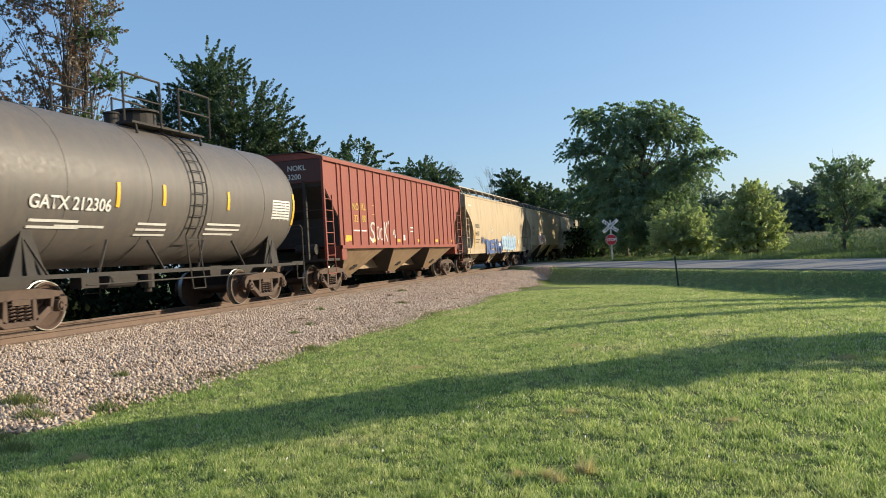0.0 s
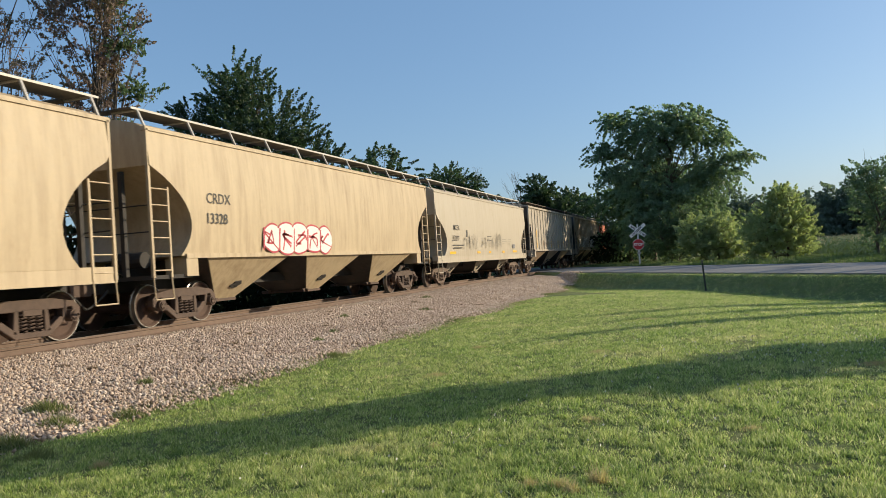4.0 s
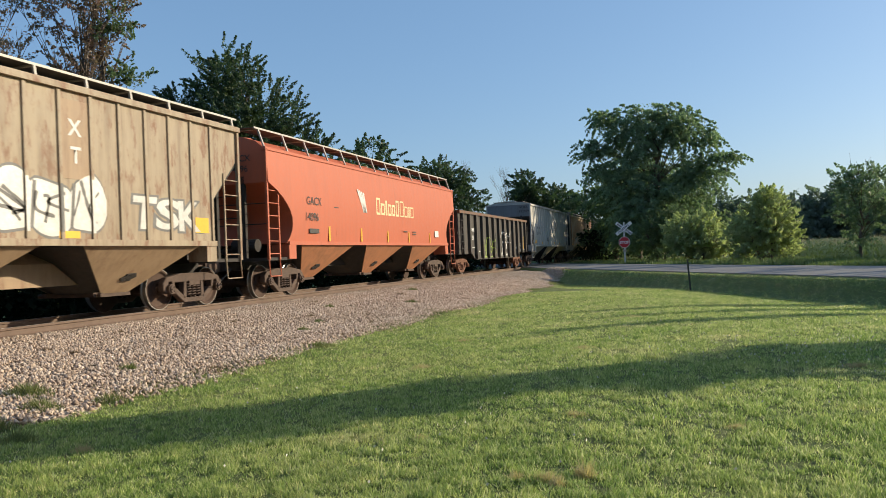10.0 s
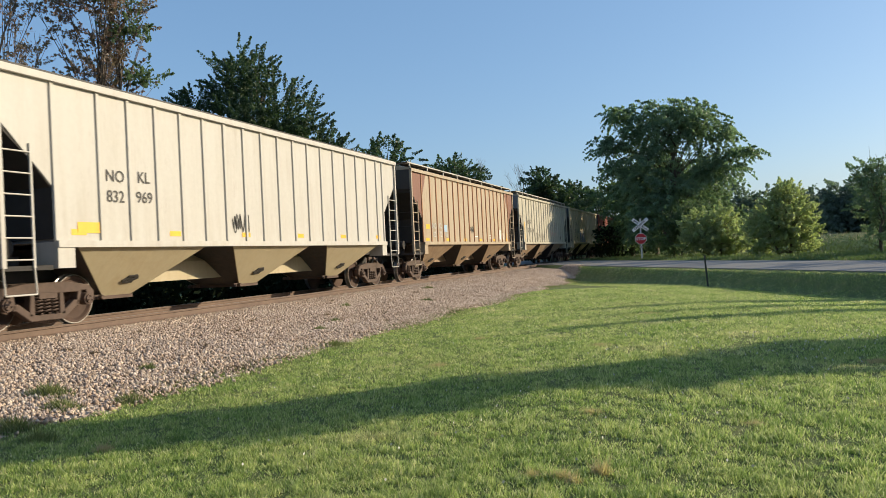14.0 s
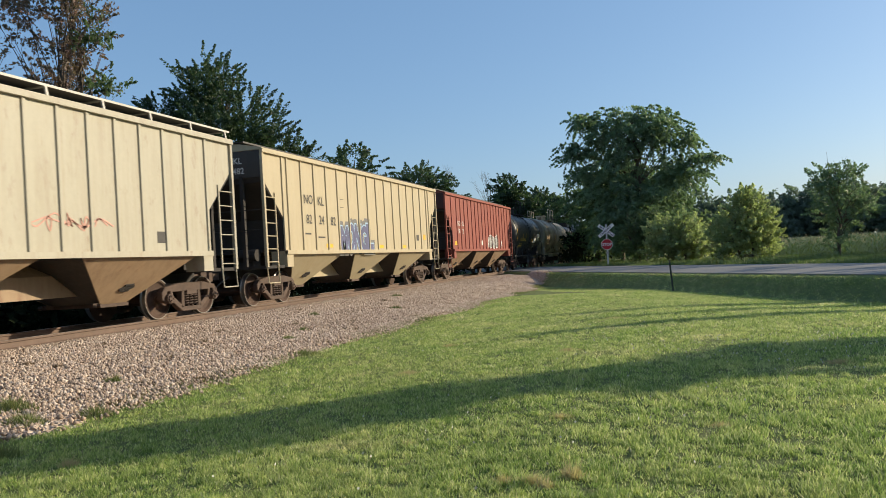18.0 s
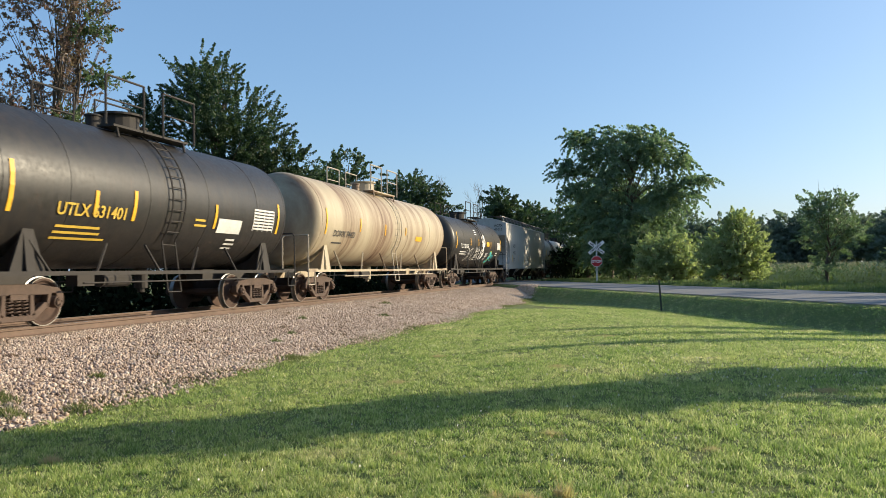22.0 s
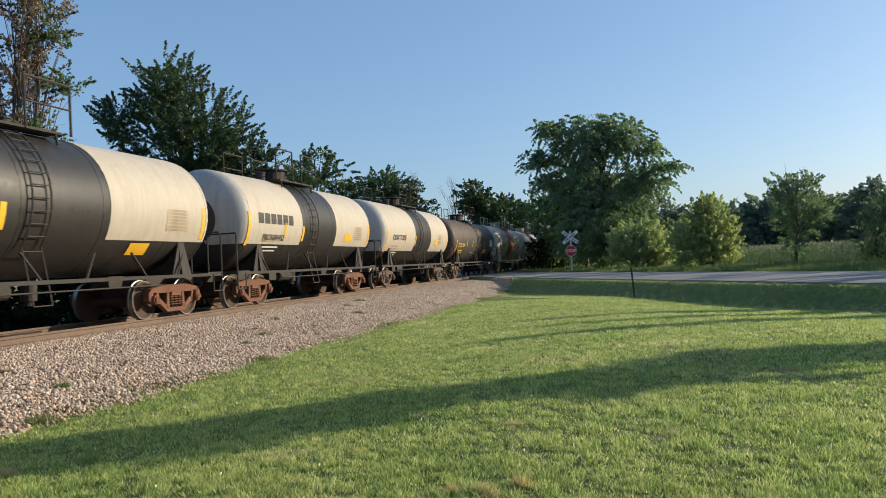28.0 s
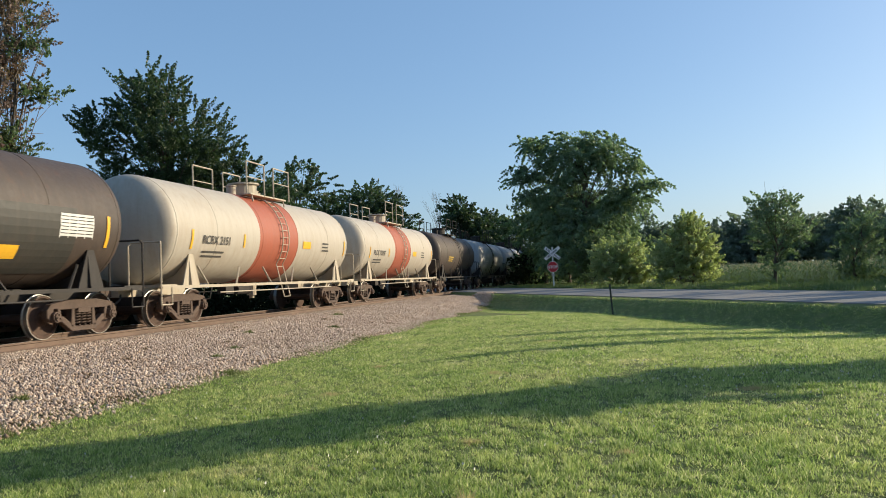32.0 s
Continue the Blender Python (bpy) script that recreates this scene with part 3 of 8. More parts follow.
def graffiti(car, y0, y1, z0, z1, x, mats, seed, letters_n=5, shape=None, stroke=0.09):
    """Sprayed marks that cannot be read: thick outlined strokes, or a thin looping tag where there is no fill."""
    rnd = random.Random(seed)
    shape = shape or (lambda y, z, o: (x + o, y, z))
    step = (y1 - y0) / letters_n
    h = z1 - z0
    layers = []
    bms = [bmesh.new(), bmesh.new()]
    if mats[0]:
        # one uneven mass of colour with a dark rim, crossed by slanting and bowed strokes
        m = letters_n * 10
        amp, ph = [rnd.uniform(0.04, 0.12) for _ in range(4)], [rnd.uniform(0, 6) for _ in range(4)]
        rim = []
        for k in range(m + 1):
            f = k / m
            taper = min(1.0, f * 9, (1 - f) * 9) ** 0.5
            notch = 0.16 * h * abs(math.sin(math.pi * f * letters_n)) ** 0.5 - 0.12 * h
            up = z1 - h * amp[0] * (1 + math.sin(f * 9 + ph[0])) + notch
            dn = z0 + h * amp[1] * (1 + math.sin(f * 11 + ph[1])) - notch * 0.8
            c = (up + dn) / 2
            rim.append((y0 + (y1 - y0) * f, c + (dn - c) * (0.35 + 0.65 * taper), c + (up - c) * (0.35 + 0.65 * taper)))
        for grow, o, which in ((0.05, 0.004, 1), (0.0, 0.007, 0)):
            vs = []
            for y, dn, up in rim:
                vs.append([bms[which].verts.new(shape(y, dn - grow + (up - dn + 2 * grow) * q / 6, o)) for q in range(7)])
            for a, b in zip(vs, vs[1:]):
                for q in range(6):
                    bms[which].faces.new((a[q], b[q], b[q + 1], a[q + 1]))
        for k in range(letters_n):
            a = y0 + step * k
            for _ in range(3):
                p = [(a + step * rnd.uniform(0.05, 0.95), z0 + h * rnd.uniform(0.08, 0.45)), (a + step * rnd.uniform(0.1, 0.9), z0 + h * rnd.uniform(0.3, 0.7)), (a + step * rnd.uniform(0.05, 0.95), z0 + h * rnd.uniform(0.55, 0.92))]
                layers.append((curve_through(p, 5), stroke * rnd.uniform(0.5, 1.0), 0.010, 1))
            layers.append(([(a, z0 + h * 0.10), (a + step * 0.1, z1 - h * 0.15)], stroke, 0.010, 1))
    for _ in range(2 if not mats[0] else 0):
        pts, yy, up = [], y0, True
        while yy < y1:
            pts.append((yy, (z0 + h * rnd.uniform(0.62, 1.0)) if up else (z0 + h * rnd.uniform(0.0, 0.42))))
            yy += step * rnd.uniform(-0.12, 0.42)
            up = not up
        if len(pts) > 1:
            layers.append((curve_through(pts), stroke, 0.010, 1))
    for path, wide, o, which in layers:
        bm = bms[which]
        rib = ribbon(path, wide, rnd, x)
        vs = [(bm.verts.new(shape(p[0] + n[0], p[1] + n[1], o)), bm.verts.new(shape(p[0] - n[0], p[1] - n[1], o))) for p, n in rib]
        o += 0.0004
        for a, b in zip(vs, vs[1:]):
            bm.faces.new((a[0], a[1], b[1], b[0]))
    if car.name in RIBS and mats[0]:
        at, pitch, lim = RIBS[car.name]
        for k in range(-40, 41):
            y = at + k * pitch
            if y0 < y < y1 and abs(y) < lim:
                box(bms[rnd.choice((0, 0, 1))], x + 0.040, x + 0.043, y - 0.034, y + 0.034, z0 + rnd.uniform(0, 0.15), z1 - rnd.uniform(0, 0.2))
    for bm, m, nm in ((bms[0], mats[0], "graffiti_fill"), (bms[1], mats[1], "graffiti_outline")):
        if m and bm.faces:
            part(nm, bm, m, car, "sprayed graffiti paint")
        else:
            bm.free()


def letter_piece(car, body, y0, y1, z0, z1, x, fill, rim, seed, shape=None, rim_w=0.05, bold=0.05, lean=0.06, name="graffiti_letter"):
    """Sprayed block letters, each a little turned and shifted, with a painted rim behind them."""
    rnd = random.Random(seed)
    shape = shape or (lambda y, z, o: (x + o, y, z))
    step = (y1 - y0) / len(body)
    rims, fills = bmesh.new(), bmesh.new()
    for k, ch in enumerate(body):
        if ch == " ":
            continue
        plain_me = text_mesh(ch, 1.0, 0.0)
        lo = [min(v.co[m] for v in plain_me.vertices) for m in (0, 1)]
        hi = [max(v.co[m] for v in plain_me.vertices) for m in (0, 1)]
        sy, sz = step * 0.86 / (hi[0] - lo[0]), (z1 - z0) / (hi[1] - lo[1])
        dz, tip, turn = rnd.uniform(-0.05, 0.05) * (z1 - z0), rnd.uniform(0.92, 1.08), rnd.uniform(-0.10, 0.10) + lean
        for bm, me, o in ((rims, text_mesh(ch, 1.0, bold + rim_w / sz), 0.005), (fills, text_mesh(ch, 1.0, bold), 0.010)):
            if bm is rims and not rim:
                continue
            vs = []
            for v in me.vertices:
                q = (v.co.y - lo[1]) * sz * tip
                vs.append(bm.verts.new(shape(y0 + k * step + (v.co.x - lo[0]) * sy + turn * q + step * 0.07, z0 + dz + q, o + 0.0003 * k)))
            for f in me.polygons:
                bm.faces.new([vs[i] for i in f.vertices])
    for bm, m, nm in ((rims, rim, "graffiti_outline"), (fills, fill, name)):
        if m and bm.faces:
            part(nm, bm, m, car, "sprayed graffiti paint")
        else:
            bm.free()


def spray_strokes(car, paths, x, mat, stroke, seed, shape=None, name="graffiti_outline"):
    """Sprayed lines through given points (y, z)."""
    rnd = random.Random(seed)
    shape = shape or (lambda y, z, o: (x + o, y, z))
    bm = bmesh.new()
    for j, pts in enumerate(paths):
        rib = ribbon(curve_through(pts, 8), stroke, rnd, x)
        vs = [(bm.verts.new(shape(p[0] + n[0], p[1] + n[1], 0.012 + 0.0004 * j)), bm.verts.new(shape(p[0] - n[0], p[1] - n[1], 0.012 + 0.0004 * j))) for p, n in rib]
        for a, b in zip(vs, vs[1:]):
            bm.faces.new((a[0], a[1], b[1], b[0]))
    part(name, bm, mat, car, "sprayed graffiti lines")


def bubble_row(car, y0, y1, z0, z1, x, fill, rim, line, n, seed):
    """A row of swollen sprayed shapes with a pale rim and bowed inner lines."""
    rnd = random.Random(seed)
    step, h = (y1 - y0) / n, z1 - z0
    rims, fills = bmesh.new(), bmesh.new()
    inner = []
    for k in range(n):
        cy, cz = y0 + step * (k + 0.5), z0 + h * (0.5 + rnd.uniform(-0.05, 0.05))
        a, b = step * rnd.uniform(0.50, 0.62), h * rnd.uniform(0.44, 0.56)
        for bm, g, o in ((rims, 0.035, 0.004 + 0.0025 * k), (fills, 0.0, 0.0055 + 0.0025 * k)):
            pts = []
            for i in range(28):
                t = 2 * math.pi * i / 28
                w = 1 + 0.10 * math.sin(3 * t + k) + 0.05 * math.sin(5 * t + 2 * k)
                pts.append(bm.verts.new((x + o, cy + (a * w + g) * math.cos(t) * abs(math.cos(t)) ** -0.25 if abs(math.cos(t)) > 1e-6 else cy, cz + (b * w + g) * math.sin(t))))
            bm.faces.new(pts)
        inner.append([(cy - a * 0.45, cz + b * 0.45), (cy, cz + b * 0.15), (cy + a * 0.1, cz - b * 0.35), (cy + a * 0.5, cz - b * 0.5)])
        inner.append([(cy - a * 0.3, cz - b * 0.6), (cy + a * 0.15, cz - b * 0.1), (cy + a * 0.2, cz + b * 0.5)])
    part("graffiti_outline", rims, rim, car, "sprayed graffiti paint")
    part("graffiti_fill", fills, fill, car, "sprayed graffiti paint")
    spray_strokes(car, inner, x + 0.012, line, 0.045, seed)


def ladder(car, x, y, z0, z1, width, mat, rungs, name="ladder"):
    bm = bmesh.new()
    for yy in (y, y + width):
        box(bm, x - 0.02, x + 0.02, yy - 0.025, yy + 0.025, z0, z1)
    for k in range(rungs):
        z = z0 + (k + 0.5) * (z1 - z0) / rungs
        tube(bm, (x, y, z), (x, y + width, z), 0.014, seg=6)
    part(name, bm, mat, car)


def brake_wheel(car, y, s, mat):
    bm = bmesh.new()
    for k in range(16):
        a, b = 2 * math.pi * k / 16, 2 * math.pi * (k + 1) / 16
        tube(bm, (-0.55 + 0.28 * math.cos(a), y, 2.75 + 0.28 * math.sin(a)), (-0.55 + 0.28 * math.cos(b), y, 2.75 + 0.28 * math.sin(b)), 0.014, seg=5)
    for k in range(4):
        a = math.pi / 2 * k + 0.4
        tube(bm, (-0.55, y, 2.75), (-0.55 + 0.28 * math.cos(a), y, 2.75 + 0.28 * math.sin(a)), 0.012, seg=5)
    tube(bm, (-0.55, y, 2.75), (-0.55, y - s * 0.5, 2.75), 0.03, seg=6)
    part("brake_wheel", bm, mat, car, "hand brake wheel")


def car_root(name, label):
    ob = new(name)
    ob.empty_display_size = 0.5
    return tagged(ob, label, "freight car", "cars of the freight train")


def loft(bm, levels, ny=1):
    """Stacked rectangles: (z, half width, half length)."""
    rings = []
    for z, w, e in levels:
        rings.append([bm.verts.new(p) for p in ((-w, -e, z), (w, -e, z), (w, e, z), (-w, e, z))])
    for a, b in zip(rings, rings[1:]):
        for k in range(4):
            bm.faces.new((a[k], a[(k + 1) % 4], b[(k + 1) % 4], b[k]))
    bm.faces.new(rings[0][::-1])
    bm.faces.new(rings[-1])


def bay(bm, y0, y1, hw, ztop, zbot, half=0.36, faces="all"):
    """A discharge bay: its two outer side sheets, or the sloping sheets between them."""
    c = (y0 + y1) / 2
    rings = []
    for z, w, a, b in ((ztop, hw, y0, y1), (zbot, 0.62, c - half, c + half)):
        rings.append([bm.verts.new(p) for p in ((-w, a, z), (w, a, z), (w, b, z), (-w, b, z))])
    for k in range(4):
        if (k % 2 == 1) == (faces == "sides"):
            bm.faces.new((rings[0][k], rings[1][k], rings[1][(k + 1) % 4], rings[0][(k + 1) % 4]))
    if faces != "sides":
        bm.faces.new(rings[1])
        bm.faces.new(rings[0][::-1])
    bmesh.ops.recalc_face_normals(bm, faces=bm.faces[:])


def lever_shape(bm):
    """The dark gate lever and its bracket on a bay sheet, lying in the plane x = 0."""
    for y0, z0, y1, z1, w in ((-0.20, -0.05, 0.02, 0.07, 0.035), (-0.02, -0.06, 0.20, 0.05, 0.035), (-0.10, 0.07, 0.16, 0.09, 0.025), (-0.16, -0.07, 0.10, -0.07, 0.02)):
        d = math.hypot(y1 - y0, z1 - z0)
        ny, nz = -(z1 - z0) / d * w, (y1 - y0) / d * w
        prism(bm, [(y0 - ny, z0 - nz), (y1 - ny, z1 - nz), (y1 + ny, z1 + nz), (y0 + ny, z0 + nz)], "x", 0.012, 0.04)


M_LEVER = mesh_of("gate_lever", lever_shape)


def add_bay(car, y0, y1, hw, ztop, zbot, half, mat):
    # slopes painted near-black for the shade between the bays
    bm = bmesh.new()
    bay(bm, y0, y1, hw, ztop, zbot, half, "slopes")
    inner = part("hopper_bay", bm, P_SHADEDARK, car, "sloping discharge bay with shade painted into its sheets")
    c = (y0 + y1) / 2
    for s in (-1, 1):
        bm = bmesh.new()
        v = [bm.verts.new(p) for p in ((s * hw, y0, ztop), (s * hw, y1, ztop), (s * 0.62, c + half, zbot), (s * 0.62, c - half, zbot))]
        w = [bm.verts.new((p.co.x + s * 0.02, p.co.y, p.co.z - 0.004)) for p in v]
        bm.faces.new(v)
        bm.faces.new(w)
        for k in range(4):
            bm.faces.new((v[k], v[(k + 1) % 4], w[(k + 1) % 4], w[k]))
        bmesh.ops.recalc_face_normals(bm, faces=bm.faces[:])
        part("bay_side_sheet", bm, mat, inner, "dust-stained outer bay sheet")
        f = 0.34
        lev = shared("gate_lever", M_LEVER, STEEL_DARK, inner, (0, 0, 0), "dark gate lever")
        lean = math.degrees(math.atan2(hw - 0.62, ztop - zbot))
        lev.matrix_basis = Matrix.Translation((s * (0.62 + (hw - 0.62) * f + 0.015), c + 0.05, zbot + (ztop - zbot) * f)) @ pose(0, 0, 0, 0, s * lean, 0 if s > 0 else 180)


def outlet_gate(car, c, zb, steel):
    bm = bmesh.new()
    box(bm, -0.68, 0.68, c - 0.42, c + 0.42, zb - 0.07, zb)
    for s in (-1, 1):
        box(bm, s * 0.60 - 0.05, s * 0.60 + 0.05, c - 0.62, c - 0.42, zb - 0.06, zb + 0.03)
        tube(bm, (s * 0.70, c - 0.55, zb - 0.02), (s * 0.80, c - 0.55, zb - 0.02), 0.045, seg=8)
    part("outlet_gate", bm, steel, car, "dusty sliding discharge gate")


def under_gear(car, hl, half, tc, steel, dark, cover=None):
    bm = bmesh.new()
    box(bm, -0.24, 0.24, -hl - 0.05, hl + 0.05, 0.78, 1.04)
    part("center_sill", bm, dark, car)
    if cover:
        bm = bmesh.new()
        prism(bm, [(-0.34, 0.66), (0.34, 0.66), (0.34, 1.10), (0, 1.40), (-0.34, 1.10)], "y", -tc / 2 + 1.3, tc / 2 - 1.3)
        part("sill_cover", bm, cover, car, "dust-stained centre sill cover")
    for s in (-1, 1):
        coupler(car, s * (hl - 0.05), s * half)
        add_truck(car, s * tc / 2, steel)


def running_boards(car, hl, z, x0, x1, mat, posts, roof_x, roof_z):
    for s in (-1, 1):
        bm = bmesh.new()
        lo, hi = min(s * x0, s * x1), max(s * x0, s * x1)
        box(bm, lo, hi, -hl - 0.05, hl + 0.05, z + 0.006, z + 0.024)
        part("running_board", bm, GRATING, car, "dark steel grating roof walkway")
        bm = bmesh.new()
        xe = s * (x1 + 0.012)
        box(bm, xe - 0.010, xe + 0.010, -hl - 0.05, hl + 0.05, z - 0.012, z + 0.034)
        part("board_edge", bm, mat, car, "pale steel edge strip of the walkway")
        for k in range(posts):
            y = -hl + 0.15 + k * (2 * hl - 0.3) / (posts - 1)
            bm = bmesh.new()
            box(bm, lo, hi, y - 0.02, y + 0.02, z - 0.03, z + 0.004)
            prism(bm, [(s * (x1 - 0.02), z), (s * (x1 + 0.022), z), (s * (roof_x + 0.022), roof_z - 0.02), (s * (roof_x - 0.02), roof_z - 0.02)], "y", y - 0.026, y + 0.026)
            part("board_bracket", bm, mat, car)
    for s in (-1, 1):
        bm = bmesh.new()
        box(bm, -x0 + 0.004, x0 - 0.004, s * (hl - 0.12) - 0.17, s * (hl - 0.12) + 0.17, z - 0.002, z + 0.022)
        part("end_walkway", bm, GRATING, car)


GRATING = plain("dark_steel_grating", (0.075, 0.07, 0.065), 0.7, 0.2, 0.3, 30)


def ribbed_hopper(col, tc, label, ribs=17, boards=0, hopper_mat=None, end_mat=None, steel=None, hl=None, zt=4.30, board_mat=None, rib_at=None, rib_mat=None, corner_mat=None):
    steel = steel or STEEL_DIRT
    hopper_mat, end_mat = hopper_mat or col, end_mat or col
    hl = hl or tc / 2 + 1.36
    half, hw, zs = tc / 2 + 2.09, 1.53, 1.50
    car = car_root("covered_hopper_car", label)
    bm = bmesh.new()
    cut = tc / 2 + 0.20
    loft(bm, [(zs, hw, cut), (2.45, hw, cut), (3.55, hw, hl - 0.04), (zt, hw, hl - 0.04)])
    part("body", bm, col, car)
    bm = bmesh.new()
    prism(bm, [(-hw - 0.06, zt), (hw + 0.06, zt), (hw + 0.06, zt + 0.05), (0.9, zt + 0.19), (0, zt + 0.24), (-0.9, zt + 0.19), (-hw - 0.06, zt + 0.05)], "y", -hl, hl)
    part("roof", bm, col, car)
    bm = bmesh.new()
    box(bm, -0.36, 0.36, -hl + 0.7, hl - 0.7, zt + 0.22, zt + 0.34)
    part("trough_hatch", bm, col, car, "long roof hatch cover")
    at, pitch = rib_at or (-cut + 0.02, (2 * cut - 0.04) / (ribs - 1))
    RIBS[car.name] = (at, pitch, cut)
    inner = [at + k * pitch for k in range(-40, 41)]
    rib_ys = [-cut + 0.02] + [y for y in inner if abs(y) < cut - 0.3] + [cut - 0.02]
    rib_bm = mesh_of("side_rib", lambda b: prism(b, [(0, -0.05), (0.038, -0.036), (0.038, 0.036), (0, 0.05)], "z", zs - 0.02, zt - 0.06))
    for s in (-1, 1):
        for y in rib_ys:
            shared("side_rib", rib_bm, rib_mat or col, car, (s * hw, y, 0), rz=0 if s > 0 else math.pi)
        if corner_mat:
            for e in (-1, 1):
                bm = bmesh.new()
                prism(bm, [(e * (cut - 0.6), zt - 0.08), (e * (cut - 0.1), 3.3), (e * cut, 2.47), (e * (hl - 0.05), 3.55), (e * (hl - 0.05), zt - 0.08)], "x", s * (hw + 0.002), s * (hw + 0.006))
                part("corner_panel", bm, corner_mat, car, "rust-brown corner sheet")
        for nm, z0, z1, e, d in (("side_sill", zs - 0.10, zs + 0.02, cut + 0.02, 0.10), ("top_chord", zt - 0.08, zt + 0.03, hl, 0.09)):
            bm = bmesh.new()
            box(bm, min(s * hw, s * (hw + d)), max(s * hw, s * (hw + d)), -e, e, z0, z1)
            part(nm, bm, col, car)
        for e in (-1, 1):
            bm = bmesh.new()
            x = s * (hw + 0.02)
            box(bm, x - 0.04, x + 0.04, e * (hl - 0.06) - 0.042, e * (hl - 0.06) + 0.042, 1.06, zt)
            part("corner_post", bm, col, car)
            ya, yb = e * (hl - 0.06), e * (hl - 0.68)
            bm = bmesh.new()
            box(bm, x - 0.016, x + 0.016, yb - 0.02, yb + 0.02, 1.06, 3.15)
            lad = part("ladder", bm, col, car, "steel side ladder with thin rungs")
            for k in range(6):
                shared("rung", M_RUNG, col, lad, (x, (ya + yb) / 2, 1.2 + k * 0.36))
            bm = bmesh.new()
            pts = [(x, ya, 1.06), (x + s * 0.03, ya, 0.62), (x + s * 0.03, yb, 0.62), (x, yb, 1.06)]
            pipe(bm, pts, 0.016)
            part("sill_step", bm, col, car)
            bm = bmesh.new()
            box(bm, min(s * 1.1, s * (hw + 0.07)), max(s * 1.1, s * (hw + 0.07)), min(e * (cut + 0.02), e * (cut - 0.36)), max(e * (cut + 0.02), e * (cut - 0.36)), 1.04, zs)
            part("bolster_web", bm, col, car)
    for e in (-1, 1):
        # end_mat is a darker paint that stands for shade on the ends
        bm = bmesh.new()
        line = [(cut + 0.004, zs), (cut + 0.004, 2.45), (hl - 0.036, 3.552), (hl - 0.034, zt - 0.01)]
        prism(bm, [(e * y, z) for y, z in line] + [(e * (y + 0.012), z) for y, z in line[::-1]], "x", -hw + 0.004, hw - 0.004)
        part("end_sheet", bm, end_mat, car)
        # dark colour on sheet, platform and brace stands in for shade between cars
        bm = bmesh.new()
        prism(bm, [(e * (cut + 0.04), 1.55), (e * (cut + 0.04), 2.44), (e * (hl - 0.05), 3.54), (e * (hl - 0.09), 3.40), (e * (cut - 1.18), 1.50)], "x", -hw + 0.02, hw - 0.02)
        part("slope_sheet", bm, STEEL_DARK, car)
        bm = bmesh.new()
        ye, yi = e * hl, e * (cut + 0.07)
        box(bm, -hw, hw, min(ye, yi), max(ye, yi), 1.02, 1.10)
        part("end_platform", bm, STEEL_DARK, car)
        bm = bmesh.new()
        for x in (-0.9, 0.9):
            box(bm, x - 0.05, x + 0.05, ye - 0.05 - e * 0.06, ye + 0.05 - e * 0.06, 1.08, 3.6)
        for z in (2.1, 2.65):
            tube(bm, (-hw, ye - e * 0.02, z), (hw, ye - e * 0.02, z), 0.014, seg=6)
        part("end_brace", bm, STEEL_DARK, car)
        bm = bmesh.new()
        tube(bm, (0.2, ye - e * 0.7, 1.42), (0.9, ye - e * 0.7, 1.42), 0.17, seg=14)
        box(bm, 0.3, 0.75, ye - e * 0.9 - 0.2, ye - e * 0.9 + 0.2, 1.10, 1.28)
        part("brake_cylinder", bm, STEEL_DARK, car)
    brake_wheel(car, -hl - 0.02, -1, end_mat)
    span = 2 * cut / 3
    for k in range(3):
        y0 = -cut + k * span
        add_bay(car, y0 + 0.11 * span, y0 + 0.89 * span, hw - 0.03, zs - 0.09, 0.46, 0.40, hopper_mat)
        outlet_gate(car, y0 + span / 2, 0.46, steel)
    if boards:
        running_boards(car, hl, zt + 0.25, 0.85, 1.47, board_mat or GALV, boards, hw - 0.02, zt + 0.03)
    else:
        running_boards(car, hl, zt + 0.22, 0.5, 1.05, GRATING, 0, hw, zt)
    under_gear(car, hl, half, tc, steel, STEEL_DARK, hopper_mat)
    return car, hw, hl


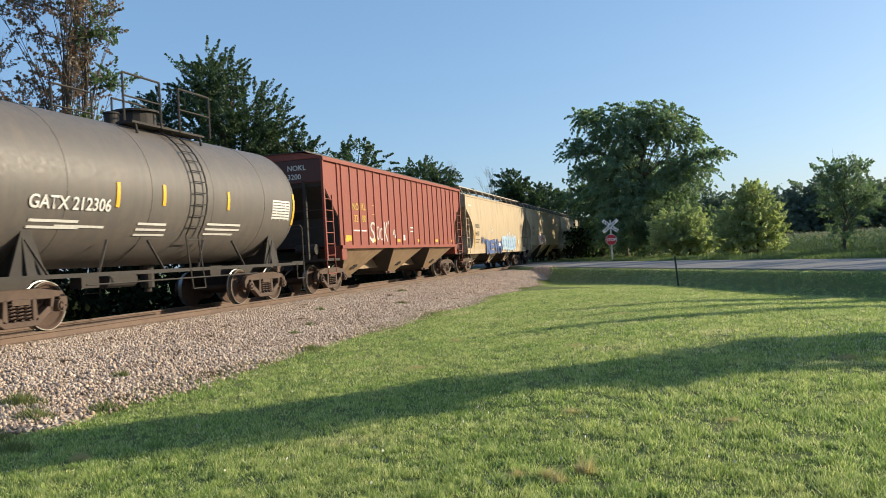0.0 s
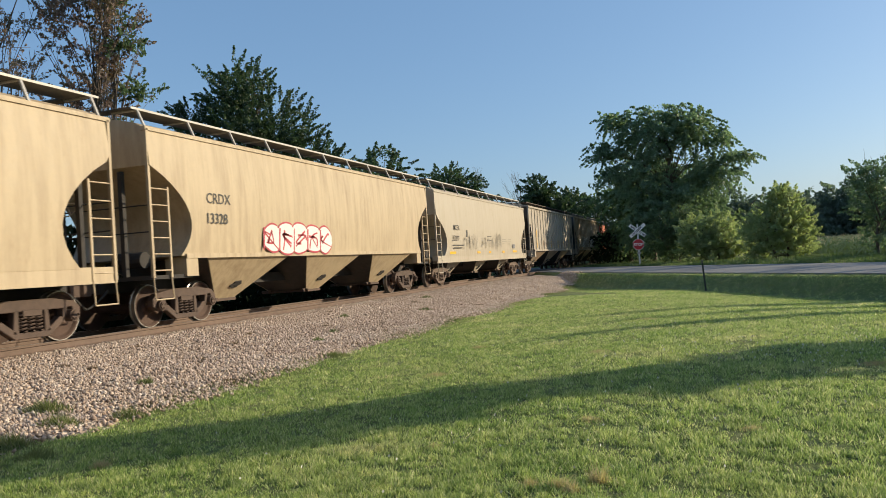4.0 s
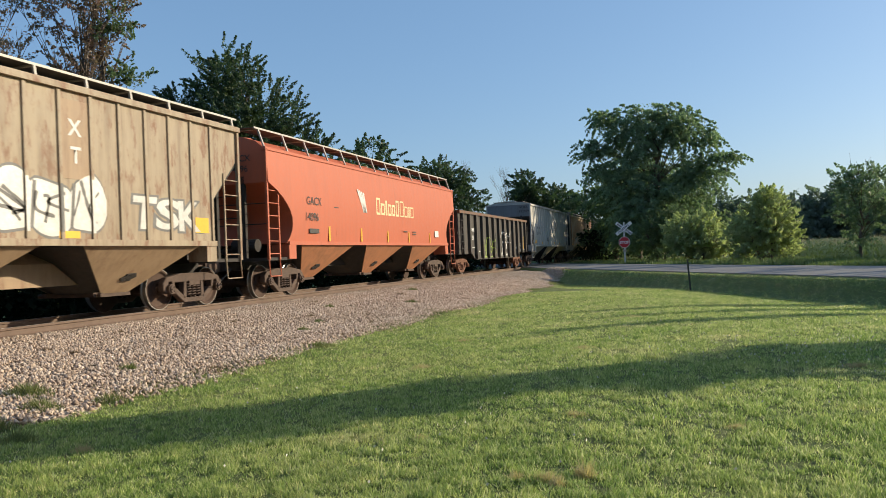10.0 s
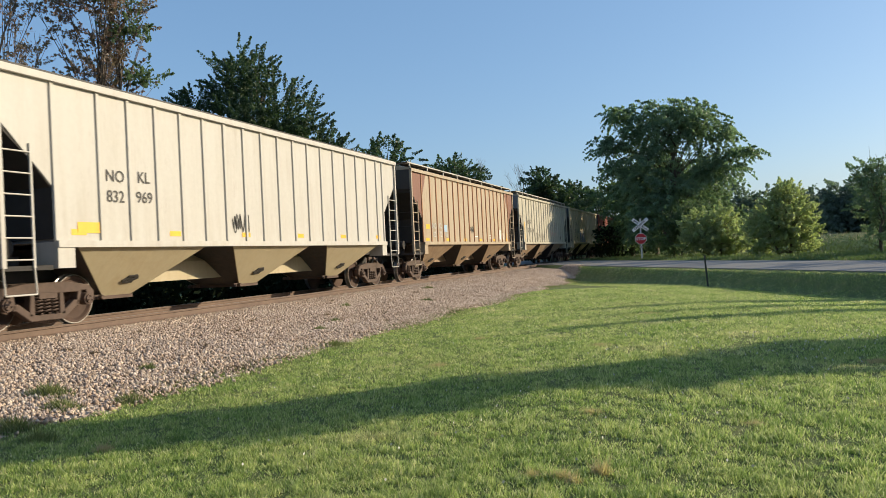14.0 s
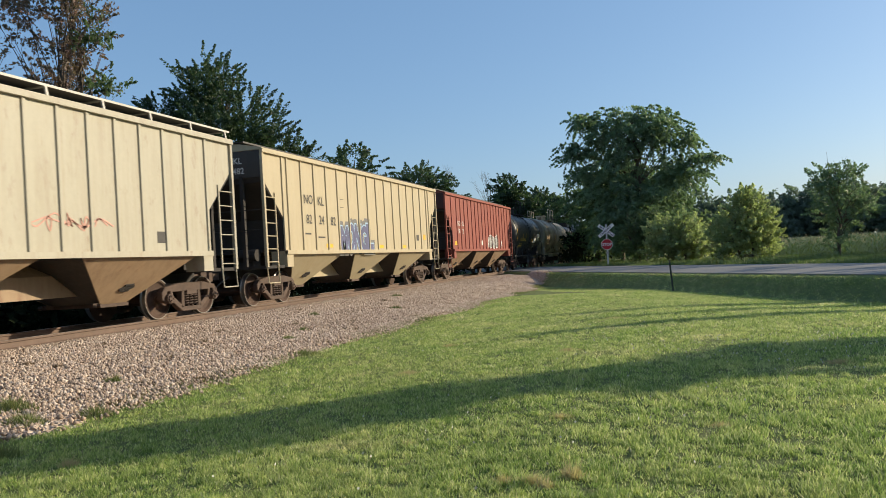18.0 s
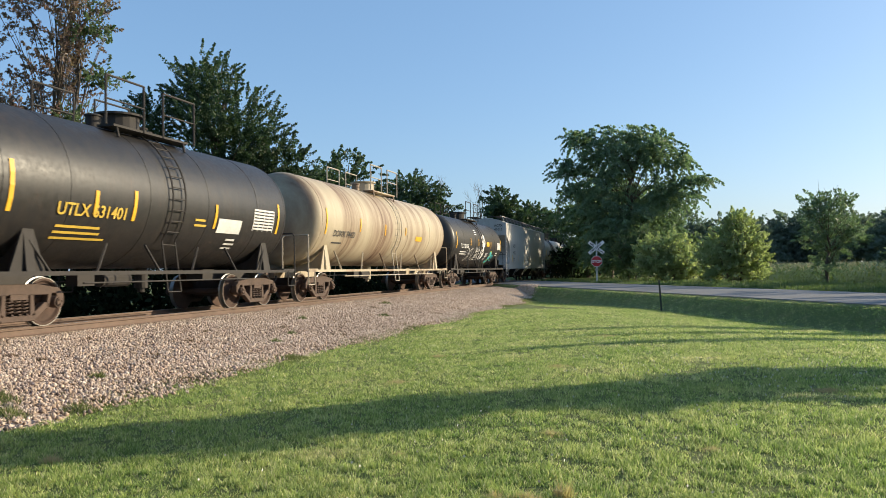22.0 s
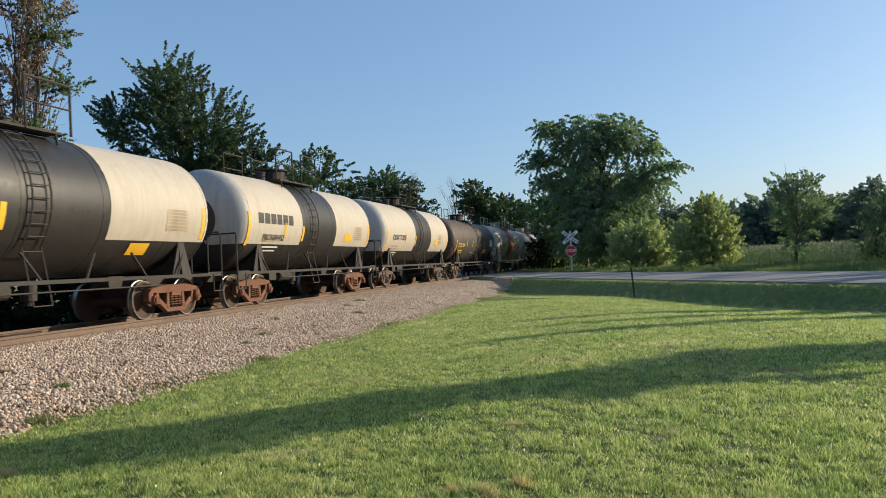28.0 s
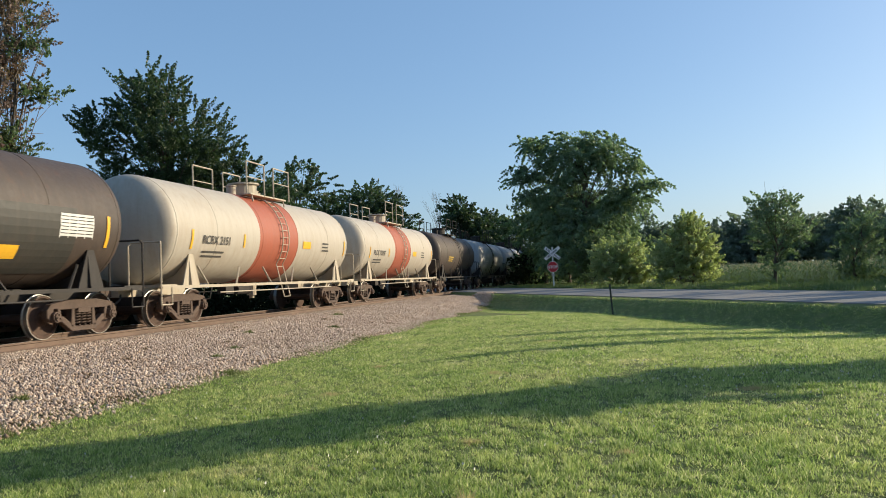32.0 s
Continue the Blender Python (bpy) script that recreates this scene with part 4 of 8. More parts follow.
def smooth_hopper(col, tc, label, deep=True, boards=11, hopper_mat=None, end_mat=None, steel=None, zt=4.05, roof=4.42, cutz=3.35):
    steel = steel or STEEL_DIRT
    hopper_mat, end_mat = hopper_mat or col, end_mat or col
    hl, half = tc / 2 + 1.62, tc / 2 + 2.09
    car = car_root("curved_side_hopper_car", label)
    zs = 1.28 if deep else 1.50
    prof = []
    for k in range(15):
        f = k / 14
        z = zs + f * (zt - zs)
        w = 1.50 + 0.10 * math.sin(math.pi * (0.12 + 0.80 * f))
        d = math.sin(math.pi * min(1, max(0, (cutz - z) / (cutz - zs + 0.55)))) ** 0.8
        prof.append((z, w, hl - 0.05 - 1.28 * d))
    prof += [(zt + 0.03, prof[-1][1] - 0.05, hl - 0.05), (zt + (roof - zt) * 0.55, 1.22, hl - 0.05), (zt + (roof - zt) * 0.85, 0.85, hl - 0.06), (roof, 0.5, hl - 0.08)]
    bm = bmesh.new()
    loft(bm, prof)
    for f in bm.faces:
        f.smooth = abs(f.normal.x) > 0.2 or f.normal.z > 0.1
    ob = part("body", bm, col, car)
    ob.data.polygons.foreach_set("use_smooth", np.ones(len(ob.data.polygons), bool))
    ob.data.set_sharp_from_angle(angle=0.5)
    hw = max(w for _, w, _ in prof)
    for k in range(1, 5):
        y = -hl + 1.3 + k * (2 * hl - 2.6) / 5
        bm = bmesh.new()
        for (z0, w0, _), (z1, w1, _) in zip(prof[:15], prof[1:15]):
            for s in (-1, 1):
                a = [bm.verts.new(p) for p in ((s * (w0 + 0.004), y - 0.012, z0), (s * (w0 + 0.004), y + 0.012, z0), (s * (w1 + 0.004), y + 0.012, z1), (s * (w1 + 0.004), y - 0.012, z1))]
                bm.faces.new(a if s > 0 else a[::-1])
        part("weld_seam", bm, col, car)
    for s in (-1, 1):
        bm = bmesh.new()
        if deep:
            box(bm, min(s * 1.32, s * 1.53), max(s * 1.32, s * 1.53), -hl, hl, 1.00, 1.31)
        else:
            box(bm, min(s * 1.40, s * 1.58), max(s * 1.40, s * 1.58), -hl + 1.1, hl - 1.1, 1.44, 1.54)
        part("side_sill", bm, col, car)
        bm = bmesh.new()
        box(bm, min(s * 1.42, s * 1.56), max(s * 1.42, s * 1.56), -hl, hl, zt - 0.03, zt + 0.05)
        part("top_chord", bm, col, car)
        for e in (-1, 1):
            x = s * 1.53
            ya, yb = e * (hl - 0.05), e * (hl - 0.62)
            bm = bmesh.new()
            box(bm, x - 0.03, x + 0.03, ya - 0.032, ya + 0.032, 1.05, zt)
            part("corner_post", bm, col, car)
            bm = bmesh.new()
            box(bm, x - 0.02, x + 0.02, yb - 0.025, yb + 0.025, 1.05, 2.95)
            lad = part("ladder", bm, col, car, "steel side ladder with thin rungs")
            for k in range(6):
                shared("rung", M_RUNG, col, lad, (x, (ya + yb) / 2, 1.2 + k * 0.34))
            bm = bmesh.new()
            pipe(bm, [(x, ya, 1.06), (x + s * 0.03, ya, 0.60), (x + s * 0.03, yb, 0.60), (x, yb, 1.06)], 0.016)
            part("sill_step", bm, col, car)
            if not deep:
                bm = bmesh.new()
                box(bm, min(s * 1.0, s * 1.56), max(s * 1.0, s * 1.56), min(e * (hl - 1.1), e * (hl - 1.5)), max(e * (hl - 1.1), e * (hl - 1.5)), 1.05, 1.46)
                part("bolster_web", bm, col, car)
    for e in (-1, 1):
        ye, yi = e * hl, e * (hl - 1.35)
        bm = bmesh.new()
        box(bm, -1.50, 1.50, min(ye, yi), max(ye, yi), 1.02, 1.10)
        part("end_platform", bm, STEEL_DARK, car)
        bm = bmesh.new()
        for x in (-0.8, 0.8):
            box(bm, x - 0.05, x + 0.05, ye - e * 0.1 - 0.05, ye - e * 0.1 + 0.05, 1.08, 3.3)
        for z in (2.0, 2.55):
            tube(bm, (-1.5, ye - e * 0.04, z), (1.5, ye - e * 0.04, z), 0.014, seg=6)
        part("end_brace", bm, STEEL_DARK, car)
        bm = bmesh.new()
        tube(bm, (0.1, ye - e * 0.65, 1.45), (0.85, ye - e * 0.65, 1.45), 0.18, seg=14)
        part("brake_cylinder", bm, STEEL_DARK, car)
    brake_wheel(car, -hl - 0.02, -1, end_mat)
    n = 4 if tc > 15 else 3
    cut = hl - 1.45
    span = 2 * cut / n
    for k in range(n):
        y0 = -cut + k * span
        if deep:
            add_bay(car, y0 + span * 0.27, y0 + span * 0.73, 1.12, 1.12, 0.46, 0.30, hopper_mat)
        else:
            add_bay(car, y0 + 0.11 * span, y0 + 0.89 * span, 1.48, zs - 0.05, 0.46, 0.40, hopper_mat)
        outlet_gate(car, y0 + span / 2, 0.46, steel)
    for k in range(8):
        y = -hl + 1.2 + k * (2 * hl - 2.4) / 7
        bm = bmesh.new()
        tube(bm, (0, y, roof - 0.02), (0, y, roof + 0.10), 0.38, seg=18)
        part("round_hatch", bm, col, car)
    running_boards(car, hl, roof + 0.14, 0.62, 1.26, GALV, boards, 1.45, zt + 0.04)
    under_gear(car, hl, half, tc, steel, STEEL_DARK)
    return car, hw + 0.0, hl


def gondola(col, tc, label):
    hl, half, hw, zt, zb = tc / 2 + 1.55, tc / 2 + 2.09, 1.42, 3.18, 1.02
    car = car_root("gondola_car", label)
    bm = bmesh.new()
    box(bm, -hw, hw, -hl, hl, zb, zb + 0.08)
    part("floor_plate", bm, col, car)
    for s in (-1, 1):
        bm = bmesh.new()
        prism(bm, [(-hl, zt - 0.1), (-hl, zb), (-hl + 2.4, zb), (-hl + 2.9, 0.74), (hl - 2.9, 0.74), (hl - 2.4, zb), (hl, zb), (hl, zt - 0.1)], "x", s * hw - 0.02, s * hw + 0.02)
        part("side_sheet", bm, col, car)
        bm = bmesh.new()
        box(bm, s * hw - 0.09, s * hw + 0.13, -hl - 0.02, hl + 0.02, zt - 0.14, zt)
        part("top_chord", bm, RUST_CHORD, car, "rusty brown top rail")
        bm = bmesh.new()
        box(bm, s * hw - 0.03, s * hw + 0.06, -hl + 2.9, hl - 2.9, 0.72, 0.80)
        part("side_sill", bm, col, car)
        for k in range(13):
            y = -7.5 + k * 1.25
            zlo = zb if abs(y) > hl - 2.6 else 0.74
            bm = bmesh.new()
            prism(bm, [(y - 0.12, zlo + 0.25), (y - 0.05, zlo), (y + 0.05, zlo), (y + 0.12, zlo + 0.25), (y + 0.12, zt - 0.14), (y - 0.12, zt - 0.14)], "x", s * hw + (0.02 if s > 0 else -0.16), s * hw + (0.16 if s > 0 else -0.02))
            part("side_stake", bm, col, car)
        for e in (-1, 1):
            ladder(car, s * (hw + 0.14), e * (hl - 0.3) - 0.22, 1.12, 2.85, 0.44, STEEL_DARK, 5)
    for e in (-1, 1):
        bm = bmesh.new()
        box(bm, -hw, hw, e * hl - 0.03, e * hl + 0.03, zb, zt - 0.05)
        part("end_sheet", bm, col, car)
        bm = bmesh.new()
        for z in (1.5, 2.0, 2.5, 3.0):
            box(bm, -hw, hw, e * hl + e * 0.03 - 0.05, e * hl + e * 0.03 + 0.05, z, z + 0.12)
        part("end_corrugation", bm, col, car)
    brake_wheel(car, -hl - 0.12, -1, STEEL_DARK)
    under_gear(car, hl, half, tc, RUSTY_STEEL, STEEL_DARK)
    return car, hw + 0.022, hl


def tank_car(bands, tc, label, R=1.5, cz=2.65, frame=None, rail=None, over=1.35, dome="platform", steel=None, frame_col=None, ladder_y=0.0):
    """bands: (end of the band as a share of the shell's length, paint) from the leading end."""
    steel = steel or STEEL_DIRT
    frame, rail = frame or STEEL_DARK, rail or STEEL_DARK
    half = tc / 2 + 2.09
    L = tc / 2 + over
    head = 0.55
    car = car_root("tank_car", label)
    prev = -L
    for k, (share, mat) in enumerate(bands):
        end = -L + 2 * L * share
        prof = []
        n = 26
        ys = sorted(set([prev, end] + [y for y in (-L + head * (1 - math.cos(math.pi / 2 * j / 9)) for j in range(10)) if prev < y < end] + [y for y in (L - head * (1 - math.cos(math.pi / 2 * j / 9)) for j in range(10)) if prev < y < end]))
        for y in ys:
            d = max(0.0, (abs(y) - (L - head)) / head)
            prof.append((y, max(0.02, R * math.sqrt(max(0.0, 1 - min(1, d) ** 2.3)))))
        bm = bmesh.new()
        lathe(bm, prof, "y", 48, 0, cz)
        ob = part("tank_shell" if k == 0 else "shell_course", bm, mat, car)
        ob.data.polygons.foreach_set("use_smooth", np.ones(len(ob.data.polygons), bool))
        ob.data.set_sharp_from_angle(angle=0.7)
        prev = end
    for y in (-L * 0.62, -L * 0.2, L * 0.2, L * 0.62, -L + head, L - head):
        bm = bmesh.new()
        lathe(bm, [(y - 0.012, R - 0.05), (y - 0.012, R + 0.006), (y + 0.012, R + 0.006), (y + 0.012, R - 0.05)], "y", 48, 0, cz)
        mat = next(m for sh, m in bands if -L + 2 * L * sh >= y - 1e-6)
        part("weld_seam", bm, mat, car)
    # underframe: stub sills, saddles, side boards and brackets
    for e in (-1, 1):
        bm = bmesh.new()
        box(bm, -0.25, 0.25, min(e * (half - 0.45), e * (tc / 2 - 1.4)), max(e * (half - 0.45), e * (tc / 2 - 1.4)), 0.78, 1.06)
        part("stub_sill", bm, frame, car)
        bm = bmesh.new()
        yc = e * tc / 2
        prism(bm, [(-1.38, 0.98), (1.38, 0.98), (1.30, 1.75), (0.85, 1.30), (0, 1.12), (-0.85, 1.30), (-1.30, 1.75)], "y", yc - 0.10, yc + 0.10)
        part("saddle", bm, frame, car)
        for s in (-1, 1):
            bm = bmesh.new()
            prism(bm, [(yc - 0.42, 1.0), (yc + 0.42, 1.0), (yc + 0.10, 1.85), (yc - 0.10, 1.85)], "x", s * 1.28 - 0.02, s * 1.28 + 0.02)
            part("saddle_web", bm, frame, car)
        bm = bmesh.new()
        box(bm, -1.45, 1.45, min(e * (half - 0.42), e * (half - 1.15)), max(e * (half - 0.42), e * (half - 1.15)), 1.00, 1.06)
        part("end_platform", bm, frame, car)
        ye = e * (half - 0.45)
        for s in (-1, 1):
            bm = bmesh.new()
            pipe(bm, [(s * 1.45, ye, 0.55), (s * 1.45, ye, 2.05), (s * 1.42, ye - e * 0.05, 2.12), (s * 0.6, ye - e * 0.05, 2.12), (s * 0.55, ye, 2.05), (s * 0.55, ye, 1.05)], 0.024)
            pipe(bm, [(s * 1.46, ye, 0.56), (s * 1.46, ye - e * 0.45, 0.56), (s * 1.46, ye - e * 0.45, 1.0)], 0.018)
            part("safety_rail", bm, rail, car, "bent pipe end handrail")
        coupler(car, e * (half - 0.4), e * half)
        add_truck(car, e * tc / 2, steel)
    for s in (-1, 1):
        bm = bmesh.new()
        box(bm, min(s * 1.36, s * 1.46), max(s * 1.36, s * 1.46), -half + 0.5, half - 0.5, 0.95, 1.03)
        part("side_board", bm, frame, car)
        bm = bmesh.new()
        pipe(bm, [(s * 1.50, -tc / 2 + 1.15, 0.80), (s * 1.50, tc / 2 - 1.15, 0.80)], 0.018)
        part("grab_rail", bm, rail, car)
        for k in range(6):
            y = -L * 0.72 + k * L * 1.44 / 5
            bm = bmesh.new()
            d = 0.20 if k % 2 else -0.20
            pipe(bm, [(s * 1.40, y - d, 1.0), (s * 1.30, y + d, cz - R * 0.68)], 0.03, 5)
            part("jacket_brace", bm, frame, car)
        bm = bmesh.new()
        wy, rungs = 0.24, []
        arc = [(s * (R + 0.08) * math.cos(a), cz + (R + 0.08) * math.sin(a)) for a in np.linspace(1.25, -0.62, 12)] + [(s * 1.50, 0.55)]
        for yy in (ladder_y - wy, ladder_y + wy):
            pipe(bm, [(x, yy, z) for x, z in arc], 0.02, 5)
        for k in range(14):
            f = k / 13 * (len(arc) - 1)
            i = min(int(f), len(arc) - 2)
            g = f - i
            x, z = arc[i][0] * (1 - g) + arc[i + 1][0] * g, arc[i][1] * (1 - g) + arc[i + 1][1] * g
            rungs.append((x, ladder_y, z))
        lad = part("ladder", bm, rail, car, "curved tank side ladder")
        for p in rungs:
            shared("rung", M_TRUNG, rail, lad, p)
    for name, y, r, h in (("manway", 0.0, 0.46, 0.54), ("dome_valve", -0.85, 0.16, 0.36), ("dome_valve", 0.8, 0.14, 0.34), ("dome_valve", 1.05, 0.1, 0.28)):
        bm = bmesh.new()
        zr = cz + R
        lathe_up = [(r, zr - 0.06), (r, zr + h * 0.75), (r * 1.18, zr + h * 0.75), (r * 1.18, zr + h * 0.84), (r * 0.9, zr + h * 0.88)]
        rings = [[bm.verts.new((q * math.cos(k * math.pi / 9), y + ladder_y + q * math.sin(k * math.pi / 9), z)) for k in range(18)] for q, z in lathe_up]
        for r0, r1 in zip(rings, rings[1:]):
            for k in range(18):
                bm.faces.new((r0[k], r0[(k + 1) % 18], r1[(k + 1) % 18], r1[k]))
        bm.faces.new(rings[-1])
        part(name, bm, frame, car)
    bm = bmesh.new()
    z = cz + R + 0.02
    for s in (-1, 1):
        box(bm, min(s * 0.52, s * 0.95), max(s * 0.52, s * 0.95), ladder_y - 1.35, ladder_y + 1.35, z - 0.10, z - 0.05)
        tube(bm, (s * 0.9, ladder_y - 1.2, z - 0.08), (s * 0.95, ladder_y - 1.2, z - 0.32), 0.03)
        tube(bm, (s * 0.9, ladder_y + 1.2, z - 0.08), (s * 0.95, ladder_y + 1.2, z - 0.32), 0.03)
    part("dome_platform", bm, frame, car)
    for s in (-1, 1):
        for a, b in ((-1.6, -0.35), (0.35, 1.6)):
            bm = bmesh.new()
            pipe(bm, [(s * 0.95, ladder_y + a, z - 0.1), (s * 0.95, ladder_y + a, z + 0.95), (s * 0.95, ladder_y + b, z + 0.95), (s * 0.95, ladder_y + b, z - 0.1)], 0.027, 6)
            pipe(bm, [(s * 0.95, ladder_y + a, z + 0.45), (s * 0.95, ladder_y + b, z + 0.45)], 0.02, 5)
            part("dome_railing", bm, rail, car, "thin pipe railing on the dome platform")
    bm = bmesh.new()
    tube(bm, (0, 0.6, 0.62), (0, 0.6, cz - R + 0.1), 0.16, seg=12)
    tube(bm, (0, 0.6, 0.52), (0, 0.6, 0.64), 0.09, seg=10)
    part("bottom_outlet", bm, frame, car)
    bm = bmesh.new()
    tube(bm, (0.35, -1.3, 0.85), (0.35, -0.4, 0.85), 0.17, seg=12)
    box(bm, 0.2, 0.5, -2.1, -1.6, 0.72, 0.98)
    part("brake_reservoir", bm, STEEL_DARK, car)

    def on_shell(y, z, o):
        """A place on the side of the shell, with z as a height along it."""
        a = (z - cz) / R
        return ((R + o) * math.cos(a), y, cz + (R + o) * math.sin(a))

    return car, on_shell, L


def shell_text(car, on_shell, body, size, y, z, mat, bold=0.0):
    src = text_mesh(body, size, bold)
    bm = bmesh.new()
    bm.from_mesh(src)
    for v in bm.verts:
        v.co = on_shell(y + v.co.x, z + v.co.y, 0.022)
    part("reporting_mark", bm, mat, car)


def shell_patch(car, on_shell, y0, y1, z0, z1, mat, name, o=0.017, label="", n=4):
    bm = bmesh.new()
    rows = [[bm.verts.new(on_shell(y, z0 + (z1 - z0) * k / n, o)) for y in (y0, y1)] for k in range(n + 1)]
    for a, b in zip(rows, rows[1:]):
        bm.faces.new((a[0], a[1], b[1], b[0]))
    part(name, bm, mat, car, label)


def shell_panel(car, R, cz, y0, y1, low, mat, name="painted_panel", label=""):
    """A painted course over the top of the shell, down to the arc height low on both sides."""
    a0 = (low - cz) / R
    bm = bmesh.new()
    n = 30
    rows = []
    for k in range(n + 1):
        a = a0 + (math.pi - 2 * a0) * k / n
        rows.append([bm.verts.new(((R + 0.010) * math.cos(a), y, cz + (R + 0.010) * math.sin(a))) for y in (y0, y1)])
    for r0, r1 in zip(rows, rows[1:]):
        bm.faces.new((r0[0], r0[1], r1[1], r1[0]))
    bmesh.ops.recalc_face_normals(bm, faces=bm.faces[:])
    ob = part(name, bm, mat, car, label)
    ob.data.polygons.foreach_set("use_smooth", np.ones(len(ob.data.polygons), bool))


def shell_bars(car, on_shell, y, z, mat, rows=3, width=1.5, seed=0):
    r = random.Random(seed)
    for k in range(rows):
        shell_patch(car, on_shell, y, y + width * r.uniform(0.6, 1.0), z - k * 0.13, z - k * 0.13 + 0.055, mat, "stencil_line", n=1)


def data_panel(car, on_shell, y, z, mat, w=0.85, h=0.75):
    for k in range(7):
        shell_patch(car, on_shell, y, y + w, z + h - k * h / 6.5, z + h - k * h / 6.5 + 0.05, mat, "stencil_line", n=1)
    for k in range(5):
        shell_patch(car, on_shell, y + k * w / 4 - 0.012, y + k * w / 4 + 0.012, z, z + h, mat, "panel_rule", n=2)

# ---- train: the cars in order ----
RUSTY_STEEL = plain("rust_orange_truck_steel", (0.15, 0.064, 0.037), 0.85, 0, 0.35, 8)
PALE_STEEL = plain("pale_dusty_truck_steel", (0.13, 0.09, 0.068), 0.85, 0, 0.3, 8)
RUST_CHORD = paint("rusty_brown_top_rail", (0.12, 0.075, 0.05), dirt=0.4, rusty=0.4)
P_RED = paint("faded_oxide_red_paint", (0.262, 0.056, 0.036), (0.13, 0.05, 0.035), dirt=0.5, rusty=0.08)
P_TAN = paint("dusty_tan_paint", (0.48, 0.378, 0.245), (0.22, 0.15, 0.09), dirt=0.62, rusty=0.05)
P_CREAM = paint("cream_white_paint", (0.435, 0.378, 0.292), (0.30, 0.22, 0.13), dirt=0.35, rusty=0.06)
P_BEIGE = paint("grey_beige_paint", (0.40, 0.345, 0.275), (0.17, 0.12, 0.075), dirt=0.6, rusty=0.12)
P_BROWN = paint("brown_stained_tan_paint", (0.345, 0.275, 0.19), (0.14, 0.085, 0.05), dirt=0.8, rusty=0.26)
P_RUSTTAN = paint("rust_spotted_cream_paint", (0.395, 0.322, 0.228), (0.30, 0.18, 0.10), dirt=0.6, rusty=0.13)
P_RUSTRIB = paint("rusty_rib_paint", (0.38, 0.18, 0.085), (0.14, 0.06, 0.035), dirt=0.7, rusty=0.2)
P_RUSTEND = paint("dull_rust_corner_paint", (0.20, 0.085, 0.055), (0.10, 0.05, 0.035), dirt=0.6, rusty=0.2)
P_ORANGE = paint("faded_orange_paint", (0.485, 0.122, 0.058), (0.30, 0.10, 0.06), dirt=0.35, rusty=0.06)
P_GONDOLA = paint("sooty_black_gondola_paint", (0.044, 0.040, 0.036), (0.095, 0.07, 0.055), dirt=0.6, rusty=0.12)
P_WHITE = paint("light_grey_white_paint", (0.485, 0.463, 0.425), (0.28, 0.21, 0.14), dirt=0.3, rusty=0.05)
P_PALE = paint("pale_grey_cream_paint", (0.419, 0.389, 0.307), (0.25, 0.18, 0.11), dirt=0.4, rusty=0.10)
P_YCREAM = paint("warm_cream_paint", (0.455, 0.385, 0.255), (0.32, 0.22, 0.12), dirt=0.35, rusty=0.05)
P_GREY = paint("dark_grey_tank_paint", (0.115, 0.105, 0.098), (0.19, 0.15, 0.12), dirt=0.5, rusty=0.06, rough=0.5)
P_BLACK = paint("black_tank_paint", (0.020, 0.019, 0.019), (0.075, 0.058, 0.045), dirt=0.32, rusty=0.04, rough=0.42)
P_DIRTYTANK = ring_stained("brown_stained_cream_tank_paint", (0.461, 0.392, 0.278), (0.20, 0.125, 0.08))
P_TWHITE = paint("white_tank_paint", (0.455, 0.412, 0.348), (0.30, 0.20, 0.12), dirt=0.4, rusty=0.05)
P_TGREY = paint("mid_grey_tank_paint", (0.38, 0.38, 0.385), (0.15, 0.12, 0.10), dirt=0.4, rusty=0.05)
P_TBROWN = paint("dark_brown_tank_paint", (0.058, 0.042, 0.034), (0.12, 0.085, 0.06), dirt=0.45, rusty=0.08)
P_TPATCH = paint("dark_grey_repaint", (0.036, 0.035, 0.031), (0.10, 0.08, 0.06), dirt=0.4, rusty=0.05)
P_TRED = paint("terracotta_red_band_paint", (0.361, 0.095, 0.052), (0.22, 0.08, 0.05), dirt=0.4, rusty=0.06)
P_HOPDUST = paint("dusty_brown_bay_paint", (0.35, 0.245, 0.155), (0.17, 0.105, 0.065), dirt=0.65, rusty=0.14)
# plate grey, also pale hopper ends darkened as in shade
P_SHADEGREY = paint("grey_plate_and_shaded_end_paint", (0.20, 0.20, 0.21), (0.10, 0.08, 0.06), dirt=0.4, rusty=0.1)
G_BLUE = plain("blue_spray_paint", (0.055, 0.11, 0.30), 0.6, 0, 0.3)
G_LBLUE = plain("pale_blue_spray_paint", (0.32, 0.47, 0.62), 0.6, 0, 0.2)
G_WHITE = plain("white_spray_paint", (0.66, 0.65, 0.62), 0.6, 0, 0.15)
G_BLACK = plain("black_spray_paint", (0.03, 0.03, 0.03), 0.6, 0, 0.2)
G_RED = plain("red_spray_paint", (0.42, 0.05, 0.07), 0.6, 0, 0.2)
G_GREEN = plain("yellow_green_spray_paint", (0.34, 0.46, 0.09), 0.6, 0, 0.2)
G_TEAL = plain("teal_spray_paint", (0.05, 0.42, 0.44), 0.6, 0, 0.2)
G_CHROME = plain("silver_spray_paint", (0.50, 0.49, 0.47), 0.45, 0.3, 0.25)
# near-black paint that holds the shade of hopper ends and bay slopes
P_SHADEDARK = paint("shade_dark_end_and_bay_paint", (0.045, 0.040, 0.037), (0.09, 0.07, 0.055), dirt=0.5, rusty=0.1)
